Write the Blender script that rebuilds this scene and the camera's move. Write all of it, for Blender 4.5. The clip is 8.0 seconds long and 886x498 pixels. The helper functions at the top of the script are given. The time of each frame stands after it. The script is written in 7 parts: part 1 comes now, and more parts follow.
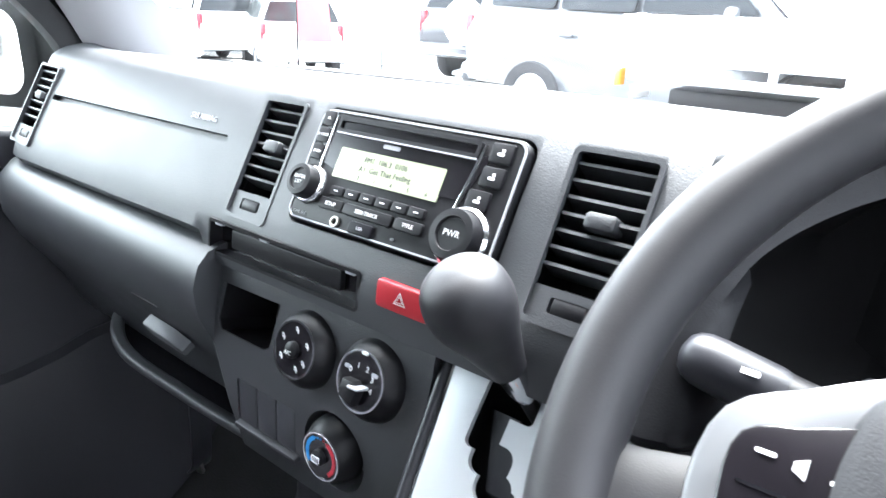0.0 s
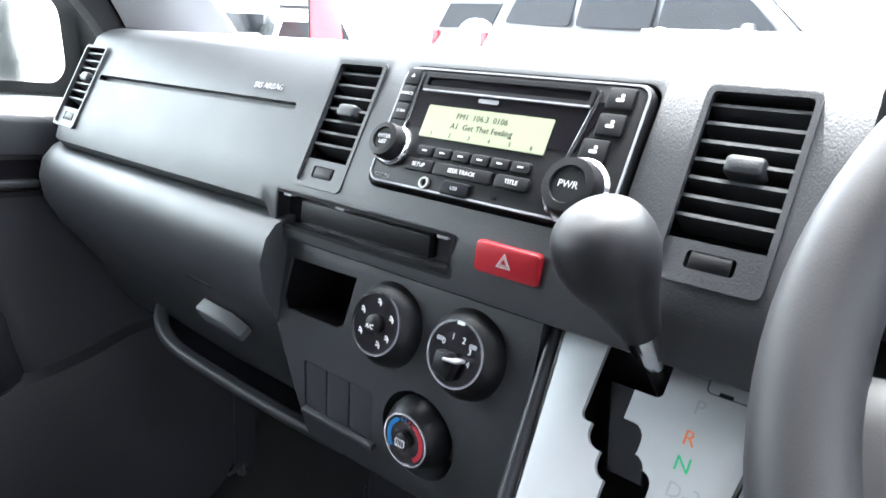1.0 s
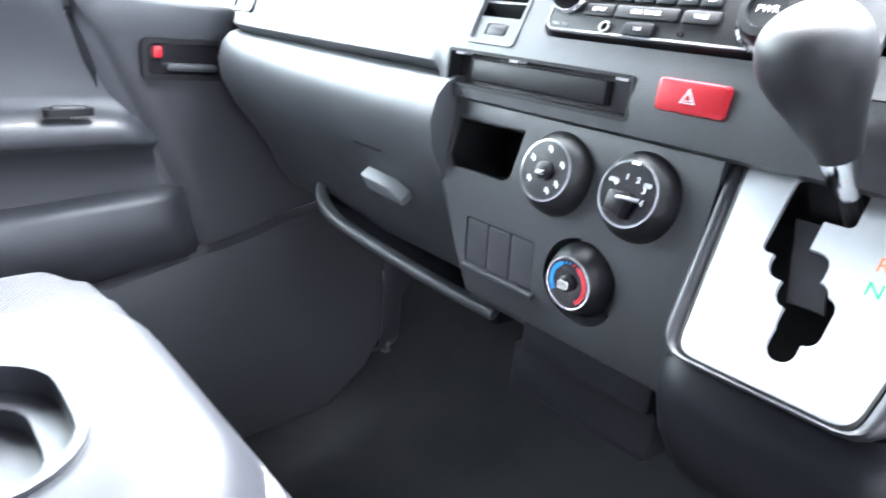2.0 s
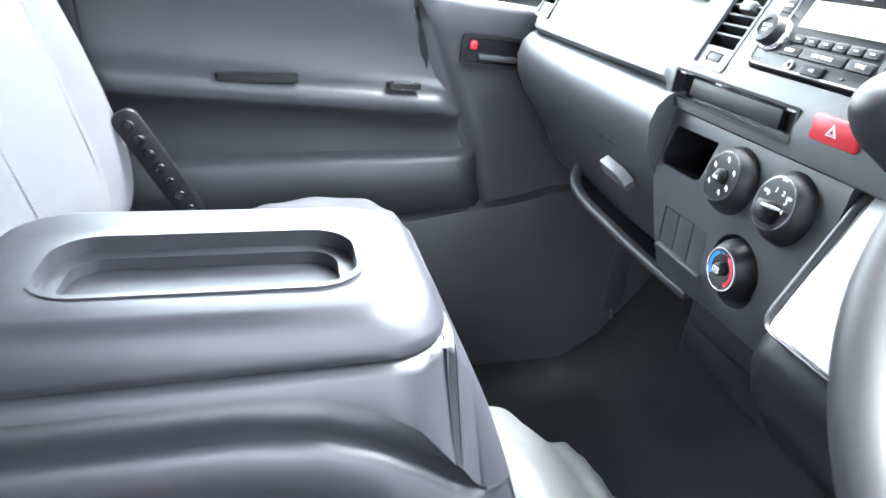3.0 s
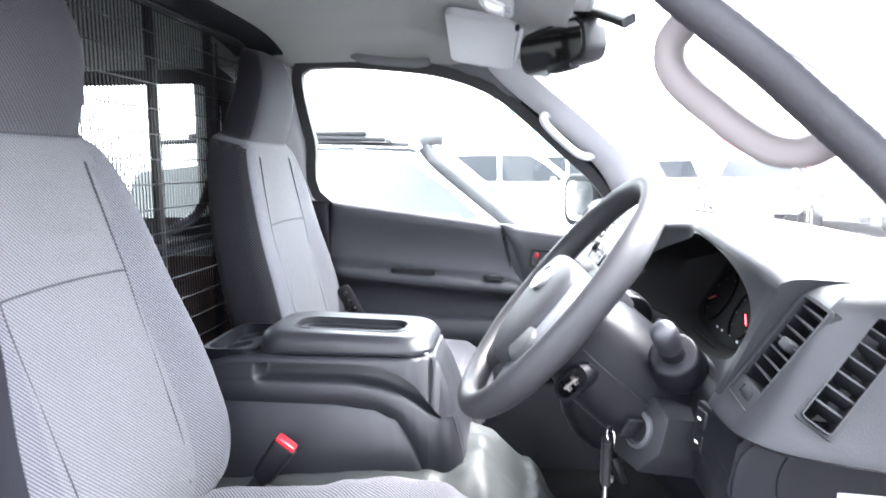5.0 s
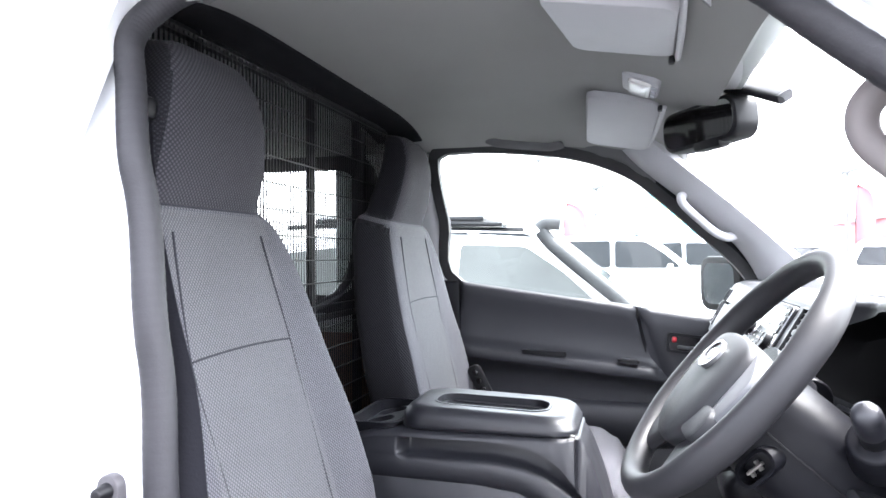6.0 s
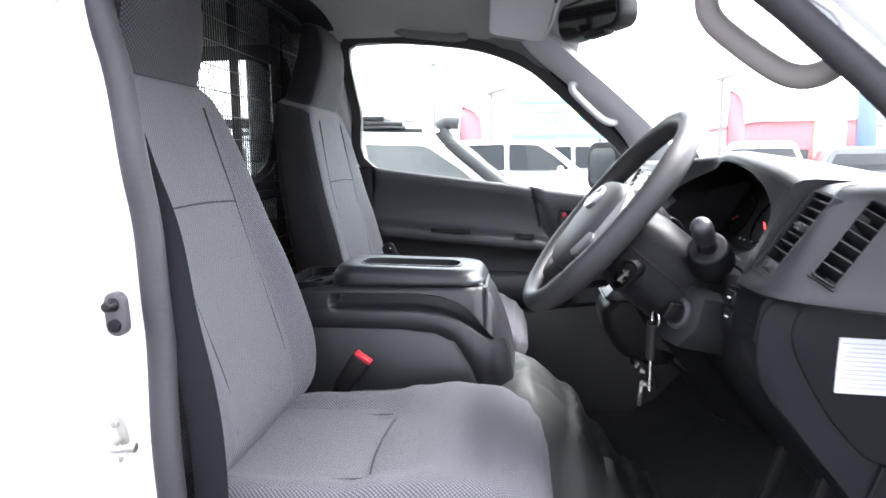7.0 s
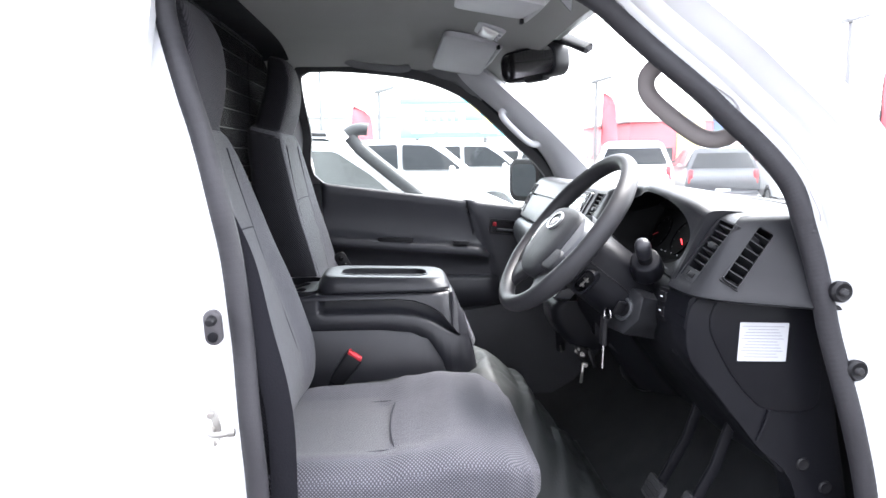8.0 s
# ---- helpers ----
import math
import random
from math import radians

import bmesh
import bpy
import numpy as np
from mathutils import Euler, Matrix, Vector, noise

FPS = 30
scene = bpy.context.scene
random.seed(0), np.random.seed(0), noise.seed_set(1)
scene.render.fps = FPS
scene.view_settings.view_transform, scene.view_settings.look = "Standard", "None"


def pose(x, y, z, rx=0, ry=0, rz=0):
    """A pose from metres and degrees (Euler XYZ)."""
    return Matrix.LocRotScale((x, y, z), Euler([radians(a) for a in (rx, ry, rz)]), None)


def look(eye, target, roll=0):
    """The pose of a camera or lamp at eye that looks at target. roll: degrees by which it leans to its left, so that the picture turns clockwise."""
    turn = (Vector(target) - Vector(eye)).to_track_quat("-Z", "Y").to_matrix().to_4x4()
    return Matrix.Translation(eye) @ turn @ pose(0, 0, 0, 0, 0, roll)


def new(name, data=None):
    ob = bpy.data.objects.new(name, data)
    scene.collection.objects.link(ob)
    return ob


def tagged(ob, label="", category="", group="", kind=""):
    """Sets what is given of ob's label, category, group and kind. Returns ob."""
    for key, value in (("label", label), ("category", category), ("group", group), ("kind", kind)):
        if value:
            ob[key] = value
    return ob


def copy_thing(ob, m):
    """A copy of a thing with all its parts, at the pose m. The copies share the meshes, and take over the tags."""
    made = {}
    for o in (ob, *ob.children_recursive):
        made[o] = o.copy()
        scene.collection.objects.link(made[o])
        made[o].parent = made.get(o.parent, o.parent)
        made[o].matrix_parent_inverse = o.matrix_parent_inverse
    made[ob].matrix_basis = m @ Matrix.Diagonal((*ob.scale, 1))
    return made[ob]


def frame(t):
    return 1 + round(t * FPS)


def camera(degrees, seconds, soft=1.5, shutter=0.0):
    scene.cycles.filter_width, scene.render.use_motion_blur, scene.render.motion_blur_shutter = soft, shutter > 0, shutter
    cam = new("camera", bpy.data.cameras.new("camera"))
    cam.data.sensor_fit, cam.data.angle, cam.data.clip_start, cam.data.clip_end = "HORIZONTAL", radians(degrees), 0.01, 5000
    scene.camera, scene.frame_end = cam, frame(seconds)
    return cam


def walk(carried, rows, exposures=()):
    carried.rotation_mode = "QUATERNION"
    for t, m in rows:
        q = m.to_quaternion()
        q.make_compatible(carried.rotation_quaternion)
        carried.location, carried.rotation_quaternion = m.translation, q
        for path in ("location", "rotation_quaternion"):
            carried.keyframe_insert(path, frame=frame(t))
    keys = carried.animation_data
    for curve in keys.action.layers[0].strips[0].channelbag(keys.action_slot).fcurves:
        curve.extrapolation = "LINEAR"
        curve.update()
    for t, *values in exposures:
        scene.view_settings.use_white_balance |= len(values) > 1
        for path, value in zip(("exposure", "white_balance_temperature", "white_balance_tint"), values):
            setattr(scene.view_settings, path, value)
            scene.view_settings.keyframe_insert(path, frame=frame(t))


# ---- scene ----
cam = camera(65.8, 8.0, shutter=0.2)
PATH = [
    (0, (0.311, -0.326, 0.875), (-0.876, 1.138, 0.205), 1.9),
    (0.5, (0.26, -0.333, 0.86), (-0.948, 1.139, 0.251), 1.9),
    (1, (0.248, -0.346, 0.822), (-0.97, 1.117, 0.208), 1.8),
    (1.5, (0.244, -0.371, 0.784), (-1.003, 1.045, 0.121), 1.6),
    (2, (0.251, -0.401, 0.757), (-1.163, 0.785, -0.012), 1.4),
    (2.2, (0.261, -0.414, 0.752), (-1.264, 0.601, -0.05), 1.0),
    (3.3, (0.577, -0.408, 0.828), (-1.254, -0.152, 0.065), 1.3),
    (3.5, (0.677, -0.384, 0.829), (-1.199, -0.217, 0.158), 0.6),
    (4, (0.938, -0.321, 0.84), (-0.99, -0.329, 0.308), 0.4),
    (4.5, (1.151, -0.195, 0.834), (-0.791, -0.254, 0.356), -0.1),
    (5, (1.291, -0.154, 0.899), (-0.684, -0.362, 0.662), -0.5),
    (5.2, (1.312, -0.165, 0.911), (-0.659, -0.469, 0.771), -0.4),
    (6.3, (1.315, -0.241, 0.855), (-0.609, -0.787, 0.855), -0.3),
    (6.5, (1.344, -0.249, 0.834), (-0.585, -0.77, 0.776), -0.3),
    (7, (1.497, -0.238, 0.815), (-0.474, -0.455, 0.561), -0.8),
    (7.5, (1.712, -0.272, 0.866), (-0.267, -0.384, 0.601), -0.9),
    (8, (1.763, -0.426, 0.889), (-0.215, -0.311, 0.62), -0.9),
]
walk(cam, [(t, look(eye, target, roll)) for t, eye, target, roll in PATH], [(0, 5.0, 6150, 9), (0.5, 4.7, 6200, 9), (1.0, 4.7, 6200, 9), (1.5, 5.05, 6200, 10), (2.0, 6.05, 6050, 9), (3.4, 5.95, 6050, 10), (4.0, 5.75, 6100, 12), (4.5, 5.35, 6200, 14), (5.2, 5.25, 6250, 14), (6.5, 4.3, 6300, 14), (8.0, 4.12, 6350, 14)])


# ---------- light ----------
def build_world():
    w = bpy.data.worlds.new("overcast_sky")
    scene.world = w
    w.use_nodes = True
    nt = w.node_tree
    bg = nt.nodes["Background"]
    sky = nt.nodes.new("ShaderNodeTexSky")
    sky.sky_type, sky.sun_disc = "NISHITA", False
    sky.sun_elevation, sky.sun_rotation = radians(62), radians(-24)
    sky.dust_density, sky.air_density, sky.ozone_density = 3.0, 1.0, 1.0
    hsv = nt.nodes.new("ShaderNodeHueSaturation")
    hsv.inputs["Saturation"].default_value = 0.22
    nt.links.new(sky.outputs[0], hsv.inputs["Color"])
    nt.links.new(hsv.outputs[0], bg.inputs["Color"])
    bg.inputs["Strength"].default_value = 0.15
    sun = bpy.data.lights.new("sun", "SUN")
    sun.energy, sun.angle, sun.color = 0.6, radians(24), (1.0, 0.97, 0.93)
    ob = new("sun", sun)
    ob.matrix_world = look((-4, 9.0, 18.5), (0, 0, 0))


build_world()


# ---------- materials ----------
def mat(name, col, rough=0.5, metal=0.0, bump=0.0, scale=400.0, vary=0.12, vscale=6.0, coat=0.0, detail="noise", spec=0.5):
    m = bpy.data.materials.new(name)
    m.use_nodes = True
    nt = m.node_tree
    b = nt.nodes["Principled BSDF"]
    b.inputs["Roughness"].default_value = rough
    b.inputs["Metallic"].default_value = metal
    b.inputs["Coat Weight"].default_value = coat
    b.inputs["Coat Roughness"].default_value = 0.08
    b.inputs["Specular IOR Level"].default_value = spec
    tc = nt.nodes.new("ShaderNodeTexCoord")
    n1 = nt.nodes.new("ShaderNodeTexNoise")
    n1.inputs["Scale"].default_value, n1.inputs["Detail"].default_value = vscale, 6
    nt.links.new(tc.outputs["Object"], n1.inputs["Vector"])
    mix = nt.nodes.new("ShaderNodeMix")
    mix.data_type = "RGBA"
    mix.inputs["A"].default_value = (*[c * (1 - vary) for c in col], 1)
    mix.inputs["B"].default_value = (*[min(1, c * (1 + vary)) for c in col], 1)
    nt.links.new(n1.outputs[0], mix.inputs["Factor"])
    nt.links.new(mix.outputs["Result"], b.inputs["Base Color"])
    rr = nt.nodes.new("ShaderNodeMapRange")
    rr.inputs["To Min"].default_value, rr.inputs["To Max"].default_value = max(0.02, rough - 0.07), min(1, rough + 0.07)
    n3 = nt.nodes.new("ShaderNodeTexNoise")
    n3.inputs["Scale"].default_value, n3.inputs["Detail"].default_value = 23.0, 4
    nt.links.new(tc.outputs["Object"], n3.inputs["Vector"])
    nt.links.new(n3.outputs[0], rr.inputs["Value"])
    nt.links.new(rr.outputs[0], b.inputs["Roughness"])
    if bump:
        if detail == "noise":
            t = nt.nodes.new("ShaderNodeTexNoise")
            t.inputs["Scale"].default_value, t.inputs["Detail"].default_value = scale, 3
        else:
            t = nt.nodes.new("ShaderNodeTexVoronoi")
            t.inputs["Scale"].default_value = scale
        nt.links.new(tc.outputs["Object"], t.inputs["Vector"])
        bp = nt.nodes.new("ShaderNodeBump")
        bp.inputs["Strength"].default_value, bp.inputs["Distance"].default_value = bump, 0.001
        nt.links.new(t.outputs[0], bp.inputs["Height"])
        nt.links.new(bp.outputs[0], b.inputs["Normal"])
    return m


def weave(name, light, dark, pitch=0.0062, rough=0.9, sheen=0.06):
    """Woven cloth: rows of small round stitches, staggered, with a soft sheen."""
    m = bpy.data.materials.new(name)
    m.use_nodes = True
    nt, L = m.node_tree, m.node_tree.links
    b = nt.nodes["Principled BSDF"]
    b.inputs["Roughness"].default_value = rough
    b.inputs["Sheen Weight"].default_value = sheen
    b.inputs["Specular IOR Level"].default_value = 0.2
    uv = nt.nodes.new("ShaderNodeUVMap")
    sep = nt.nodes.new("ShaderNodeSeparateXYZ")
    L.new(uv.outputs[0], sep.inputs[0])

    def sine(sock, k, shift=None):
        a = nt.nodes.new("ShaderNodeMath"); a.operation = "MULTIPLY"; a.inputs[1].default_value = k
        L.new(sock, a.inputs[0])
        out = a.outputs[0]
        s = nt.nodes.new("ShaderNodeMath"); s.operation = "SINE"
        L.new(out, s.inputs[0])
        return s.outputs[0]

    def two(op, a, c):
        x = nt.nodes.new("ShaderNodeMath"); x.operation = op
        for i, v in enumerate((a, c)):
            if isinstance(v, (int, float)):
                x.inputs[i].default_value = v
            else:
                L.new(v, x.inputs[i])
        return x.outputs[0]

    k = 2 * math.pi / pitch
    p = two("MULTIPLY", sine(two("ADD", sep.outputs[0], sep.outputs[1]), k * 0.5), sine(two("SUBTRACT", sep.outputs[0], sep.outputs[1]), k * 0.5))
    h = two("ABSOLUTE", p, 0)
    tc = nt.nodes.new("ShaderNodeTexCoord")
    nz = nt.nodes.new("ShaderNodeTexNoise"); nz.inputs["Scale"].default_value = 7; nz.inputs["Detail"].default_value = 5
    L.new(tc.outputs["Object"], nz.inputs["Vector"])
    f = two("MULTIPLY", two("POWER", h, 1.5), two("ADD", two("MULTIPLY", nz.outputs[0], 0.6), 0.75))
    mix = nt.nodes.new("ShaderNodeMix"); mix.data_type = "RGBA"
    mix.inputs["A"].default_value, mix.inputs["B"].default_value = (*dark, 1), (*light, 1)
    L.new(f, mix.inputs["Factor"])
    L.new(mix.outputs["Result"], b.inputs["Base Color"])
    bp = nt.nodes.new("ShaderNodeBump"); bp.inputs["Strength"].default_value = 0.8; bp.inputs["Distance"].default_value = 0.0011
    L.new(h, bp.inputs["Height"]); L.new(bp.outputs[0], b.inputs["Normal"])
    return m


def glow(name, col, power):
    m = bpy.data.materials.new(name)
    m.use_nodes = True
    b = m.node_tree.nodes["Principled BSDF"]
    b.inputs["Base Color"].default_value = (*[c * 0.3 for c in col], 1)
    b.inputs["Emission Color"].default_value = (*col, 1)
    b.inputs["Emission Strength"].default_value = power
    return m


def glass(name, tint=(1, 1, 1), rough=0.0):
    """A thin pane: clear, with the reflections of glass."""
    m = bpy.data.materials.new(name)
    m.use_nodes = True
    nt = m.node_tree
    nt.nodes.remove(nt.nodes["Principled BSDF"])
    out = nt.nodes["Material Output"]
    tr = nt.nodes.new("ShaderNodeBsdfTransparent"); tr.inputs[0].default_value = (*tint, 1)
    gl = nt.nodes.new("ShaderNodeBsdfGlossy"); gl.inputs["Roughness"].default_value = 0.02 + rough
    lw = nt.nodes.new("ShaderNodeLayerWeight"); lw.inputs[0].default_value = 0.5
    pw = nt.nodes.new("ShaderNodeMath"); pw.operation = "POWER"; pw.inputs[1].default_value = 5.0
    nt.links.new(lw.outputs["Facing"], pw.inputs[0])
    fr = nt.nodes.new("ShaderNodeMath"); fr.operation = "MULTIPLY_ADD"; fr.inputs[1].default_value = 0.9; fr.inputs[2].default_value = 0.05
    nt.links.new(pw.outputs[0], fr.inputs[0])
    mx = nt.nodes.new("ShaderNodeMixShader")
    nt.links.new(fr.outputs[0], mx.inputs[0]); nt.links.new(tr.outputs[0], mx.inputs[1]); nt.links.new(gl.outputs[0], mx.inputs[2])
    nt.links.new(mx.outputs[0], out.inputs[0])
    return m


DASH = mat("grained_dark_grey_plastic", (0.029, 0.031, 0.0345), 0.46, spec=0.62, bump=0.30, scale=900, vary=0.1)
DARK = mat("charcoal_plastic", (0.0060, 0.0062, 0.0082), 0.42, bump=0.12, scale=1200, vary=0.12, spec=0.14)
BLACK = mat("black_plastic", (0.0055, 0.0055, 0.007), 0.45, bump=0.1, scale=500, spec=0.3)
GLOSS = mat("gloss_black_panel", (0.007, 0.006, 0.008), 0.22, vary=0.05)
TRIMGREY = mat("door_trim_plastic", (0.033, 0.0336, 0.039), 0.40, bump=0.25, scale=800, vary=0.1, spec=0.35)
CONSOLE = mat("console_plastic", (0.0165, 0.017, 0.021), 0.40, bump=0.08, scale=1500, vary=0.1, spec=0.46)
LEATHERETTE = mat("moulded_wheel_grip", (0.0185, 0.0185, 0.021), 0.52, spec=0.38, bump=0.05, scale=1400, vary=0.12, detail="voronoi")
# the DASH plastic darkened: dimness at the driver's end is put into the colour
DASH_SHADED = mat("shaded_dash_plastic", (0.0115, 0.012, 0.0142), 0.5, bump=0.28, scale=900, vary=0.1, spec=0.32)
HUB = mat("grained_airbag_cover", (0.027, 0.028, 0.031), 0.58, bump=0.22, scale=900, vary=0.08, spec=0.28)
SPOKE = mat("satin_grey_spoke_trim", (0.16, 0.165, 0.175), 0.38, 0.35, vary=0.05)
SILVER = mat("satin_silver_plate", (0.44, 0.455, 0.47), 0.48, 0.3, bump=0.05, scale=300, vary=0.05)
BADGE = mat("bright_badge_metal", (0.36, 0.365, 0.375), 0.3, 0.8, vary=0.03)
CHROME = mat("chrome", (0.78, 0.78, 0.80), 0.12, 1.0, vary=0.03)
STEEL = mat("zinc_steel", (0.36, 0.35, 0.33), 0.4, 0.9, vary=0.2, vscale=40)
PAINT = mat("white_body_paint", (0.66, 0.67, 0.68), 0.3, coat=0.5, vary=0.02)
SEAL = mat("ribbed_rubber_seal", (0.015, 0.0145, 0.018), 0.65, bump=0.4, scale=300, vary=0.15)
RUBBER = mat("black_rubber", (0.018, 0.018, 0.02), 0.7, bump=0.3, scale=200)
HEADLINER = mat("headliner_cloth", (0.28, 0.28, 0.272), 0.95, bump=0.3, scale=1200, vary=0.06, spec=0.1)
PALE = mat("pale_grey_trim_plastic", (0.37, 0.37, 0.385), 0.5, bump=0.2, scale=900, vary=0.05)
BEIGE = mat("beige_grey_handle_plastic", (0.17, 0.155, 0.152), 0.55, bump=0.2, scale=900, vary=0.05, spec=0.3)
RAIL = mat("grey_rail_cloth", (0.15, 0.152, 0.155), 0.9, bump=0.3, scale=1200, vary=0.06, spec=0.1)
VINYL = mat("grey_vinyl_floor", (0.024, 0.027, 0.027), 0.6, bump=0.3, scale=160, vary=0.35, vscale=9)
MATDARK = mat("dark_floor_mat", (0.014, 0.0152, 0.0168), 0.7, bump=0.6, scale=350, vary=0.4, vscale=14, spec=0.2)
MATGREY = mat("worn_rubber_mat", (0.030, 0.034, 0.033), 0.6, bump=0.5, scale=240, vary=0.35, vscale=12, spec=0.3)
FABRIC = weave("seat_weave_light", (0.126, 0.127, 0.137), (0.050, 0.050, 0.055))
FABRIC_D = weave("seat_weave_side", (0.130, 0.129, 0.146), (0.031, 0.031, 0.037))
WEB = mat("belt_webbing", (0.008, 0.008, 0.0105), 0.85, bump=0.5, scale=260, vary=0.2, spec=0.12)
RED = mat("red_button", (0.42, 0.012, 0.022), 0.35, vary=0.06, bump=0.05)
REDMARK = glow("red_needle", (1.0, 0.05, 0.06), 0.3)
WHITE = mat("white_print", (0.75, 0.75, 0.75), 0.5, vary=0.03)
GREYPRINT = mat("grey_print", (0.34, 0.35, 0.37), 0.5, vary=0.03)
INK = mat("dark_print", (0.03, 0.035, 0.03), 0.6)
ORANGE = mat("orange_print", (0.75, 0.20, 0.07), 0.5)
GREEN = mat("green_print", (0.03, 0.42, 0.17), 0.5)
BLUE = mat("blue_print", (0.02, 0.22, 0.55), 0.5)
LCD = mat("green_lcd", (0.34, 0.37, 0.25), 0.25, vary=0.08)
MIRROR = mat("mirror_glass", (0.9, 0.9, 0.9), 0.02, 1.0, vary=0.0)
CLEAR = glass("clear_glass", (0.94, 0.97, 0.95))
LENS = mat("clear_lamp_lens", (0.7, 0.7, 0.68), 0.15, vary=0.1, vscale=60)


# ---------- building helpers ----------
def thing(name, base, label="", category="", group="", kind=""):
    e = new(name)
    e.location = base
    e.empty_display_size = 0.05
    return tagged(e, label, category, group, kind)


def origin(ob):
    v = Vector((0, 0, 0))
    while ob:
        v += ob.location
        ob = ob.parent
    return v


def finish(bm, angle=38):
    bmesh.ops.recalc_face_normals(bm, faces=bm.faces)
    me = bpy.data.meshes.new("mesh")
    bm.to_mesh(me)
    bm.free()
    for p in me.polygons:
        p.use_smooth = True
    me.set_sharp_from_angle(angle=radians(angle))
    return me


def part(name, bm, material, parent=None, label="", angle=38):
    """One mesh object from a bmesh given in world metres, under a thing or a part."""
    if parent is not None:
        bm.transform(Matrix.Translation(-origin(parent)))
    me = finish(bm, angle)
    for m in material if isinstance(material, (list, tuple)) else [material]:
        me.materials.append(m)
    ob = new(name, me)
    ob.parent = parent
    if label:
        ob["label"] = label
    return ob


def solo(name, bm, material, label, category, kind="", group="", angle=38):
    """A thing that is one mesh; its origin is put at its lowest middle."""
    xs = [v.co for v in bm.verts]
    base = Vector(((min(c.x for c in xs) + max(c.x for c in xs)) / 2, (min(c.y for c in xs) + max(c.y for c in xs)) / 2, min(c.z for c in xs)))
    bm.transform(Matrix.Translation(-base))
    ob = part(name, bm, material, None, angle=angle)
    ob.location = base
    return tagged(ob, label, category, group, kind)


def box(size, m=None, r=0.0, seg=2):
    bm = bmesh.new()
    bmesh.ops.create_cube(bm, size=1.0, matrix=Matrix.Diagonal((*size, 1)))
    if r > 0:
        bmesh.ops.bevel(bm, geom=bm.edges[:], offset=min(r, min(size) * 0.49), segments=seg, profile=0.5, affect="EDGES")
    if m is not None:
        bm.transform(m if isinstance(m, Matrix) else Matrix.Translation(m))
    return bm


def cyl(r1, r2, h, m=None, n=32, r=0.0, caps=True):
    """A cylinder or cone along local z, standing on its middle."""
    bm = bmesh.new()
    bmesh.ops.create_cone(bm, cap_ends=caps, segments=n, radius1=r1, radius2=r2, depth=h)
    if r > 0:
        ed = [e for e in bm.edges if abs(e.verts[0].co.z - e.verts[1].co.z) < 1e-6]
        bmesh.ops.bevel(bm, geom=ed, offset=r, segments=3, profile=0.5, affect="EDGES")
    if m is not None:
        bm.transform(m if isinstance(m, Matrix) else Matrix.Translation(m))
    return bm


def spin(profile, m=None, n=40):
    """A turned shape: profile of (radius, z)."""
    bm = bmesh.new()
    rings = []
    for r, z in profile:
        rings.append([bm.verts.new((r * math.cos(2 * math.pi * i / n), r * math.sin(2 * math.pi * i / n), z)) for i in range(n)])
    for a, c in zip(rings, rings[1:]):
        for i in range(n):
            bm.faces.new((a[i], a[(i + 1) % n], c[(i + 1) % n], c[i]))
    for ring in (rings[0], rings[-1]):
        bm.faces.new(ring)
    if m is not None:
        bm.transform(m)
    return bm


def loft(sections, closed=True, caps=True, ring=False):
    """A skin through sections of equal count. closed: each section is a loop; ring: the last section joins the first."""
    bm = bmesh.new()
    rows = [[bm.verts.new(p) for p in s] for s in sections]
    pairs = list(zip(rows, rows[1:])) + ([(rows[-1], rows[0])] if ring else [])
    for a, c in pairs:
        k = len(a)
        for i in range(k if closed else k - 1):
            j = (i + 1) % k
            try:
                bm.faces.new((a[i], a[j], c[j], c[i]))
            except ValueError:
                pass
    if caps and closed and not ring:
        bm.faces.new(rows[0][::-1])
        bm.faces.new(rows[-1])
    return bm


def join(*bms):
    out = bmesh.new()
    for b in bms:
        me = bpy.data.meshes.new("tmp")
        b.to_mesh(me)
        b.free()
        out.from_mesh(me)
        bpy.data.meshes.remove(me)
    return out


def rail(pts, n=12, closed=False):
    """A smooth curve (Catmull-Rom) through points, n steps a span."""
    P = [Vector(p) for p in pts]
    k = len(P)
    out = []
    for i in range(k if closed else k - 1):
        g = lambda j: P[j % k] if closed else P[max(0, min(k - 1, j))]
        a, b, c, d = g(i - 1), g(i), g(i + 1), g(i + 2)
        for s in range(n):
            t = s / n
            out.append(0.5 * ((2 * b) + (c - a) * t + (2 * a - 5 * b + 4 * c - d) * t * t + (3 * b - a - 3 * c + d) * t ** 3))
    if not closed:
        out.append(P[-1])
    return out


def sweep(path, shape, up=(0, 0, 1), closed=False, scale=None):
    """A loop of (a, b) carried along a path; a lies across, b towards 'up'."""
    secs, k = [], len(path)
    for i, p in enumerate(path):
        q = path[(i + 1) % k] if closed else path[min(k - 1, i + 1)]
        o = path[(i - 1) % k] if closed else path[max(0, i - 1)]
        d = (Vector(q) - Vector(o)).normalized()
        side = d.cross(Vector(up))
        side = side.normalized() if side.length > 1e-6 else Vector((1, 0, 0))
        top = side.cross(d).normalized()
        f = scale(i / max(1, k - 1)) if scale else 1.0
        secs.append([Vector(p) + side * a * f + top * b * f for a, b in shape])
    return loft(secs, True, True, closed)


def circle(r, n=12, ry=None):
    return [(r * math.cos(2 * math.pi * i / n), (ry or r) * math.sin(2 * math.pi * i / n)) for i in range(n)]


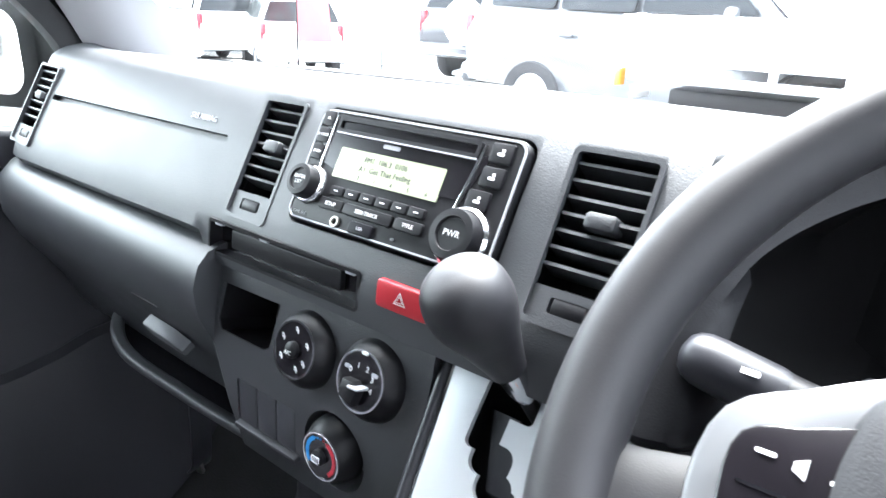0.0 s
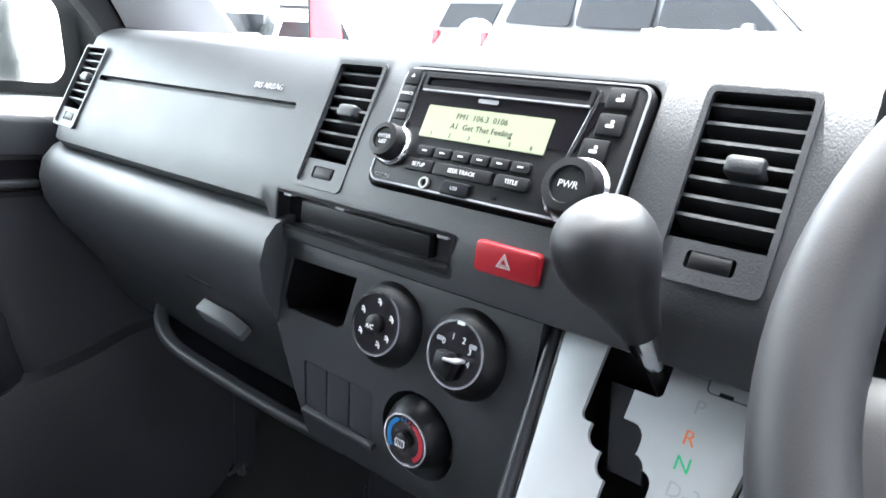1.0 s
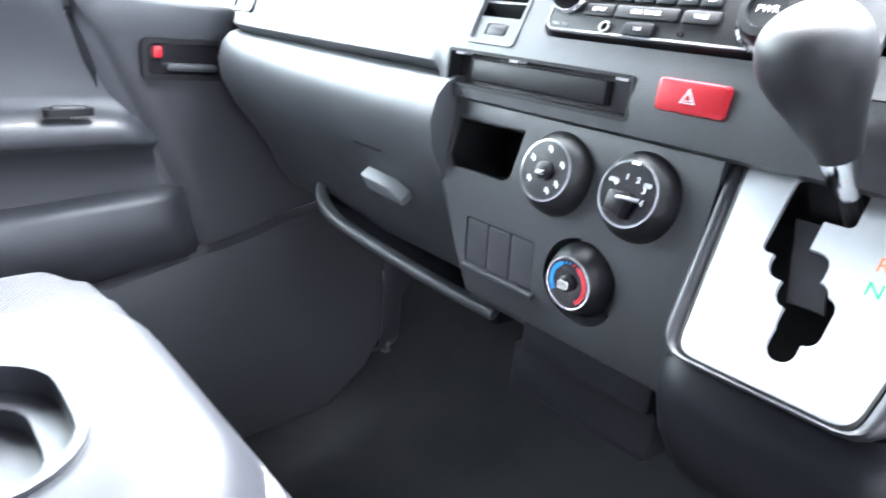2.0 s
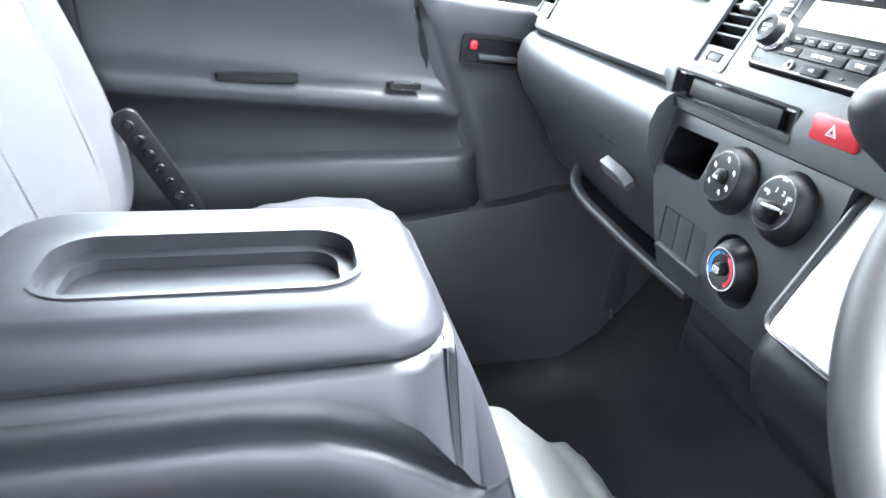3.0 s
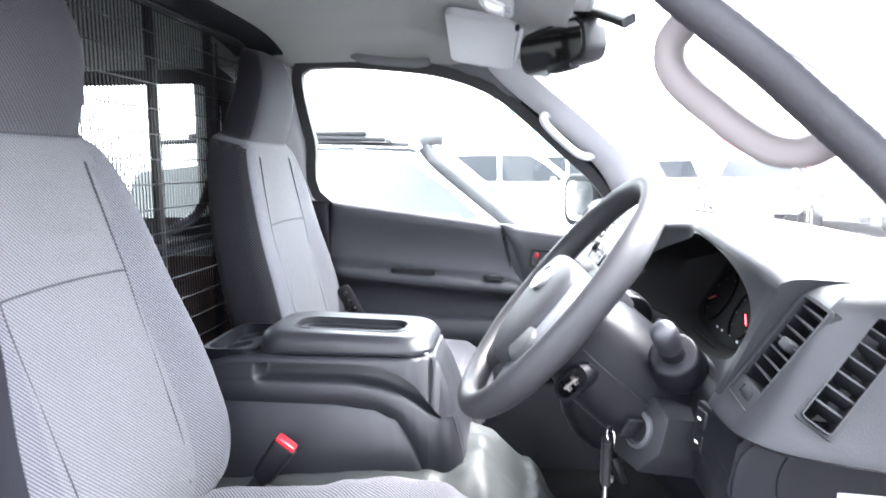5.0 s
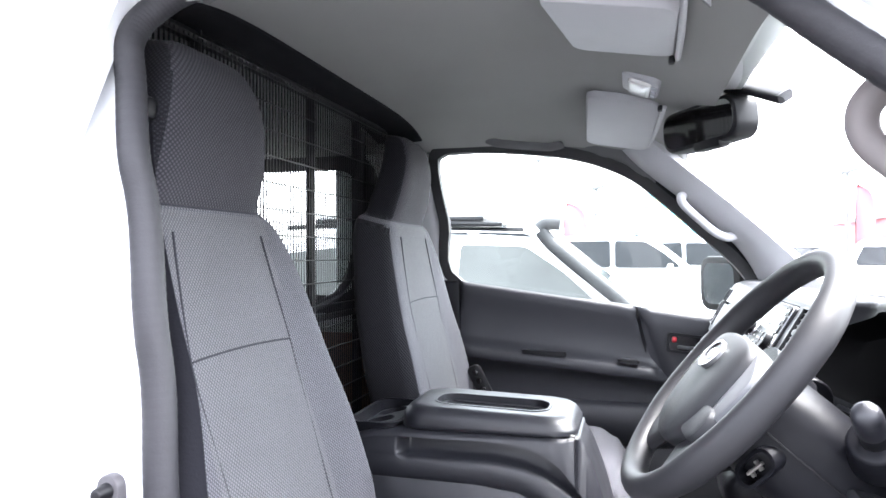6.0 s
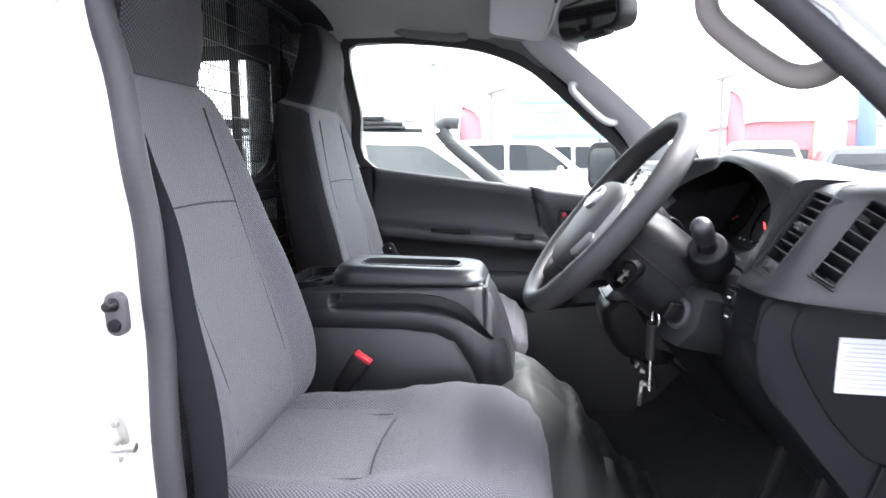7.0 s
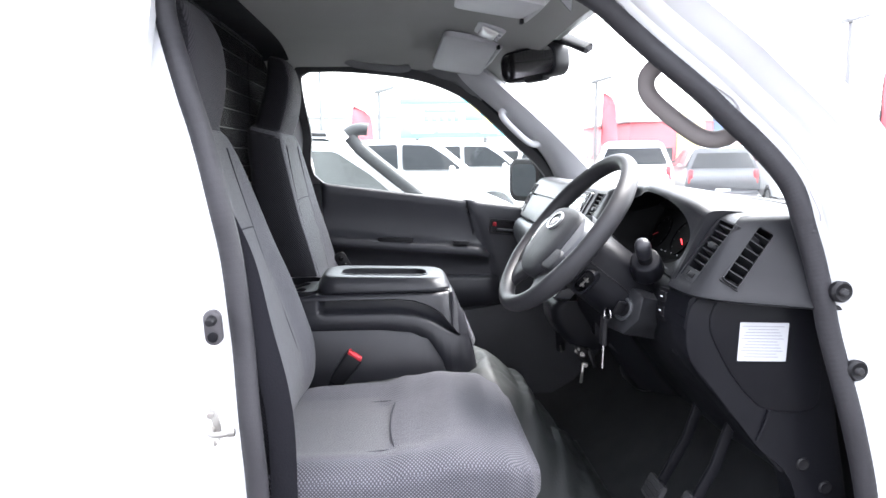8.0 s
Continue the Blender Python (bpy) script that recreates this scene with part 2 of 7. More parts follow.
def rrect(w, h, r, n=5):
    """A rectangle with round corners, about the middle, as (a, b)."""
    out = []
    for cx, cy, a0 in ((w / 2 - r, h / 2 - r, 0), (-w / 2 + r, h / 2 - r, 90), (-w / 2 + r, -h / 2 + r, 180), (w / 2 - r, -h / 2 + r, 270)):
        for i in range(n + 1):
            a = radians(a0 + 90 * i / n)
            out.append((cx + r * math.cos(a), cy + r * math.sin(a)))
    return out


def slab(loop, z0, z1, m=None, r=0.0):
    """A flat plate: the loop of (a, b) from z0 to z1 of its own frame, with a soft upper edge."""
    secs = [[(a, b, z0) for a, b in loop], [(a, b, z1 - (r if r else 0)) for a, b in loop]]
    if r:
        cx, cy = sum(a for a, b in loop) / len(loop), sum(b for a, b in loop) / len(loop)
        w = max(abs(a - cx) for a, b in loop)
        h = max(abs(b - cy) for a, b in loop)
        secs.append([(cx + (a - cx) * (1 - 0.3 * r / w), cy + (b - cy) * (1 - 0.3 * r / h), z1 - 0.3 * r) for a, b in loop])
        secs.append([(cx + (a - cx) * (1 - r / w), cy + (b - cy) * (1 - r / h), z1) for a, b in loop])
    bm = loft(secs)
    if m is not None:
        bm.transform(m)
    return bm


def frame_ring(outer, inner, z0, z1, m=None):
    """A flat ring between two loops of equal count."""
    bm = loft([[(a, b, z0) for a, b in outer], [(a, b, z1) for a, b in outer], [(a, b, z1) for a, b in inner], [(a, b, z0) for a, b in inner]], True, False, True)
    if m is not None:
        bm.transform(m)
    return bm


def carve(bm, cutters):
    """Takes the cutters' shapes out of a closed shape."""
    def temp(b):
        bmesh.ops.recalc_face_normals(b, faces=b.faces)
        me = bpy.data.meshes.new("tmp")
        b.to_mesh(me)
        b.free()
        return new("tmp", me)
    ob = temp(bm)
    cs = [temp(c) for c in cutters]
    for c in cs:
        md = ob.modifiers.new("cut", "BOOLEAN")
        md.operation, md.solver, md.object = "DIFFERENCE", "EXACT", c
    bpy.context.view_layer.update()
    me = bpy.data.meshes.new_from_object(ob.evaluated_get(bpy.context.evaluated_depsgraph_get()))
    out = bmesh.new()
    out.from_mesh(me)
    for o in [ob, *cs]:
        d = o.data
        bpy.data.objects.remove(o)
        bpy.data.meshes.remove(d)
    bpy.data.meshes.remove(me)
    return out


def words(text, size, m, depth=0.0004, spacing=1.0, shear=0.0):
    """Raised print, centred on its frame."""
    cu = bpy.data.curves.new("tmp", "FONT")
    cu.body, cu.size, cu.extrude, cu.align_x, cu.align_y, cu.resolution_u = text, size, depth, "CENTER", "CENTER", 2
    cu.space_character, cu.shear = spacing, shear
    ob = new("tmp", cu)
    bpy.context.view_layer.update()
    me = bpy.data.meshes.new_from_object(ob.evaluated_get(bpy.context.evaluated_depsgraph_get()))
    bm = bmesh.new()
    bm.from_mesh(me)
    bpy.data.objects.remove(ob)
    bpy.data.curves.remove(cu)
    bpy.data.meshes.remove(me)
    bm.transform(m)
    return bm


def axes(o, x, y, z):
    m = Matrix((Vector(x).normalized(), Vector(y).normalized(), Vector(z).normalized())).transposed().to_4x4()
    m.translation = o
    return m


def lerp(a, b, t):
    return a + (b - a) * t


def pick(table, v):
    """A value from rows of (key, value), straight between the rows."""
    if v <= table[0][0]:
        return table[0][1]
    for (a, p), (b, q) in zip(table, table[1:]):
        if v <= b:
            t = (v - a) / (b - a)
            t = t * t * (3 - 2 * t)
            return p + (q - p) * t
    return table[-1][1]


def uv_by(ob, f):
    """Lays cloth on a mesh: f gives (u, v) in metres for a point and a normal."""
    me = ob.data
    lay = me.uv_layers.new(name="UVMap")
    for p in me.polygons:
        for li in p.loop_indices:
            lay.data[li].uv = f(me.vertices[me.loops[li].vertex_index].co, p.normal)


# ---------- the van's shell ----------
FLOOR, ROOF, GROUND = 0.0, 1.265, -0.78


def side(z):
    """Half width of the cab's inner side at a height."""
    return pick([(0.0, 0.75), (0.78, 0.76), (1.16, 0.68), (1.24, 0.63), (1.30, 0.5)], z)


def sill(y):
    """Height of the passenger door's window sill."""
    return 0.794 - 0.137 * (y + 0.70)


def floor():
    secs = []
    for i in range(41):
        y = -2.9 + 3.45 * i / 40
        up = 0.0 if y < 0.12 else 0.62 * ((y - 0.12) / 0.43) ** 1.6
        secs.append([(x, y, FLOOR + up) for x in (-0.8, -0.4, 0, 0.4, 0.8)] + [(x, y, FLOOR + up - 0.04) for x in (0.8, 0.4, 0, -0.4, -0.8)])
    solo("floor", loft(secs), MATDARK, "dark grey rubber-matted cab floor rising to the toe board", "floor", "structure")


def floor_mat():
    """A worn rubber mat in the driver's footwell, with a low rim and ribs."""
    f = thing("floor_mat", (0.47, -0.06, 0.0), "worn grey-green rubber mat in the driver footwell", "floor mat")
    L = rrect(0.40, 0.36, 0.05, 5)
    m = pose(0.47, -0.075, 0.0)
    part("mat_sheet", slab(L, 0.001, 0.009, m, 0.003), MATGREY, f)
    part("mat_rim", frame_ring(L, [(a * 0.955, b * 0.95) for a, b in L], 0.006, 0.015, m), MATGREY, f)
    for i in range(9):
        part("rib", box((0.30, 0.008, 0.005), m @ Matrix.Translation((0, -0.13 + 0.0325 * i, 0.0105)), 0.002), MATGREY, f)


def engine_cover():
    """The hump between the seats, under loose grey vinyl."""
    secs = []
    top = [(-0.95, 0.30), (-0.30, 0.345), (-0.22, 0.36), (-0.12, 0.285), (-0.05, 0.19), (0.02, 0.09), (0.10, 0.004)]
    for i in range(121):
        y = -0.95 + 1.05 * i / 120
        h = pick(top, y)
        row = []
        for k in range(49):
            a = -1 + k / 24
            w = 0.245 + 0.03 * max(0, (y + 0.2))
            x = a * w
            z = h * (1 - abs(a) ** 5.0) + 0.002
            z += 0.006 * noise.noise((x * 22, y * 16, 3.1)) * (1 - abs(a) ** 3) + (0.012 * noise.noise((x * 9, y * 30, 1.7)) - 0.010 * abs(noise.noise((x * 26 + y * 12, y * 20, 5.3)))) * (1 if y > -0.3 else 0.2)
            row.append((x, y, max(z, 0.002)))
        secs.append(row + [(0.26, y, -0.01), (-0.26, y, -0.01)])
    solo("engine_cover", loft(secs), VINYL, "creased grey vinyl cover over the engine hump", "engine cover", "structure")


def headliner():
    secs = []
    for i in range(49):
        y = -2.9 + 2.84 * i / 48
        drop = 0.0 if y < -0.45 else 0.10 * ((y + 0.45) / 0.4) ** 2
        row = []
        for k in range(41):
            a = -1 + k / 20
            row.append((a * (0.660 if a < 0 else 0.596), y, ROOF - 0.014 - 0.062 * abs(a) ** 6 - drop * (1 - 0.25 * a * a)))
        secs.append(row + [(0.596, y, ROOF + 0.05), (-0.66, y, ROOF + 0.05)])
    solo("ceiling", loft(secs), HEADLINER, "pale grey cloth headliner of the cab roof", "headliner", "structure")
    # dark band where the headliner ends at the cargo barrier
    band = []
    for k in range(33):
        x = -0.600 + 1.17 * k / 32
        z = ROOF - 0.014 - 0.062 * abs(x / (0.660 if x < 0 else 0.596)) ** 6
        band.append([(x, -0.79, z + 0.004), (x, -0.795, z - 0.004), (x, -0.85, z - 0.006), (x, -0.93, z - 0.006), (x, -0.93, z + 0.008)])
    solo("headliner_edge", loft(band), WEB, "dark felt band at the rear edge of the headliner", "headliner trim", "structure")
    secs = []
    for i in range(25):
        y = -3.0 + 2.98 * i / 24
        secs.append([(a * 0.80, y, ROOF + 0.075 - 0.07 * abs(a) ** 4 - (0.1 * ((y + 0.4) / 0.4) ** 2 if y > -0.4 else 0)) for a in [-1 + k / 10 for k in range(21)]]
                    + [(0.80, y, ROOF + 0.0 - (0.1 * ((y + 0.4) / 0.4) ** 2 if y > -0.4 else 0)), (-0.80, y, ROOF + 0.0 - (0.1 * ((y + 0.4) / 0.4) ** 2 if y > -0.4 else 0))])
    solo("roof", loft(secs), PAINT, "white painted steel van roof", "roof", "structure")


# window of the passenger door, clockwise from its lower rear corner (y, z)
WIN = [(-0.712, 0.796), (-0.746, 0.985), (-0.768, 1.145), (-0.752, 1.178), (-0.70, 1.187), (-0.54, 1.180), (-0.36, 1.155), (-0.22, 1.102), (-0.12, 1.026), (0.0, 0.918), (0.06, 0.865), (0.105, 0.81), (0.13, 0.75), (0.138, 0.70), (0.11, 0.683), (-0.27, 0.736)]


def grow(loop, d):
    """A loop of (y, z) pushed outwards by d."""
    n = len(loop)
    out = []
    area = sum(loop[i][0] * loop[(i + 1) % n][1] - loop[(i + 1) % n][0] * loop[i][1] for i in range(n))
    s = 1 if area > 0 else -1
    for i in range(n):
        (a, b), (c, e) = loop[i - 1], loop[(i + 1) % n]
        t = Vector((c - a, e - b)).normalized()
        out.append((loop[i][0] + s * t.y * d, loop[i][1] - s * t.x * d))
    return out


def fine(loop, n=5):
    return [(p.x, p.y) for p in rail([(a, b, 0) for a, b in loop], n, True)]


def left_ring(w0, w1, x_in, x_out):
    """A ring on the left side, between two offsets of the window, with thickness."""
    loop = fine(WIN)
    a, b = grow(loop, w0), grow(loop, w1)
    X = lambda z, d: -(side(z) + d)
    return loft([[(X(z, x_in), y, z) for y, z in a], [(X(z, x_in), y, z) for y, z in b], [(X(z, x_out), y, z) for y, z in b], [(X(z, x_out), y, z) for y, z in a]], True, False, True)


def passenger_door():
    d = thing("door_1", (-0.76, -0.3, 0.10), "closed passenger door with charcoal moulded trim and a clear window", "car door", kind="structure")
    part("seal", left_ring(-0.004, 0.026, -0.012, 0.02), RUBBER, d, "black rubber window seal")
    part("window_frame", left_ring(0.026, 0.05, 0.008, 0.03), DARK, d)
    loop = fine(WIN)
    pane = loft([[(-(side(z) + 0.010), y, z) for y, z in grow(loop, 0.003)], [(-(side(z) + 0.014), y, z) for y, z in grow(loop, 0.003)]])
    p = part("pane", pane, CLEAR, d, "clear side window glass")
    p.visible_shadow = False
    # main trim, its front edge cut on a slant
    prof = [(0.0, -0.768), (0.004, -0.742), (-0.010, -0.733), (-0.035, -0.740), (-0.09, -0.752), (-0.155, -0.750), (-0.178, -0.742), (-0.186, -0.705), (-0.193, -0.698), (-0.214, -0.698), (-0.222, -0.704), (-0.240, -0.738), (-0.30, -0.745), (-0.335, -0.744), (-0.342, -0.716), (-0.352, -0.708), (-0.45, -0.712), (-0.46, -0.735), (-0.66, -0.742)]

    def point(dz, x, y):
        z0 = sill(y)
        slope = pick([(-0.46, 1.0), (-0.34, 0.9), (-0.2, 0.3), (0.0, 0.0)], dz)
        return (x, y, z0 + dz + slope * (0.794 - z0))
    edge = lambda z: pick([(0.30, -0.055), (0.42, -0.068), (0.51, -0.088), (0.61, -0.136), (0.72, -0.192), (0.80, -0.20)], z)
    secs = []
    N = 36
    for k in range(N + 1):
        row = []
        for dz, x in prof:
            z = point(dz, x, -0.35)[2]
            y = lerp(-0.715, edge(z), k / N)
            f = 1 - (1 - min(1, (k / N) / 0.05)) ** 2 if k / N < 0.05 else 1
            g = max(0.0, min(1.0, (1 - k / N) / 0.07))
            g = 1 - (1 - g) ** 2
            bulge = max(0, x + 0.745)
            row.append(point(dz, x - bulge * (1 - min(f, g)), y))
        secs.append(row)
    back = [[(-0.775, p[1], p[2]) for p in (row[-1], row[0])] for row in secs]
    part("trim_panel", loft([r + b for r, b in zip(secs, back)]), TRIMGREY, d, angle=70)
    secs = [[(-0.772, y, sill(y) - 0.012), (-0.772, y, 0.1), (-0.79, y, 0.1), (-0.79, y, sill(y) - 0.012)] for y in (-0.715, -0.3, 0.0, 0.26)]
    part("inner_panel", loft(secs), DARK, d)
    # forward trim that carries the inside handle
    secs = []
    for k in range(13):
        row = []
        for dz, x in [(0.0, -0.768), (0.004, -0.744), (-0.012, -0.735), (-0.06, -0.741), (-0.16, -0.744), (-0.30, -0.744), (-0.42, -0.738), (-0.46, -0.735), (-0.66, -0.742)]:
            z = point(dz, x, -0.1)[2]
            row.append(point(dz, x, lerp(edge(z) + 0.002, 0.24, k / 12)))
        secs.append(row + [(-0.775, row[-1][1], row[-1][2]), (-0.775, row[0][1], row[0][2])])
    part("front_trim_panel", loft(secs), TRIMGREY, d, angle=70)
    m = axes((-0.739, -0.052, 0.625), (0, 1, -0.10), (0, 0.10, 1), (1, 0, 0))
    hb = part("handle_bezel", frame_ring(rrect(0.116, 0.056, 0.010), rrect(0.100, 0.042, 0.008), -0.004, 0.006, m), BLACK, d)
    part("handle_recess", slab(rrect(0.100, 0.042, 0.008), -0.004, 0.0015, m), GLOSS, d)
    part("inside_handle", slab(rrect(0.072, 0.010, 0.004), 0.001, 0.014, m @ Matrix.Translation((0.008, -0.010, 0)), 0.003), DASH, d, "bright inside door handle")
    part("lock_knob", slab(rrect(0.013, 0.016, 0.004), 0.001, 0.010, m @ Matrix.Translation((-0.038, 0.009, 0)), 0.003), RED, d, "red lock marker")
    m = axes((-0.712, -0.455, 0.5975), (0, 1, -0.03), (1, 0, 0), (0, 0, 1))
    part("pull_cup", slab(rrect(0.13, 0.022, 0.008), -0.012, 0.0006, m), BLACK, d, "dark armrest pull cup")
    m = axes((-0.709, -0.215, 0.5785), (0, 1, -0.06), (1, 0, 0), (0, 0, 1))
    sw = part("window_switch", slab(rrect(0.04, 0.016, 0.005), -0.005, 0.004, m, 0.002), CONSOLE, d, "bright window switch")
    part("switch_plate", slab(rrect(0.058, 0.022, 0.007), -0.008, 0.001, m), BLACK, d)
    # outer skin
    part("outer_skin", box((0.03, 0.98, 0.62), (-0.81, -0.2, 0.37), 0.012), PAINT, d)


def left_side():
    # B-pillar trim, pale upper and dark lower
    secs = []
    for i in range(25):
        z = 0.79 + 0.47 * i / 24
        x = -side(z)
        y0 = -0.738 - 0.050 * (z - 0.779) / 0.38
        secs.append([(x - 0.002, y0 + 0.02, z), (x + 0.012, y0 + 0.004, z), (x + 0.016, y0 - 0.02, z), (x + 0.012, y0 - 0.15, z), (x - 0.06, y0 - 0.16, z), (x - 0.06, y0 + 0.02, z)])
    bp = thing("pillar_trim", (-0.72, -0.85, 0.79), "pale grey plastic door pillar trim with a belt bolt", "pillar trim", kind="structure")
    part("upper_trim", loft(secs), PALE, bp)
    lid = lambda x: ROOF - 0.020 - 0.062 * (x / 0.66) ** 6
    secs = []
    for i in range(9):
        y = -0.728 - 0.205 * i / 8
        zl = 1.195 if y > -0.79 else 1.10
        xs = [-0.515 - 0.125 * k / 8 + 0.03 * (1 - i / 8) * -1 for k in range(9)]
        row = [(x, y, lid(min(0.655, -x) * -1) - (0.002 if k else 0.0)) for k, x in enumerate(xs)]
        row += [(-0.672, y, 1.200), (-side(zl) + 0.018, y, zl), (-side(zl) - 0.02, y, zl), (-0.70, y, 1.25), (-0.53, y, ROOF + 0.01)]
        secs.append(row)
    part("cant_trim", loft(secs), PALE, bp)
    m = axes((-0.737, -0.790, 0.812), (0, 1, 0), (0.2, 0, 1), (1, 0, -0.2))
    part("bolt_cover", cyl(0.012, 0.011, 0.012, m, 20, 0.002), PALE, bp)
    part("bolt", cyl(0.006, 0.006, 0.018, m, 6), BLACK, bp)
    solo("pillar_lower_trim", box((0.05, 0.2, 0.8), (-0.765, -0.79, 0.39), 0.015), DARK, "dark grey lower door pillar trim", "pillar trim", "structure")
    # roof side rail above the door
    secs = []
    for i in range(41):
        y = -0.775 + 0.66 * i / 40
        low = pick([(-0.78, 1.178), (-0.50, 1.184), (-0.34, 1.172), (-0.235, 1.137), (-0.13, 1.076), (0.0, 0.97)], y) - 0.004
        hi = pick([(-0.78, 1.252), (-0.5, 1.246), (-0.3, 1.222), (-0.12, 1.165)], y) + 0.01
        secs.append([(-side(low) + 0.004, y, low), (-side(low) + 0.022, y, low + 0.012), (-side((low + hi) / 2) + 0.03, y, (low + hi) / 2), (-0.60, y, hi - 0.01), (-0.59, y, hi + 0.03), (-0.74, y, hi + 0.03), (-0.74, y, low)])
    solo("roof_rail_trim", loft(secs), RAIL, "grey cloth-covered rail above the passenger door", "roof rail", "structure")
    m = axes((-0.628, -0.475, 1.188), (0, 1, -0.12), (0.4, 0, 1), (1, 0, -0.4))
    pth = rail([(-0.105, 0.0, -0.005), (-0.095, 0, 0.012), (-0.06, -0.004, 0.020), (0.06, -0.004, 0.020), (0.095, 0, 0.012), (0.105, 0.0, -0.005)], 6)
    bm = sweep([m @ p for p in pth], circle(0.012, 10, 0.008), (1, 0, 0))
    solo("assist_grip", bm, RAIL, "folded grey assist grip above the passenger door", "grip")
    # lower closing panels: kick panel and sill trim
    solo("kick_panel", box((0.05, 0.62, 0.70), (-0.775, 0.32, 0.33), 0.015), DARK, "dark kick panel ahead of the passenger door", "trim panel", "structure")
    secs = []
    for i in range(25):
        y = -0.75 + 1.28 * i / 24
        t = pick([(-0.75, 0.300), (-0.215, 0.312), (0.0, 0.335), (0.136, 0.362), (0.3, 0.385), (0.55, 0.39)], y)
        secs.append([(-0.80, y, t), (-0.735, y, t + 0.002), (-0.722, y, t - 0.008), (-0.715, y, t - 0.05), (-0.70, y, 0.05), (-0.69, y, -0.03), (-0.80, y, -0.03)])
    solo("sill_trim", loft(secs), TRIMGREY, "charcoal sill trim below the passenger door", "trim panel", "structure")
    solo("wall_left_pillar", box((0.04, 0.36, 1.35), (-0.80, -0.945, 0.62), 0.01), PAINT, "white pillar of the van behind the passenger door", "body side", "structure")


def a_pillar(s):
    """Pale inner trim of the windscreen pillar; s: side."""
    front = rail([(-0.545, -0.135, 1.165), (-0.56, -0.112, 1.146), (-0.605, 0.055, 1.012), (-0.65, 0.20, 0.885), (-0.695, 0.315, 0.775)], 8)
    rear = rail([(-0.635, -0.205, 1.155), (-0.655, -0.15, 1.10), (-0.695, 0.015, 0.968), (-0.728, 0.115, 0.868), (-0.742, 0.185, 0.74)], 8)
    secs = []
    for f, r in zip(front, rear):
        mid = (f + r) / 2 + Vector((0.014, -0.012, -0.006))
        row = [f + Vector((-0.012, 0.012, 0.004)), f, f * 0.72 + r * 0.28 + Vector((0.010, -0.008, -0.004)), mid, f * 0.25 + r * 0.75 + Vector((0.010, -0.008, -0.004)), r, r + Vector((-0.035, 0.03, 0)), f + Vector((-0.035, 0.03, 0))]
        secs.append([tuple(p) for p in row])
    if s > 0:
        # the driver's pillar lies forward of the doorway seal
        secs = []
        for i in range(33):
            z = 1.150 - 0.375 * i / 32
            y = pick([(b, a) for a, b in SEALF[::-1]], z)
            x = rs(z)
            secs.append([(x - 0.020, y + 0.012, z), (x - 0.050, y + 0.020, z), (x - 0.078, y + 0.045, z + 0.004), (x - 0.094, y + 0.085, z + 0.012), (x - 0.085, y + 0.105, z + 0.02), (x - 0.02, y + 0.085, z + 0.01), (x, y + 0.030, z)])
    solo("a_pillar_trim", loft(secs), PALE, "pale grey windscreen pillar trim", "pillar trim", "structure")


def grip(name, a, b, out, label, thick=0.0125, bow=0.045, skin=PALE):
    """A D-shaped grab handle with two feet."""
    a, b, out = Vector(a), Vector(b), Vector(out).normalized()
    d = (b - a).normalized()
    g = thing(name, a, label, "grab handle")
    pth = rail([a, a + out * bow * 0.6 + d * 0.004, a + out * bow + d * 0.03, (a + b) / 2 + out * bow * 1.08, b + out * bow - d * 0.03, b + out * bow * 0.6 - d * 0.004, b], 9)
    part("bar", sweep(pth, circle(thick, 14, thick * 0.85), d.cross(out)), skin, g)
    for p in (a, b):
        z = out
        x = d
        part("foot", slab(rrect(0.04, 0.032, 0.012), -0.006, 0.006, axes(p, x, z.cross(x), z), 0.003), skin, g)


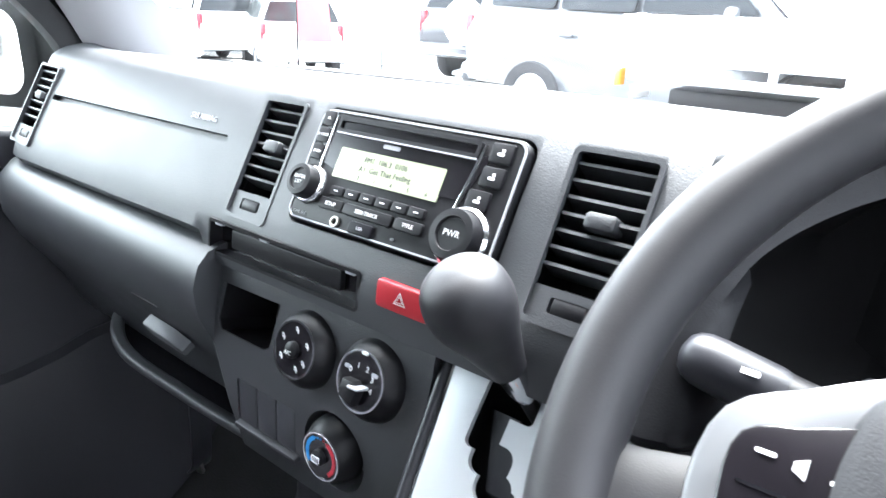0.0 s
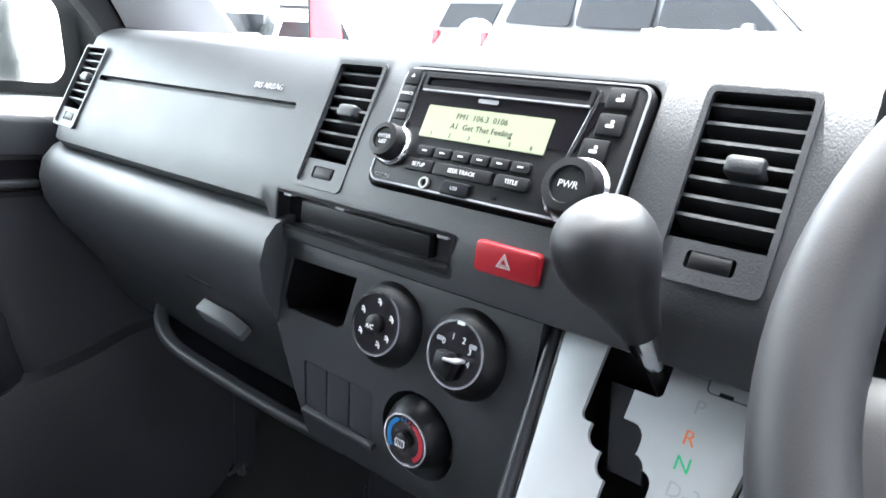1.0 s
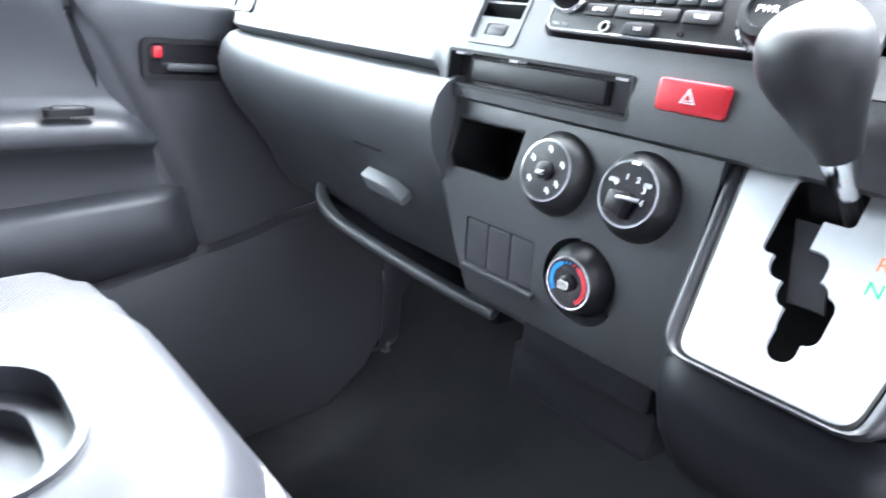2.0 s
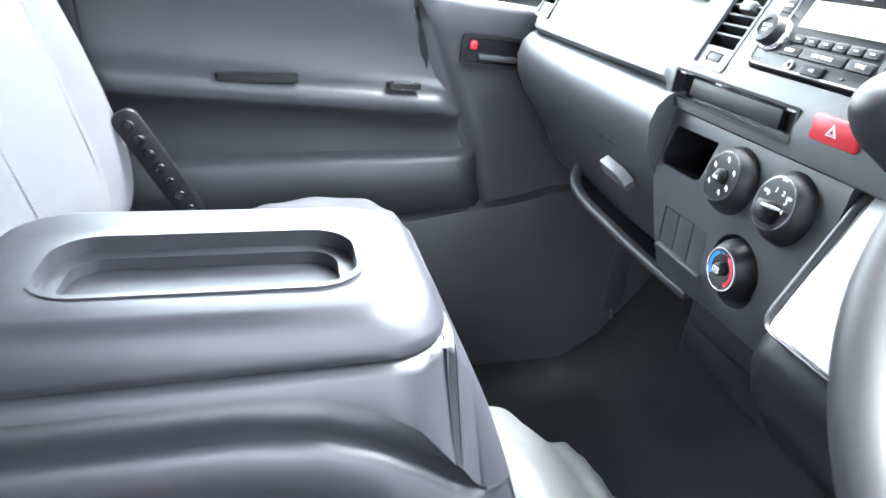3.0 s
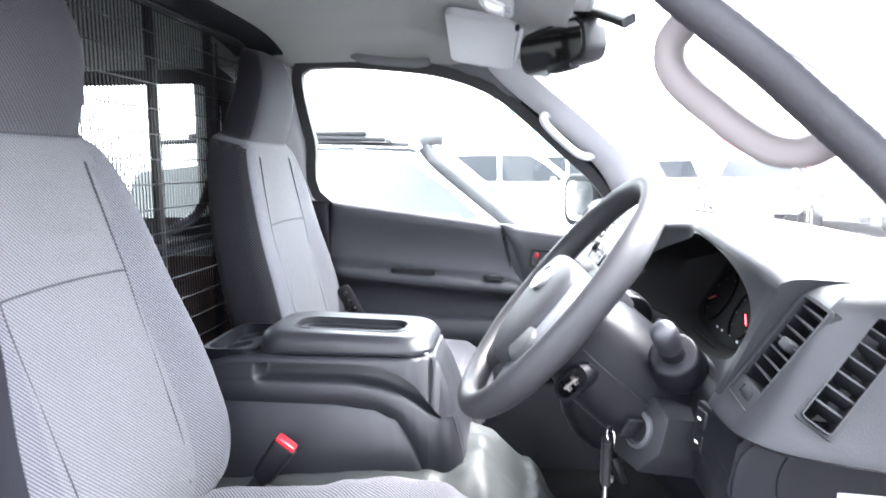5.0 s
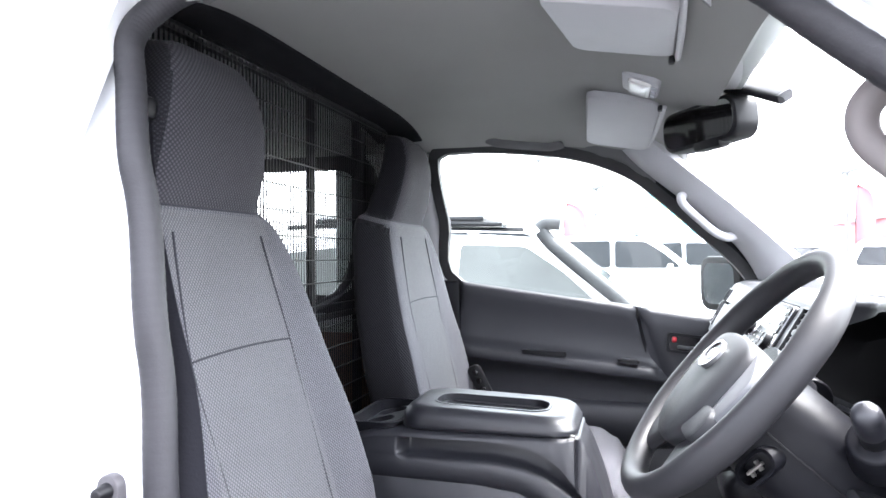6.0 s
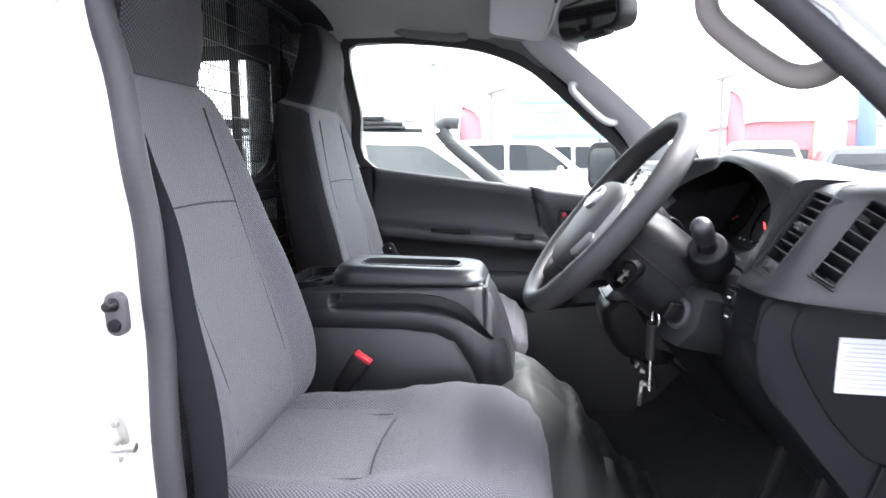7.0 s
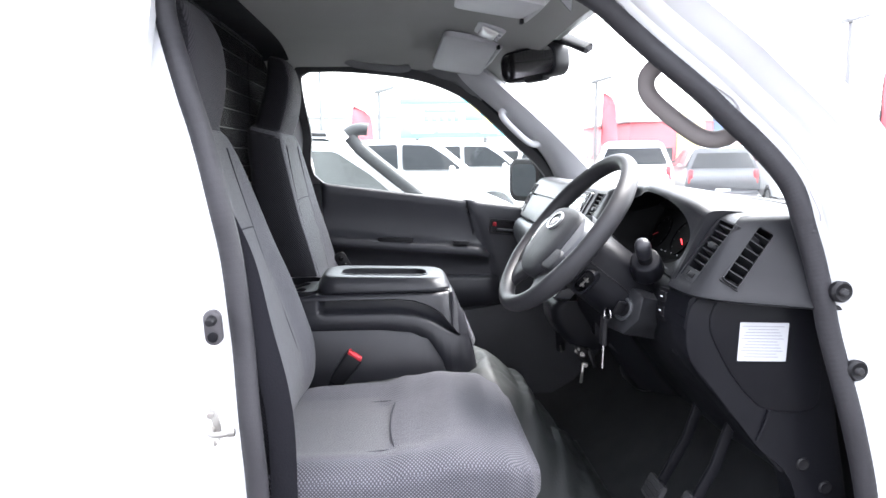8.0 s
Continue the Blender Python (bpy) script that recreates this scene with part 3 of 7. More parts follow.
def windscreen():
    base = rail([(-0.735, 0.30, 0.775), (-0.5, 0.375, 0.772), (-0.2, 0.425, 0.770), (0.2, 0.425, 0.770), (0.5, 0.375, 0.772), (0.735, 0.30, 0.775)], 6)
    top = rail([(-0.58, -0.125, 1.165), (-0.4, -0.085, 1.185), (-0.15, -0.06, 1.195), (0.15, -0.06, 1.195), (0.4, -0.085, 1.185), (0.58, -0.125, 1.165)], 6)
    secs = []
    for i in range(9):
        t = i / 8
        secs.append([b.lerp(c, t) + Vector((0, 0.03, 0.02)) * math.sin(math.pi * t) for b, c in zip(base, top)])
    bm = loft(secs, False, False)
    w = solo("window_1", bm, CLEAR, "large clear raked windscreen of the van", "windscreen", "structure")
    w.visible_shadow = False
    bm = sweep([p + Vector((0, -0.012, 0.004)) for p in base if abs(p.x) < 0.66], rrect(0.03, 0.012, 0.005, 3))
    solo("windscreen_seal", bm, RUBBER, "black rubber seal along the windscreen foot", "seal", "structure")
    # cowl and wipers outside
    secs = [[p + Vector((0, dy, dz)) for p in base] for dy, dz in ((0.0, -0.03), (0.02, -0.025), (0.10, -0.05), (0.13, -0.12))]
    bm = loft(secs, False, False)
    solo("cowl", bm, BLACK, "black plastic cowl below the windscreen", "cowl", "structure")
    for x0, x1, nm in ((-0.45, 0.08, 0), (0.15, 0.62, 1)):
        wp = thing("wiper", (x0, 0.485, 0.735), "black windscreen wiper resting on the cowl", "wiper", "wipers")
        a, b = Vector((x0, 0.485, 0.742)), Vector((x1, 0.485, 0.757))
        part("arm", sweep([a, a.lerp(b, 0.4) + Vector((0, 0, 0.012)), a.lerp(b, 0.75) + Vector((0, 0, 0.006))], rrect(0.012, 0.008, 0.003, 2)), BLACK, wp)
        part("blade", sweep([a.lerp(b, 0.1), a.lerp(b, 0.5), b], rrect(0.008, 0.014, 0.003, 2)), RUBBER, wp)
    # unseen panel, added so no daylight leaks past the dash into the footwell
    solo("light_stop_panel", box((1.50, 0.03, 0.62), (0, 0.475, 0.42), 0.006), BLACK, "unseen black panel added behind the dashboard against light leaks", "bulkhead", "structure")
    # front below the screen, and bonnet nose outside
    solo("front_panel", box((1.56, 0.05, 1.1), (0, 0.60, 0.14), 0.02), PAINT, "white front panel of the van", "body panel", "structure")


# the driver's door opening, front edge going down, (y, z)
SEALF = [(-0.40, 1.213), (-0.27, 1.203), (-0.17, 1.175), (-0.095, 1.130), (0.01, 1.030), (0.09, 0.957), (0.155, 0.893), (0.198, 0.835), (0.218, 0.775), (0.235, 0.720), (0.252, 0.645), (0.271, 0.562), (0.293, 0.470), (0.327, 0.335), (0.345, 0.20), (0.355, 0.08)]
SEALR = [(-0.50, 1.219), (-0.70, 1.213), (-0.778, 1.180), (-0.790, 1.115), (-0.752, 0.99), (-0.713, 0.85), (-0.692, 0.75), (-0.680, 0.64), (-0.672, 0.52), (-0.664, 0.41), (-0.660, 0.25), (-0.660, 0.08)]


def rs(z):
    """Where the driver's door opening lies across the van."""
    return pick([(0.0, 0.745), (0.43, 0.735), (0.63, 0.712), (0.78, 0.70), (0.97, 0.665), (1.12, 0.625), (1.21, 0.59), (1.27, 0.56)], z)


def right_side():
    def line(pts):
        return [(p.x, p.y) for p in rail([(a, b, 0) for a, b in pts], 8)]
    loop = line(SEALF[::-1]) + line(SEALR)
    dense = [(p.x, p.y) for p in rail([(a, b, 0) for a, b in SEALF[::-1]], 40)] + [(p.x, p.y) for p in rail([(a, b, 0) for a, b in SEALR], 40)]
    kd = len(dense)
    # ribbed edging
    bm = sweep([Vector((rs(z), y, z)) for y, z in dense], circle(0.0175, 16, 0.0175), (1, 0, 0), False, lambda t: 1.0 if round(t * (kd - 1)) % 4 < 2 else 0.985)
    solo("door_seal", bm, SEAL, "dark grey ribbed seal round the open doorway", "seal", "structure")
    # white body frame round the doorway: three steps out
    cy, cz = -0.22, 0.62
    n = len(loop)
    secs = []
    steps = [(0.004, -0.004), (0.014, 0.004), (0.036, 0.008), (0.052, 0.014), (0.066, 0.030), (0.085, 0.036), (0.10, 0.060), (0.13, 0.085), (0.20, 0.095)]
    front = [(0.013, -0.012), (0.019, -0.004), (0.034, 0.0), (0.041, 0.016), (0.060, 0.022), (0.066, 0.040), (0.078, 0.052), (0.084, 0.068), (0.125, 0.082)]
    tang = []
    for i in range(n):
        a, b = loop[max(0, i - 1)], loop[min(n - 1, i + 1)]
        t = Vector((b[0] - a[0], b[1] - a[1]))
        t = t.normalized() if t.length > 1e-7 else Vector((0, 1))
        tang.append(t)
    sm = []
    for i in range(n):
        v = Vector((0, 0))
        for k in range(-3, 4):
            v += tang[max(0, min(n - 1, i + k))]
        sm.append(v.normalized())
    for (y, z), t in zip(loop, sm):
        nrm = Vector((t.y, -t.x))
        if nrm.dot(Vector((y - cy, z - cz))) < 0:
            nrm = -nrm
        row = []
        f = max(0, min(1, (z - 0.55) / 0.2)) * max(0, min(1, (y + 0.50) / 0.25))
        for (d, dx), (d2, dx2) in zip(steps, front):
            zz = z + nrm.y * d * (0.55 if z > 1.1 else 1)
            a = Vector((rs(z) + dx * (1 - 0.55 * max(0, min(1, (z - 0.9) / 0.3))), y + nrm.x * d, zz))
            row.append(tuple(a.lerp(Vector((rs(z) + dx2, y + nrm.x * d2, z + nrm.y * d2)), f)))
        row += [(row[-1][0] - 0.10, row[-1][1], row[-1][2]), (row[0][0] - 0.06, row[0][1] + nrm.x * 0.05, row[0][2] + nrm.y * 0.04)]
        secs.append(row)
    solo("door_frame", loft(secs), PAINT, "white painted steel frame of the open driver's doorway", "door frame", "structure", angle=50)
    # body side behind the doorway
    secs = []
    for i in range(21):
        z = -0.72 + 1.99 * i / 20
        x = rs(max(0, z)) + 0.092 * (1 - 0.55 * max(0, min(1, (z - 0.9) / 0.3)))
        secs.append([(x - 0.012, -0.80, z), (x - 0.012, -2.99, z), (x - 0.04, -2.99, z), (x - 0.04, -0.80, z)])
    solo("wall_right", loft(secs), PAINT, "white side of the van behind the driver's door", "body side", "structure")
    # dark inner trim behind the seal, rear of doorway
    secs = []
    for i in range(25):
        z = 0.05 + 1.15 * i / 24
        y = pick([(0.08, -0.675), (0.43, -0.678), (0.64, -0.692), (0.78, -0.71), (0.96, -0.758), (1.08, -0.80), (1.2, -0.815)], z)
        x = rs(z) - 0.022
        secs.append([(x, y - 0.004, z), (x - 0.05, y - 0.03, z), (x - 0.075, y - 0.18, z), (x - 0.05, y - 0.2, z), (x - 0.004, y - 0.02, z)])
    solo("pillar_inner_trim", loft(secs), DARK, "dark grey inner trim of the driver's door pillar", "pillar trim", "structure")
    # rail above the doorway
    secs = []
    for i in range(31):
        y = -0.725 + 0.585 * i / 30
        hi = pick([(-0.8, 1.25), (-0.5, 1.246), (-0.3, 1.222), (-0.12, 1.165)], y)
        low_z = pick([(-0.8, 1.12), (-0.70, 1.20), (-0.4, 1.205), (-0.27, 1.18), (-0.167, 1.142), (-0.12, 1.10)], y)
        secs.append([(rs(low_z) - 0.022, y, low_z + 0.006), (rs(low_z) - 0.036, y, low_z + 0.010), (0.545, y, (low_z + hi) / 2 + 0.010), (0.52, y, hi + 0.02), (0.57, y, hi + 0.05), (rs(low_z) - 0.012, y, low_z + 0.045)])
    solo("roof_rail_trim", loft(secs), RAIL, "grey cloth-covered rail above the driver's doorway", "roof rail", "structure")
    # lower sill
    solo("door_sill", box((0.09, 1.05, 0.09), (0.715, -0.17, -0.005), 0.012), DARK, "dark scuffed plastic door sill", "sill", "structure")
    # striker plates on the white pillar
    latch = thing("door_latch_stop", (0.744, -0.713, 0.60), "grey plastic door stop with a screw on the white pillar", "door hardware")
    m = axes((0.742, -0.713, 0.640), (0, 1, 0.05), (0, -0.05, 1), (1, 0, 0))
    part("plate", slab(rrect(0.026, 0.054, 0.0125), -0.004, 0.008, m, 0.003), mat("grey_stop_plastic", (0.05, 0.047, 0.052), 0.45), latch)
    part("plunger", cyl(0.009, 0.006, 0.020, m @ Matrix.Translation((0, 0.012, 0.014)), 16, 0.002), BLACK, latch)
    part("screw", cyl(0.008, 0.008, 0.006, m @ Matrix.Translation((0, -0.013, 0.010)), 16, 0.0015), DARK, latch)
    st = thing("door_striker", (0.744, -0.723, 0.45), "zinc door striker bolted to the white pillar", "door hardware")
    m = axes((0.742, -0.723, 0.482), (0, 1, 0.08), (0, -0.08, 1), (1, 0, 0))
    part("plate", slab([(0, 0.034), (0.008, 0.028), (0.013, 0.0), (0.008, -0.028), (0, -0.034), (-0.008, -0.028), (-0.013, 0.0), (-0.008, 0.028)], -0.003, 0.003, m, 0.001), STEEL, st)
    for k in (-0.022, 0.022):
        part("bolt", cyl(0.0055, 0.0055, 0.006, m @ Matrix.Translation((0, k, 0.005)), 6, 0.001), STEEL, st)
    part("pin", sweep(rail([m @ Vector(p) for p in ((0.0, 0, 0.0), (0.002, 0, 0.022), (0.014, 0, 0.032), (0.038, 0.002, 0.032))], 5), circle(0.0048, 10)), STEEL, st)
    part("pin_end", cyl(0.0068, 0.0068, 0.010, axes(m @ Vector((0.036, 0.002, 0.032)), (0, 0, 1), (1, 0, 0), (0, 1, 0.08)), 14, 0.002), STEEL, st)
    # black plugs over the hinge bolts
    for p in ((0.730, 0.267, 0.665), (0.735, 0.298, 0.536)):
        g = thing("hinge_plug", p, "black rubber plug in the white door frame", "plug", "plugs in the door frame")
        m = axes(p, (0, 1, 0), (0, 0, 1), (1, 0.25, 0))
        part("rim", spin([(0.006, -0.004), (0.017, -0.004), (0.0175, 0.004), (0.014, 0.008), (0.010, 0.006), (0.002, 0.006)], m, 24), BLACK, g)
        part("core", cyl(0.007, 0.006, 0.010, m @ Matrix.Translation((0, 0, 0.007)), 16, 0.002), RUBBER, g)


def cargo():
    """The load space behind the barrier."""
    # left wall with its window opening
    loop = rrect(0.62, 0.47, 0.10, 6)
    W = [(-1.33 + a, 0.955 + b) for a, b in loop]
    outer = []
    for y, z in W:
        v = Vector((y + 1.33, z - 0.955))
        k = min(1.12 / abs(v.x) if abs(v.x) > 1e-6 else 9e9, (0.30 if v.y > 0 else 0.95) / abs(v.y) if abs(v.y) > 1e-6 else 9e9)
        outer.append((-1.33 + v.x * k * (0.43 if v.x > 0 else 1.4), 0.955 + v.y * k))
    bm = loft([[(-0.77, y, z) for y, z in W], [(-0.77, y, z) for y, z in outer], [(-0.81, y, z) for y, z in outer], [(-0.81, y, z) for y, z in W]], True, False, True)
    solo("wall_left", bm, PAINT, "white side of the van with a fixed cargo window", "body side", "structure")
    inner = [(-1.33 + a, 0.955 + b) for a, b in rrect(0.56, 0.41, 0.09, 6)]
    outr = [(-1.33 + a, 0.955 + b) for a, b in rrect(0.68, 0.53, 0.12, 6)]
    bm = loft([[(-0.775, y, z) for y, z in inner], [(-0.762, y, z) for y, z in inner], [(-0.762, y, z) for y, z in outr], [(-0.775, y, z) for y, z in outr]], True, False, True)
    w = thing("window_2", (-0.77, -1.33, 0.7), "cargo side window with a black rubber surround", "window", kind="structure")
    part("surround", bm, RUBBER, w)
    pn = part("pane", loft([[(-0.772, y, z) for y, z in inner], [(-0.776, y, z) for y, z in inner]]), CLEAR, w)
    pn.visible_shadow = False
    solo("cargo_lining_right", box((0.02, 2.0, 0.95), (0.60, -1.97, 0.52), 0.006), TRIMGREY, "grey lining of the load space", "lining", "structure")
    solo("kick_panel_right", box((0.04, 0.18, 1.15), (0.765, 0.55, 0.18), 0.012), PAINT, "white body panel ahead of the driver's doorway", "body side", "structure")
    solo("wall_rear", box((1.6, 0.05, 1.7), (0, -3.0, 0.45), 0.01), TRIMGREY, "grey rear end of the load space", "wall", "structure")
    solo("cargo_lining", box((0.02, 2.0, 0.62), (-0.755, -1.95, 0.32), 0.006), mat("brown_hardboard", (0.16, 0.085, 0.05), 0.7, bump=0.3, scale=90, vary=0.3), "brown hardboard lining of the load space", "lining", "structure")


def underbody():
    """Chassis and wheels that carry the cab."""
    u = thing("van_underbody", (0, -1.2, GROUND), "dark van chassis standing on four black tyres", "chassis", kind="structure")
    part("chassis", box((1.30, 3.5, 0.30), (0, -1.20, -0.24), 0.03), BLACK, u)
    for s in (-1, 1):
        part("lower_skin", box((0.035, 3.4, 0.36), (s * 0.80, -1.22, -0.27), 0.012), PAINT, u)
        for y in (-0.35, -2.55):
            m = axes((s * 0.70, y, GROUND + 0.33), (0, 1, 0), (0, 0, 1), (s, 0, 0))
            part("tyre", spin([(0.20, -0.09), (0.31, -0.10), (0.33, -0.07), (0.33, 0.07), (0.31, 0.10), (0.20, 0.09)], m, 32), RUBBER, u)


def barrier():
    """Black steel cargo barrier of welded mesh behind the seats."""
    b = thing("cargo_barrier", (0, -0.88, 0.0), "black welded wire mesh cargo barrier behind the seats", "cargo barrier")
    y0 = -0.885
    bar = lambda p, q, r=0.011: sweep([Vector(p), Vector(p).lerp(Vector(q), 0.5), Vector(q)], circle(r, 8), (0, 1, 0.01))
    for x in (-0.318, -0.055, 0.36):
        part("upright", bar((x, y0, 0.05), (x, y0, 1.245)), BLACK, b)
    part("top_rail", bar((-0.64, y0, 1.23), (0.55, y0, 1.23)), BLACK, b)
    part("middle_rail", bar((-0.74, y0, 0.74), (0.60, y0, 0.74), 0.008), BLACK, b)
    part("bottom_rail", bar((-0.74, y0, 0.30), (0.60, y0, 0.30)), BLACK, b)
    hoop = rail([(-0.34, y0 + 0.004, 1.20), (-0.345, y0, 1.0), (-0.30, y0, 0.86), (-0.20, y0, 0.79), (-0.06, y0, 0.765)], 8)
    part("brace", sweep(hoop, circle(0.012, 8), (0, 1, 0)), BLACK, b)
    verts, faces = [], []

    def wire(p, q, r=0.0012):
        d = Vector(q) - Vector(p)
        a = Vector((0, 1, 0)); c = d.normalized().cross(a)
        k = len(verts)
        for e in (Vector(p), Vector(q)):
            for s in ((r, r), (-r, r), (-r, -r), (r, -r)):
                verts.append(e + a * s[0] + c * s[1])
        for i in range(4):
            faces.append((k + i, k + (i + 1) % 4, k + 4 + (i + 1) % 4, k + 4 + i))
    n = 110
    for i in range(n + 1):
        x = -0.73 + 1.31 * i / n
        wire((x, y0 + 0.010, 0.30), (x, y0 + 0.010, 1.23 - (0.12 * max(0, abs(x) - 0.62) / 0.1)))
    for i in range(20):
        z = 0.32 + 0.05 * i
        wire((-0.73, y0 + 0.013, z), (0.58, y0 + 0.013, z))
    me = bpy.data.meshes.new("mesh")
    me.from_pydata([tuple(v - origin(b)) for v in verts], [], faces)
    me.materials.append(BLACK)
    ob = new("wire_mesh", me)
    ob.parent = b
    ob["kind"] = "stuff"


floor()
floor_mat()
engine_cover()
headliner()
passenger_door()
known = set(scene.objects)
left_side()
a_pillar(-1)
for ob in set(scene.objects) - known:
    if ob.parent is None:
        ob.location += Vector((0, -0.024, 0.012))
windscreen()
right_side()
cargo()
underbody()
barrier()
a_pillar(1)
grip("grab_handle", (-0.642, -0.062, 1.042), (-0.682, 0.062, 0.930), (0.75, -0.6, -0.25), "pale grey grab handle on the passenger windscreen pillar", 0.0125, 0.048)
grip("grab_handle", (0.600, 0.012, 1.040), (0.635, 0.140, 0.930), (-0.35, -0.55, -0.60), "beige-grey grab handle on the driver's windscreen pillar", 0.0150, 0.052, BEIGE)


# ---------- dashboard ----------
# black dial finish, deepened to hold the shade under the hood
DEEP = mat("matt_black_dial_shaded", (0.0014, 0.0014, 0.0017), 0.7, spec=0.08)


def dy(x):
    if x > 0:
        return pick([(0.195, 0.0), (0.30, 0.075)], x)
    a = -x - 0.64
    return 5.0 * a * a if a > 0 else 0.0


def face(x, z, out=0.0):
    """Frame on the upper dash face: x along it, y up it, z out of it."""
    t = Vector((1, (dy(x + 0.004) - dy(x - 0.004)) / 0.008, 0)).normalized()
    u = Vector((0, 0.494, 0.869))
    n = t.cross(u).normalized()
    u = n.cross(t)
    return axes(Vector((x, 0.005 + (z - 0.709) * 0.568 + dy(x), z)) + n * out, t, u, n)


LOWER = [(0.455, 0.03), (0.466, -0.004), (0.48, -0.017), (0.52, -0.021), (0.57, -0.019), (0.598, -0.015), (0.634, -0.006), (0.642, -0.005), (0.648, -0.003)]


def low(x, z, out=0.0):
    """Frame on the lower centre panel."""
    y = pick(LOWER, z)
    s = (pick(LOWER, z + 0.01) - pick(LOWER, z - 0.01)) / 0.02
    u = Vector((0, s, 1)).normalized()
    n = Vector((1, 0, 0)).cross(u)
    return axes(Vector((x, y, z)) + n * out, (1, 0, 0), u, n)


def FRONT(x, z):
    """Frame on the upright band below the radio."""
    return axes((x, -0.0065, z), (1, 0, 0), (0, 0.12, 0.99), (0, -0.99, 0.12))


def vent(parent, m, w, h, n=7, wheel=True, skin=DASH, rim=0.007, clip=True):
    """An outlet let into the dash at a frame: dark throat, bent blades, a clip and a thumb wheel."""
    v = part("vent", frame_ring(rrect(w + rim, h + rim, 0.005), rrect(w, h, 0.003), -0.01, 0.0008, m), skin, parent)
    part("throat", join(slab(rrect(w + 0.004, h + 0.004, 0.003), -0.052, -0.048, m), frame_ring(rrect(w + 0.008, h + 0.008, 0.003), rrect(w, h, 0.003), -0.05, -0.004, m)), BLACK, v)
    lo = -h / 2 + (0.024 if wheel else 0.004)
    step = (h / 2 - lo) / (n + 0.6)
    for i in range(n):
        b = lo + step * (i + 0.8)
        bl = slab(rrect(w, 0.020, 0.0012, 2), -0.0011, 0.0011, m @ Matrix.Translation((0, b, -0.013)) @ pose(0, 0, 0, 78, 0, 0))
        part("blade", bl, skin, v)
    if clip:
        part("clip", slab(rrect(min(0.021, w * 0.40), 0.011, 0.003), -0.012, 0.0025, m @ Matrix.Translation((0.002, lo + step * (n * 0.55), 0)), 0.003), skin, v, "ribbed blade clip")
    if wheel:
        part("apron", carve(slab(rrect(w, 0.021, 0.002), -0.02, -0.002, m @ Matrix.Translation((0, -h / 2 + 0.0105, 0))), [slab(rrect(w * 0.5, 0.010, 0.002), -0.012, 0.01, m @ Matrix.Translation((0, -h / 2 + 0.0105, 0)))]), skin, v)
        part("thumb_wheel", cyl(0.012, 0.012, w * 0.42, m @ Matrix.Translation((0, -h / 2 + 0.0105, -0.0135)) @ pose(0, 0, 0, 0, 90, 0), 36, 0.001), BLACK, v, "ribbed black thumb wheel")
    return v


def cluster_hood(d):
    """The driver's stretch of the dash: a hood over the deep instrument opening."""
    secs = []
    xs = [0.192 + 0.396 * i / 110 for i in range(111)]
    for x in xs:
        t = dy(x)
        wf = 0.43 - 0.32 * x * x
        s_ = (x - 0.398) / 0.178
        q = max(0.0, 1 - abs(s_) ** 2.7) ** 0.5 if abs(s_) < 1 else 0.0
        b = max(0.0, 1 - ((x - 0.40) / 0.215) ** 2) ** 1.1
        zt = pick([(0.19, 0.806), (0.30, 0.801), (0.59, 0.780)], x) + 0.026 * b
        fz = lambda z: 0.005 + (z - 0.709) * 0.568 + t
        zl = 0.670
        y_lip = fz(zt - 0.014) - 0.052 * b
        y_low = fz(zl) + 0.018 * q
        yb = fz(0.745) + 0.065 * q
        flat = lambda f: Vector((x, lerp(y_lip, y_low, f), lerp(zt - 0.014, zl, f)))
        ft, fb, k = 0.5 * (1 - q), 1 - 0.42 * (1 - q), min(1.0, q * 1.3)
        a, c = flat(ft), flat(fb)
        deep = [a + Vector((0, 0.007, -0.003)), Vector((x, yb + 0.02, a.z - 0.012)), Vector((x, yb, (a.z + c.z) / 2)), Vector((x, yb - 0.02, c.z + 0.012)), c + Vector((0, 0.008, 0.003))]
        inner = [a] + [flat(lerp(ft, fb, f)).lerp(p, k) for f, p in zip((0.02, 0.3, 0.5, 0.7, 0.98), deep)] + [c]
        row = ([Vector(p) for p in ((x, wf, 0.775), (x, lerp(y_lip, wf, 0.72), lerp(zt, 0.775, 0.70)), (x, lerp(y_lip, wf, 0.40), lerp(zt, 0.775, 0.28)), (x, y_lip + 0.030, zt + 0.001), (x, y_lip + 0.014, zt), (x, y_lip + 0.004, zt - 0.004), (x, y_lip, zt - 0.010), (x, y_lip + 0.001, zt - 0.014))]
               + inner + [Vector(p) for p in ((x, y_low, zl), (x, y_low - 0.003, zl - 0.006), (x, y_low + 0.002, 0.656), (x, y_low + 0.03, 0.648), (x, wf - 0.03, 0.645))])
        lean = 0.50 * math.sin(math.pi * max(0.0, min(1.0, (x - 0.33) / 0.265)) ** 1.6) ** 1.4
        secs.append([p + Vector((lean * (p.z - 0.725), 0, 0)) for p in row])
    bm = loft(secs)
    bm.verts.index_update()
    wide = len(secs[0])
    # faces within the opening go near-black: the hood's shade as colour
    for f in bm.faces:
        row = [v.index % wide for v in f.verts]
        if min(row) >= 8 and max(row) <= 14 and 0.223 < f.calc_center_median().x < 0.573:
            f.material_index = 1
    # hood in the shade-darkened dash plastic
    part("instrument_hood", bm, [DASH_SHADED, DEEP], d, "grained hood over the instruments", angle=50)


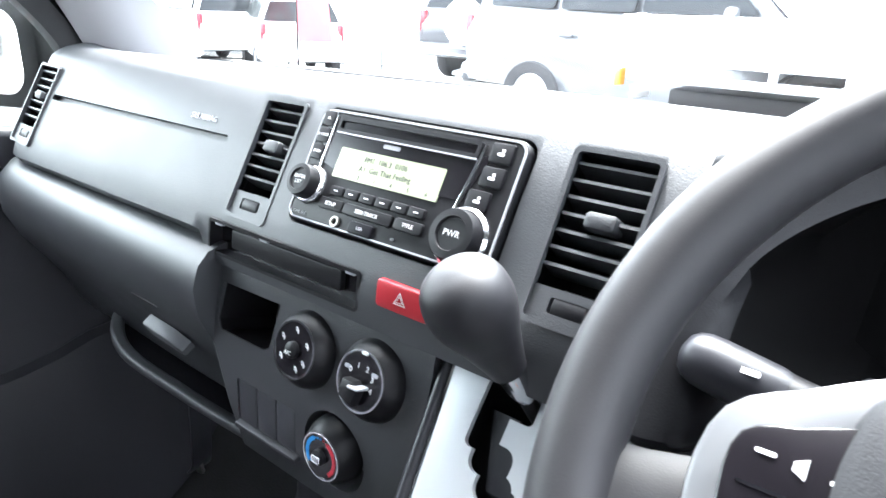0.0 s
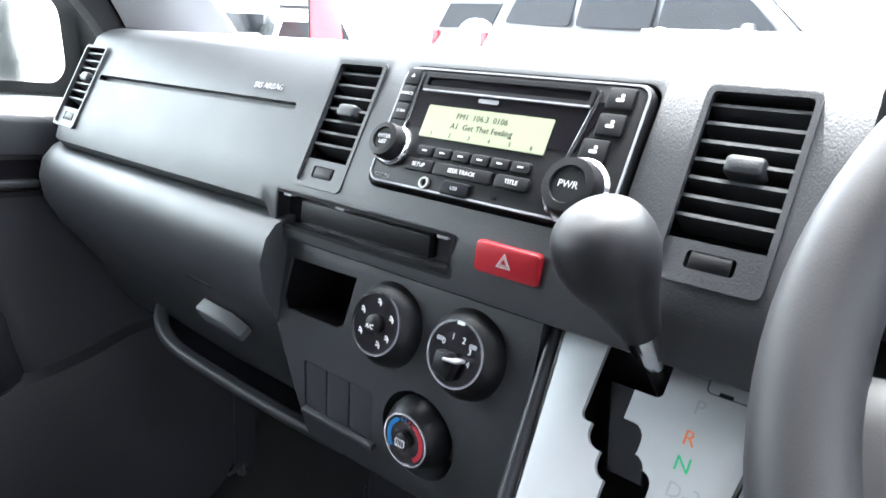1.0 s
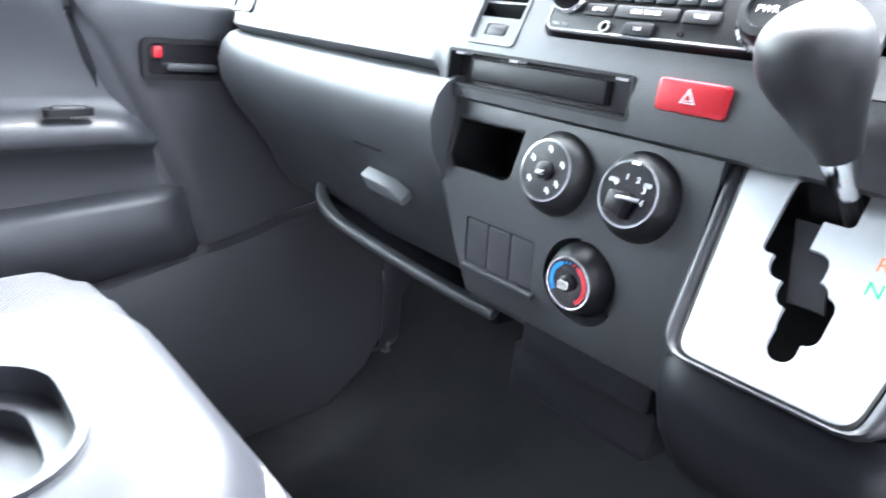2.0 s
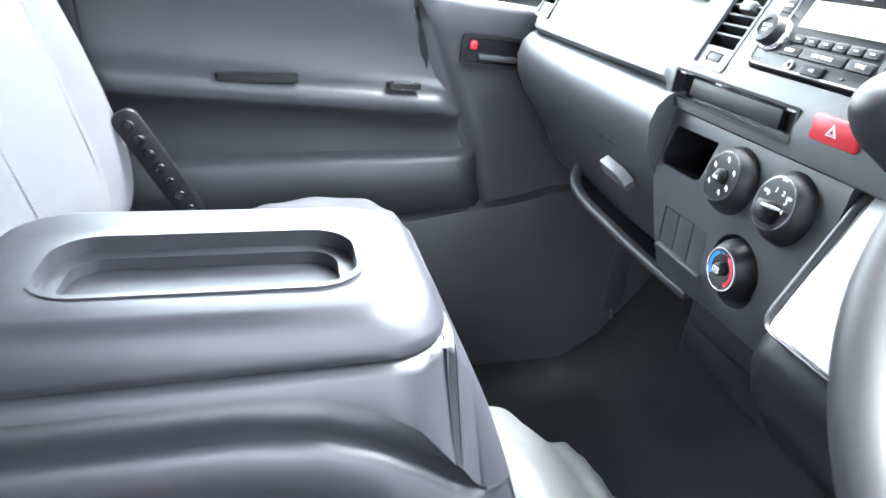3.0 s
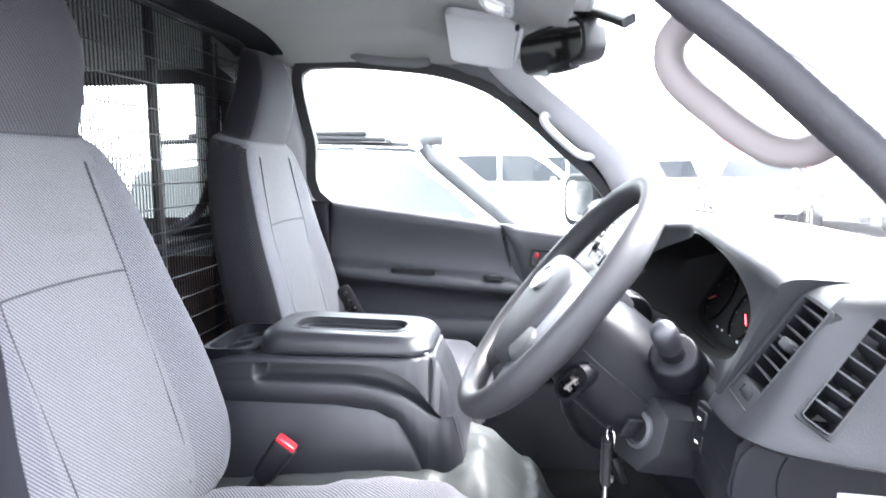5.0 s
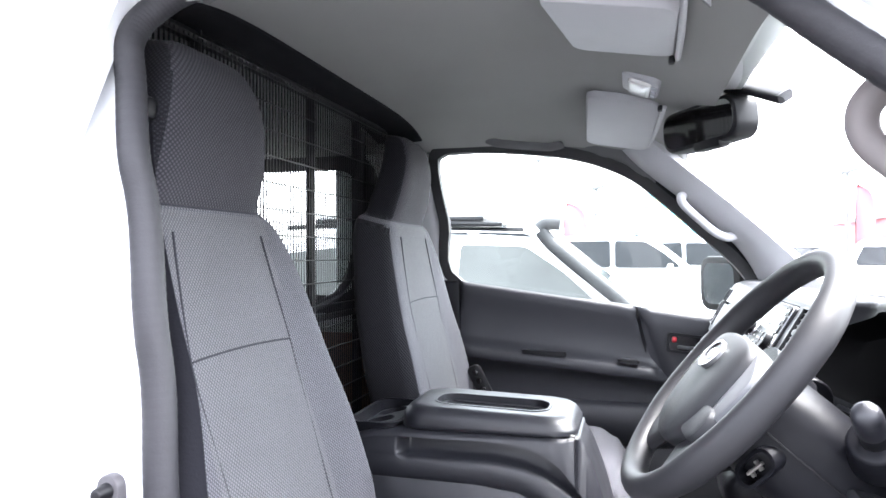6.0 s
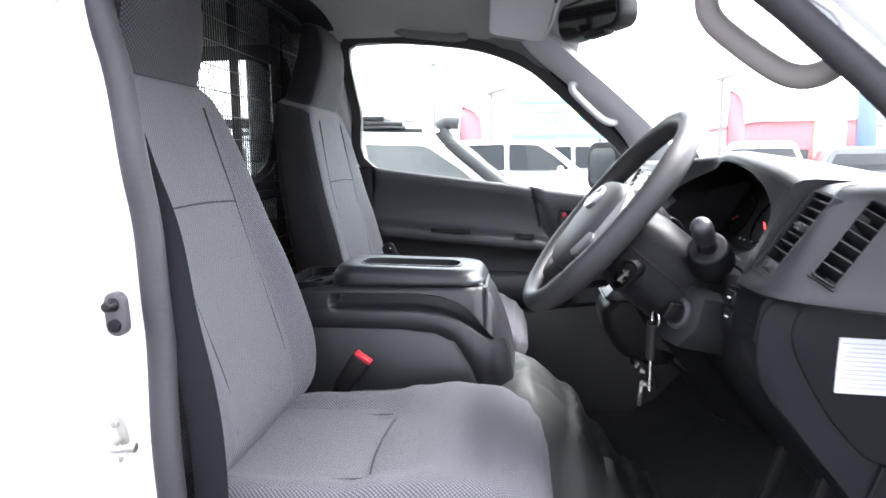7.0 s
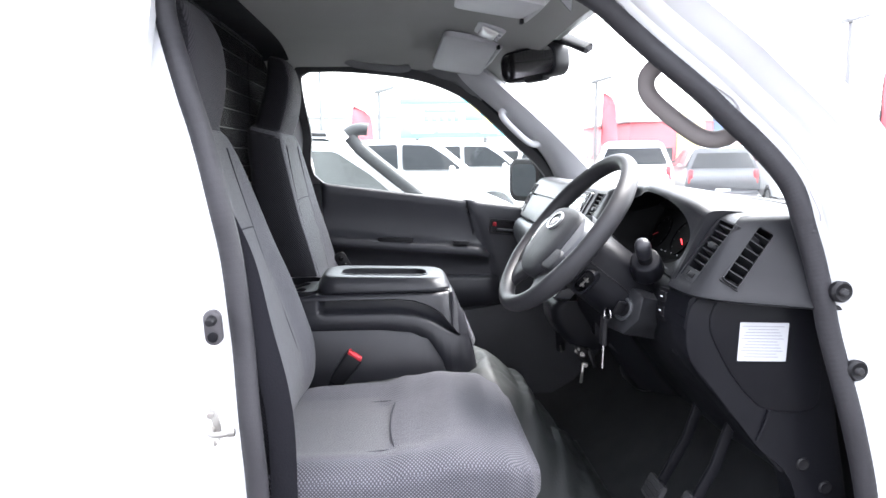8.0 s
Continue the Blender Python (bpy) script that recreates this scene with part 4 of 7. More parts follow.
def driver_pod(d):
    """The rounded end of the dash by the driver's door, with two outlets."""
    plan = [(0.540, 0.098, 0.0, 0.66), (0.556, 0.072, 0.0, 0.66), (0.578, 0.060, 0.0, 0.66), (0.602, 0.059, 0.0, 0.66), (0.632, 0.059, -0.02, 0.66), (0.657, 0.062, -0.08, 0.62), (0.677, 0.073, -0.20, 0.52), (0.691, 0.094, -0.30, 0.40), (0.698, 0.13, -0.34, 0.25), (0.702, 0.18, -0.34, 0.10), (0.706, 0.24, -0.30, 0.0), (0.709, 0.30, -0.28, 0.0)]
    base = rail([(a, b, 0) for a, b, _, _ in plan], 6)
    tip = rail([(a, b, 0) for _, _, a, b in plan], 6)
    secs = []
    for i, (p, l) in enumerate(zip(base, tip)):
        q, o = base[min(len(base) - 1, i + 1)], base[max(0, i - 1)]
        d_ = (q - o).normalized()
        out = Vector((d_.y, -d_.x, 0))
        drop = -0.10 * max(0.0, p.y - 0.06)
        at_ = lambda z, k=0.0, dz=0.0: Vector((p.x + l.x * (z - 0.668), p.y + l.y * (z - 0.668), z + dz)) + out * k
        core = Vector((0.585, max(p.y + 0.10, 0.24), 0.0))
        row = [at_(0.648, -0.035, drop), at_(0.649, -0.004, drop), at_(0.653, 0.003, drop), at_(0.659, 0.004, drop), at_(0.666, 0.001, drop * 0.8), at_(0.69, 0.0), at_(0.72, 0.001), at_(0.75, 0.0), at_(0.766, -0.002), at_(0.774, -0.007), at_(0.779, -0.014), at_(0.781, -0.024)]
        top = row[-1]
        row += [Vector((lerp(top.x, core.x, 0.45), lerp(top.y, core.y, 0.45), 0.784)), Vector((core.x, core.y, 0.783)), Vector((core.x, core.y, 0.66))]
        secs.append(row)
    def frame_of(lo, hi, n):
        u = (Vector(hi) - Vector(lo)).normalized()
        t = u.cross(Vector(n)).normalized()
        return axes((Vector(lo) + Vector(hi)) / 2, t, u, t.cross(u)), (Vector(hi) - Vector(lo)).length
    m1, h1 = frame_of((0.622, 0.0615, 0.6725), (0.633, 0.1255, 0.769), (0.06, -0.83, 0.55))
    m2, h2 = frame_of((0.696, 0.104, 0.677), (0.667, 0.176, 0.757), (0.90, -0.20, 0.36))
    bm = carve(loft(secs), [slab(rrect(0.058, h1 + 0.006, 0.005, 3), -0.055, 0.05, m1), slab(rrect(0.0275, h2 + 0.0015, 0.006, 3), -0.05, 0.04, m2)])
    # pod and its vents carry the same painted dimness
    part("end_pod", bm, DASH_SHADED, d, "rounded dash end by the driver door", angle=45)
    vent(d, m1, 0.052, h1, 7, True, DASH_SHADED)
    vent(d, m2, 0.026, h2, 6, False, DASH_SHADED, 0.003, False)


def dashboard():
    d = thing("dashboard", (0, 0.1, 0.42), "dark grey grained plastic dashboard with air vents and centre panel", "dashboard")
    xs = [-0.735 + 0.935 * i / 80 for i in range(81)]
    secs = []
    for x in xs:
        t = dy(x)
        wf = 0.43 - 0.32 * x * x
        c = pick([(-0.232, 0.0), (-0.222, 1.0), (0.226, 1.0)], x)
        fz = lambda z: 0.005 + (z - 0.709) * 0.568 + t
        secs.append([(x, wf, 0.775), (x, lerp(0.095 + t, wf, 0.66), 0.788), (x, lerp(0.095 + t, wf, 0.3), 0.801), (x, 0.110 + t, 0.808), (x, 0.090 + t, 0.809), (x, 0.076 + t, 0.807), (x, 0.066 + t, 0.803), (x, 0.058 + t, 0.798), (x, fz(0.757), 0.757)]
                    + [(x, 0.005 + t, 0.709), (x, -0.003 + t, 0.692 + 0.001 * c), (x, -0.008 + t, 0.678 - 0.002 * c), (x, lerp(0.0, -0.009, c) + t, lerp(0.668, 0.652, c)), (x, lerp(0.03, 0.0, c) + t, lerp(0.662, 0.647, c)), (x, min(0.10 + t, wf - 0.02), lerp(0.66, 0.645, c)), (x, wf, 0.645)])
    pad = loft(secs)
    cut = []

    def hole(xc, w, z0, z1, depth=0.055):
        m = face(xc, (z0 + z1) / 2)
        cut.append(slab(rrect(w, (z1 - z0) / 0.869, 0.004, 3), -depth, 0.06, m))
    V = [(-0.174, 0.050, 0.700, 0.791), (0.137, 0.053, 0.700, 0.793), (-0.647, 0.060, 0.698, 0.786)]
    for xc, w, z0, z1 in V:
        hole(xc, w + 0.006, z0 - 0.003, z1 + 0.003)
    mr = face(-0.0205, 0.7515)
    cut.append(slab(rrect(0.205, 0.100, 0.012), -0.03, 0.05, mr))
    cut.append(slab(rrect(0.192, 0.030, 0.003), -0.03, 0.05, FRONT(-0.122, 0.6755)))
    # crease below the airbag flap
    cut.append(slab(rrect(0.370, 0.007, 0.003), -0.008, 0.03, face(-0.421, 0.754)))
    part("upper_pad", carve(pad, cut), DASH, d, angle=45)
    for xc, w, z0, z1 in V:
        vent(d, face(xc, (z0 + z1) / 2), w, (z1 - z0) / 0.869)
    cluster_hood(d)
    driver_pod(d)
    # airbag flap seam and its raised wording
    part("airbag_mark", words("SRS AIRBAG", 0.008, face(-0.283, 0.767, 0.0004)), GREYPRINT, d, "raised lettering on the airbag flap")
    # glove side below the crease
    secs = []
    for i in range(49):
        x = -0.735 + 0.527 * i / 48
        t = dy(x) * 0.95
        secs.append([(x, 0.0 + t, 0.667), (x, -0.016 + t, 0.663), (x, -0.027 + t, 0.652), (x, -0.034 + t, 0.632), (x, -0.032 + t, 0.606), (x, -0.018 + t, 0.575), (x, 0.006 + t, 0.540), (x, 0.028 + t, 0.505), (x, 0.042 + t, 0.47), (x, 0.060 + t, 0.445), (x, 0.20 + t * 0.3, 0.445), (x, 0.20 + t * 0.3, 0.667)])
    part("glove_panel", loft(secs), DASH, d, "lower dash panel on the passenger side")
    # latch lighter than the dash: light on its tilted face is in the colour
    m = axes((-0.318, -0.004, 0.540), (1, 0, -0.04), (0, -0.55, 0.84), (0, -0.84, -0.55))
    part("glovebox_latch", slab([(-0.035, -0.012), (0.03, -0.012), (0.036, 0.0), (0.02, 0.012), (-0.03, 0.012)], -0.006, 0.008, m, 0.003), mat("lit_latch_plastic", (0.10, 0.105, 0.11), 0.45), d, "glovebox pull latch")
    m = axes((-0.327, -0.021, 0.583), (1, 0, 0), (0, -0.45, 0.89), (0, -0.89, -0.45))
    part("glovebox_seam", slab(rrect(0.05, 0.0025, 0.001), -0.003, 0.0012, m), BLACK, d)
    # bright-edged bracket under the glovebox
    pb = rail([(-0.428, 0.085, 0.40), (-0.432, 0.085, 0.36), (-0.440, 0.088, 0.31), (-0.458, 0.095, 0.255), (-0.490, 0.104, 0.222)], 5)
    part("bracket", sweep(pb, rrect(0.004, 0.03, 0.0015, 2), (0, 1, 0)), CONSOLE, d, "bent grey bracket under the glovebox")
    # parcel shelf lip
    pth = rail([(-0.60, 0.11, 0.478), (-0.53, 0.04, 0.476), (-0.46, 0.012, 0.462), (-0.36, 0.022, 0.444), (-0.27, 0.036, 0.430), (-0.20, 0.05, 0.420)], 8)
    part("shelf_lip", sweep(pth, rrect(0.017, 0.012, 0.005, 3)), DASH, d)
    secs = [[p + Vector((0, 0.004, -0.004)), p + Vector((0, 0.20, -0.02)), p + Vector((0, 0.20, -0.035)), p + Vector((0, 0.004, -0.014))] for p in pth]
    part("parcel_shelf", loft(secs), DARK, d)
    part("glovebox_stay", sweep(rail([(-0.455, 0.088, 0.365), (-0.458, 0.092, 0.30), (-0.462, 0.096, 0.245), (-0.470, 0.102, 0.228), (-0.486, 0.104, 0.220)], 5), circle(0.0032, 8)), STEEL, d, "bent wire stay")
    part("knee_backing", box((1.24, 0.05, 0.30), (-0.05, 0.24, 0.52), 0.01), BLACK, d)
    # lower centre panel with pocket
    secs = []
    for i in range(31):
        f = i / 30
        left = lambda z: pick([(0.455, -0.165), (0.51, -0.183), (0.56, -0.198), (0.585, -0.213), (0.612, -0.237), (0.65, -0.232)], z)
        secs.append([(lerp(left(z), 0.046, f), y, z) for z, y in LOWER[::-1]] + [(lerp(-0.165, 0.046, f), 0.10, 0.455), (lerp(-0.232, 0.046, f), 0.10, 0.648)])
    pk = slab([(-0.040, 0.021), (0.041, 0.023), (0.035, -0.018), (0.028, -0.022), (-0.034, -0.023), (-0.041, -0.014)], -0.07, 0.05, low(-0.162, 0.6135))
    kn = cyl(0.035, 0.035, 0.05, low(-0.043, 0.536) @ Matrix.Translation((0, 0, -0.010)), 40)
    kn2 = slab([(0, 0.03), (0.03, 0.008), (0.034, -0.04), (0, -0.04)], -0.02, 0.03, low(-0.043, 0.536))
    sw = slab(rrect(0.082, 0.044, 0.003), -0.015, 0.03, low(-0.131, 0.531))
    bm = carve(loft(secs), [pk, kn, sw])
    cp = part("centre_panel", bm, DASH, d, angle=45)
    pq = [(-0.0398, 0.0208), (0.0408, 0.0228), (0.0348, -0.0178), (0.0278, -0.0218), (-0.0338, -0.0228), (-0.0408, -0.0138)]
    part("pocket_lining", join(slab(rrect(0.088, 0.052, 0.003), -0.072, -0.066, low(-0.162, 0.6135)), frame_ring(pq, [(a * 0.97, b * 0.96) for a, b in pq], -0.069, -0.0025, low(-0.162, 0.6135))), BLACK, cp)
    for k in range(3):
        part("blank_switch", slab(rrect(0.0265, 0.042, 0.002), -0.014, -0.001, low(-0.131 + 0.0272 * (k - 1), 0.531), 0.002), TRIMGREY, cp, "blank switch cover")
    part("switch_ledge", slab(rrect(0.086, 0.006, 0.002), -0.004, 0.006, low(-0.129, 0.5075), 0.002), CONSOLE, cp)
    # lower drawer fronts
    part("ashtray_front", slab(rrect(0.13, 0.032, 0.004), -0.04, 0.003, axes((-0.036, -0.012, 0.466), (1, 0, 0.03), (0, 0.1, 1), (0, -1, 0.1)), 0.003), DARK, d, "dark pull-out tray front")
    part("lower_tray_front", slab(rrect(0.15, 0.046, 0.006), -0.04, -0.002, axes((-0.046, -0.006, 0.424), (1, 0, 0.03), (0, 0.1, 1), (0, -1, 0.1)), 0.003), DARK, d)
    part("centre_column", box((0.16, 0.08, 0.16), (0.02, 0.20, 0.35), 0.03), BLACK, d)
    # dash behind and beside the gear selector
    secs = []
    for i in range(13):
        x = 0.057 + 0.170 * i / 12
        secs.append([(x, max(y, -0.006) + 0.022, z) for z, y in LOWER[::-1]] + [(x, 0.05, 0.44), (x, 0.10, 0.40), (x, 0.16, 0.40), (x, 0.16, 0.672)])
    part("selector_surround", loft(secs), DARK, d)
    # hazard and card slot
    hz = part("hazard_button", slab(rrect(0.049, 0.0205, 0.003), -0.01, 0.0035, FRONT(0.019, 0.683), 0.002), RED, d, "red hazard button with a white triangle")
    mh = FRONT(0.018, 0.683) @ Matrix.Translation((0, 0, 0.0037))
    for s in (0.0058, 0.0034):
        tri = [(0, s), (-s * 0.95, -s * 0.62), (s * 0.95, -s * 0.62)]
        tin = [(a * 0.80, b * 0.80) for a, b in tri]
        part("triangle", frame_ring(tri, tin, 0, 0.0004, mh), WHITE, hz)
    ms = FRONT(-0.122, 0.6755)
    cs = part("card_slot", frame_ring(rrect(0.1935, 0.0315, 0.004), rrect(0.188, 0.026, 0.002), -0.028, 0.0010, ms), BLACK, d, "empty black card slot")
    part("slot_back", slab(rrect(0.189, 0.027, 0.002), -0.026, -0.012, ms), GLOSS, cs)
    part("slot_bar", slab(rrect(0.142, 0.017, 0.002), -0.012, -0.007, ms @ Matrix.Translation((-0.002, 0.0, 0)), 0.001), BLACK, cs)
    for a in (-0.082, -0.018, 0.086):
        part("slot_tab", slab(rrect(0.010, 0.003, 0.001), -0.010, 0.0006, ms @ Matrix.Translation((a, 0.0125, 0))), PALE, cs)
    return d


def dial(parent, x, z, r, kind):
    """One heater dial: skirt, chrome-edged face, pointer and print."""
    m = low(x, z)
    k = part("dial", spin([(r * 1.42, -0.004), (r * 1.36, 0.003), (r * 1.16, 0.011), (r * 1.02, 0.014), (r * 0.3, 0.014)], m), BLACK, parent)
    f = m @ Matrix.Translation((0, 0, 0.014))
    ringo, ringi = circle(r * 1.02, 40), circle(r * 0.95, 40)
    part("bright_ring", frame_ring(ringo, ringi, 0, 0.0012, f), CHROME, k)
    part("dial_face", spin([(r * 0.95, 0), (r * 0.95, 0.0006), (0.001, 0.0006)], f), GLOSS, k)
    if kind == "fan":
        kn = f @ pose(0.002, -0.004, 0, 0, 0, -10)
        part("pointer_knob", slab([(-r * 0.5, -r * 0.5), (r * 0.15, -r * 0.55), (r * 0.2, r * 0.0), (-r * 0.1, r * 0.2), (-r * 0.55, r * 0.1)], 0, 0.010, kn, 0.003), BLACK, k)
        part("pointer", slab(rrect(r * 0.5, r * 0.10, 0.0008), 0.0006, 0.012, f @ pose(r * 0.18, -r * 0.12, 0, 0, 0, 4), 0.001), GREYPRINT, k)
        for i, ch in enumerate("01234"):
            a = radians(150 - 42 * i)
            part("number", words(ch, 0.0058, f @ Matrix.Translation((r * 0.55 * math.cos(a), r * 0.5 * math.sin(a), 0.0009)), 0.0002), WHITE, k)
        for a in (150, 38):
            part("symbol", slab(rrect(0.006, 0.003, 0.001), 0, 0.001, f @ Matrix.Translation((r * 0.72 * math.cos(radians(a)), r * 0.62 * math.sin(radians(a)), 0))), GREYPRINT, k)
        part("index_mark", slab(rrect(0.006, 0.0022, 0.001), 0, 0.0016, f @ Matrix.Translation((0, r * 0.93, 0))), WHITE, k)
    elif kind == "mode":
        part("centre_button", spin([(r * 0.30, 0), (r * 0.29, 0.004), (r * 0.2, 0.006), (0.0005, 0.0065)], f), BLACK, k)
        part("button_mark", words("A/C", 0.0048, f @ Matrix.Translation((0, -r * 0.08, 0.0066)), 0.0002), WHITE, k)
        for a in (215, 155, 90, 25, -30, -65):
            q = f @ Matrix.Translation((r * 0.68 * math.cos(radians(a)), r * 0.68 * math.sin(radians(a)), 0.0006))
            part("symbol", join(slab(rrect(0.0042, 0.001, 0.0004, 2), 0, 0.0003, q), slab(rrect(0.001, 0.0045, 0.0004, 2), 0, 0.0004, q @ pose(0.0008, 0, 0, 0, 0, 20)), slab(circle(0.0009, 8), 0, 0.0004, q @ Matrix.Translation((-0.0012, 0.0021, 0)))), WHITE, k)
    else:
        def arc(a0, a1, m_, nm):
            o = [(r * 0.86 * math.cos(radians(lerp(a0, a1, i / 16))), r * 0.86 * math.sin(radians(lerp(a0, a1, i / 16)))) for i in range(17)]
            n = [(a * 0.80, b * 0.80) for a, b in o]
            part(nm, slab(o + n[::-1], 0.0006, 0.0010, f), m_, k)
        arc(215, 120, BLUE, "cold_scale")
        arc(60, -55, mat("red_print", (0.55, 0.03, 0.05), 0.5), "hot_scale")
        for i in range(5):
            a = radians(116 - 13 * i)
            part("tick", slab(circle(0.0010, 8), 0.0006, 0.001, f @ Matrix.Translation((r * 0.78 * math.cos(a), r * 0.78 * math.sin(a), 0))), BLUE if i < 3 else RED, k)
        part("centre_button", spin([(r * 0.33, 0), (r * 0.32, 0.004), (r * 0.2, 0.006), (0.0005, 0.0065)], f), BLACK, k)
        for i in (-1, 0, 1):
            part("symbol", slab(rrect(0.0006, 0.004, 0.0002, 2), 0.006, 0.0068, f @ Matrix.Translation((i * 0.0018, 0, 0))), WHITE, k)
        part("symbol", frame_ring(rrect(0.0085, 0.006, 0.0015), rrect(0.0075, 0.005, 0.001), 0.005, 0.0068, f), WHITE, k)
    return k


def heater(d):
    dial(d, -0.080, 0.612, 0.0232, "mode")
    dial(d, -0.006, 0.613, 0.0228, "fan")
    dial(d, -0.041, 0.540, 0.0200, "heat")


def radio():
    W, H = 0.199, 0.095
    r = thing("car_radio", (-0.0205, 0.03, 0.705), "black double-height car radio with green display and chrome-ringed knobs", "car radio")
    m = face(-0.0205, 0.7515)
    at = lambda a, b, z=0.0: m @ Matrix.Translation(((a - 0.5) * W, (0.5 - b) * H, z))
    body = part("fascia", slab(rrect(W, H, 0.010), -0.026, 0.004, m, 0.003), BLACK, r)
    part("edge_trim", frame_ring(rrect(W * 0.985, H * 0.965, 0.009), rrect(W * 0.972, H * 0.938, 0.008), 0.003, 0.0048, m), GREYPRINT, r)
    part("display_panel", slab([(-0.0880, 0.022), (0.0735, 0.022), (0.062, -0.012), (-0.062, -0.012), (-0.0845, -0.006)], 0.003, 0.0048, m @ Matrix.Translation((0, 0.010, 0))), GLOSS, r)
    lcd = part("display", slab(rrect(0.53 * W, 0.255 * H, 0.001), 0.004, 0.0052, at(0.445, 0.445)), LCD, r, "lit green liquid crystal display")
    part("display_text", words("FM1  106.3  0106", 0.0062, at(0.43, 0.385, 0.0053), 0.0001), INK, lcd)
    part("display_text", words("A1  Get That Feeling", 0.0062, at(0.44, 0.465, 0.0053), 0.0001), INK, lcd)
    for i in range(6):
        part("display_tick", words(str(i + 1), 0.0045, at(0.235 + 0.085 * i, 0.54, 0.0053), 0.0001), INK, lcd)
    part("maker_badge", slab(rrect(0.017, 0.0032, 0.0012), 0.004, 0.0053, at(0.43, 0.245)), PALE, r)
    sl = part("disc_slot", frame_ring(rrect(0.70 * W, 0.13 * H, 0.002), rrect(0.67 * W, 0.07 * H, 0.0015), 0.003, 0.0066, at(0.47, 0.135)), BLACK, r)
    part("slot_mouth", slab(rrect(0.67 * W, 0.07 * H, 0.001), 0.002, 0.0046, at(0.47, 0.135)), GLOSS, sl)
    part("slot_trim", slab(rrect(0.69 * W, 0.0012, 0.0004), 0.004, 0.0066, at(0.47, 0.205)), GREYPRINT, sl)
    for a0, b0, a1, b1 in ((0.10, 0.06, 0.10, 0.52), (0.835, 0.09, 0.79, 0.66)):
        p, q = at(a0, b0, 0.0052).translation, at(a1, b1, 0.0052).translation
        part("chrome_strip", sweep([p, p.lerp(q, 0.5), q], rrect(0.0024, 0.0014, 0.0005, 2), m.col[2].xyz), CHROME, r)
    for b, w_ in ((0.10, None), (0.25, "SOURCE"), (0.40, "SCAN")):
        k = part("button", slab(rrect(0.0135, 0.0125, 0.0015), 0.003, 0.0062, at(0.055, b), 0.0008), BLACK, r)
        part("button_print", words(w_, 0.0033, at(0.055, b, 0.0063), 0.0001) if w_ else slab([(-0.0016, -0.001), (0.0016, -0.001), (0, 0.0016)], 0, 0.0002, at(0.055, b, 0.0062)), WHITE, k)
    for b, a in ((0.13, 0.905), (0.31, 0.90), (0.49, 0.875)):
        k = part("button", slab(rrect(0.018, 0.014, 0.0015), 0.003, 0.0062, at(a, b), 0.0008), BLACK, r)
        part("button_print", join(slab(rrect(0.0055, 0.0022, 0.001), 0.0062, 0.0064, at(a, b + 0.01)), slab(rrect(0.0024, 0.0022, 0.0008), 0.0062, 0.0065, at(a + 0.006, b - 0.018))), WHITE, k)
    for i in range(6):
        k = part("preset_button", slab(rrect(0.0145, 0.0075, 0.0015), 0.003, 0.0066, at(0.24 + 0.082 * i, 0.685), 0.001), BLACK, r)
        part("preset_dash", slab(rrect(0.0045, 0.0009, 0.0003), 0.0064, 0.0068, at(0.24 + 0.082 * i, 0.685)), WHITE, k)
    for a, w_, t in ((0.235, 0.026, "SETUP"), (0.43, 0.05, "SEEK\u00b7TRACK"), (0.635, 0.026, "TITLE")):
        k = part("button", slab(rrect(w_, 0.009, 0.002), 0.003, 0.0064, at(a, 0.80), 0.001), BLACK, r)
        part("button_print", words(t, 0.0042, at(a, 0.80, 0.0065), 0.0001), WHITE, k)
    part("jack", spin([(0.0042, 0.003), (0.0042, 0.0062), (0.0028, 0.0062), (0.0024, 0.003), (0.0005, 0.003)], at(0.285, 0.925), 20), STEEL, r)
    part("usb_cover", slab(rrect(0.024, 0.0095, 0.002), 0.003, 0.0068, at(0.425, 0.925), 0.001), DARK, r, "closed socket cover")
    part("microphone_hole", slab(rrect(0.004, 0.0022, 0.001), 0.003, 0.0052, at(0.585, 0.925)), GLOSS, r)
    part("socket_print", words("USB", 0.0036, at(0.425, 0.925, 0.0069), 0.0001), GREYPRINT, r)
    part("tune_print", words("TUNE FILE", 0.0034, at(0.075, 0.93, 0.0045), 0.0001), GREYPRINT, r)
    part("volume_print", words("VOLUME", 0.0042, at(0.86, 1.0 - 0.02, 0.0045), 0.0001), WHITE, r)
    for a, b, rad, t in ((0.082, 0.685, 0.0160, "ENTER\nLIST"), (0.865, 0.775, 0.0215, "PWR")):
        q = at(a, b, 0.003)
        k = part("knob", spin([(rad * 0.86, 0), (rad * 0.84, 0.012), (rad * 0.78, 0.0155), (rad * 0.55, 0.016), (rad * 0.52, 0.0145), (0.0005, 0.0145)], q), BLACK, r, "round black knob with a chrome ring")
        part("chrome_ring", spin([(rad * 0.88, 0.0), (rad * 1.02, 0.0), (rad * 1.0, 0.004), (rad * 0.9, 0.006), (rad * 0.88, 0.005)], q), CHROME, k)
        part("knob_print", words(t, 0.0042 if "\n" in t else 0.0062, q @ Matrix.Translation((0, 0, 0.0147)), 0.0001), WHITE, k)


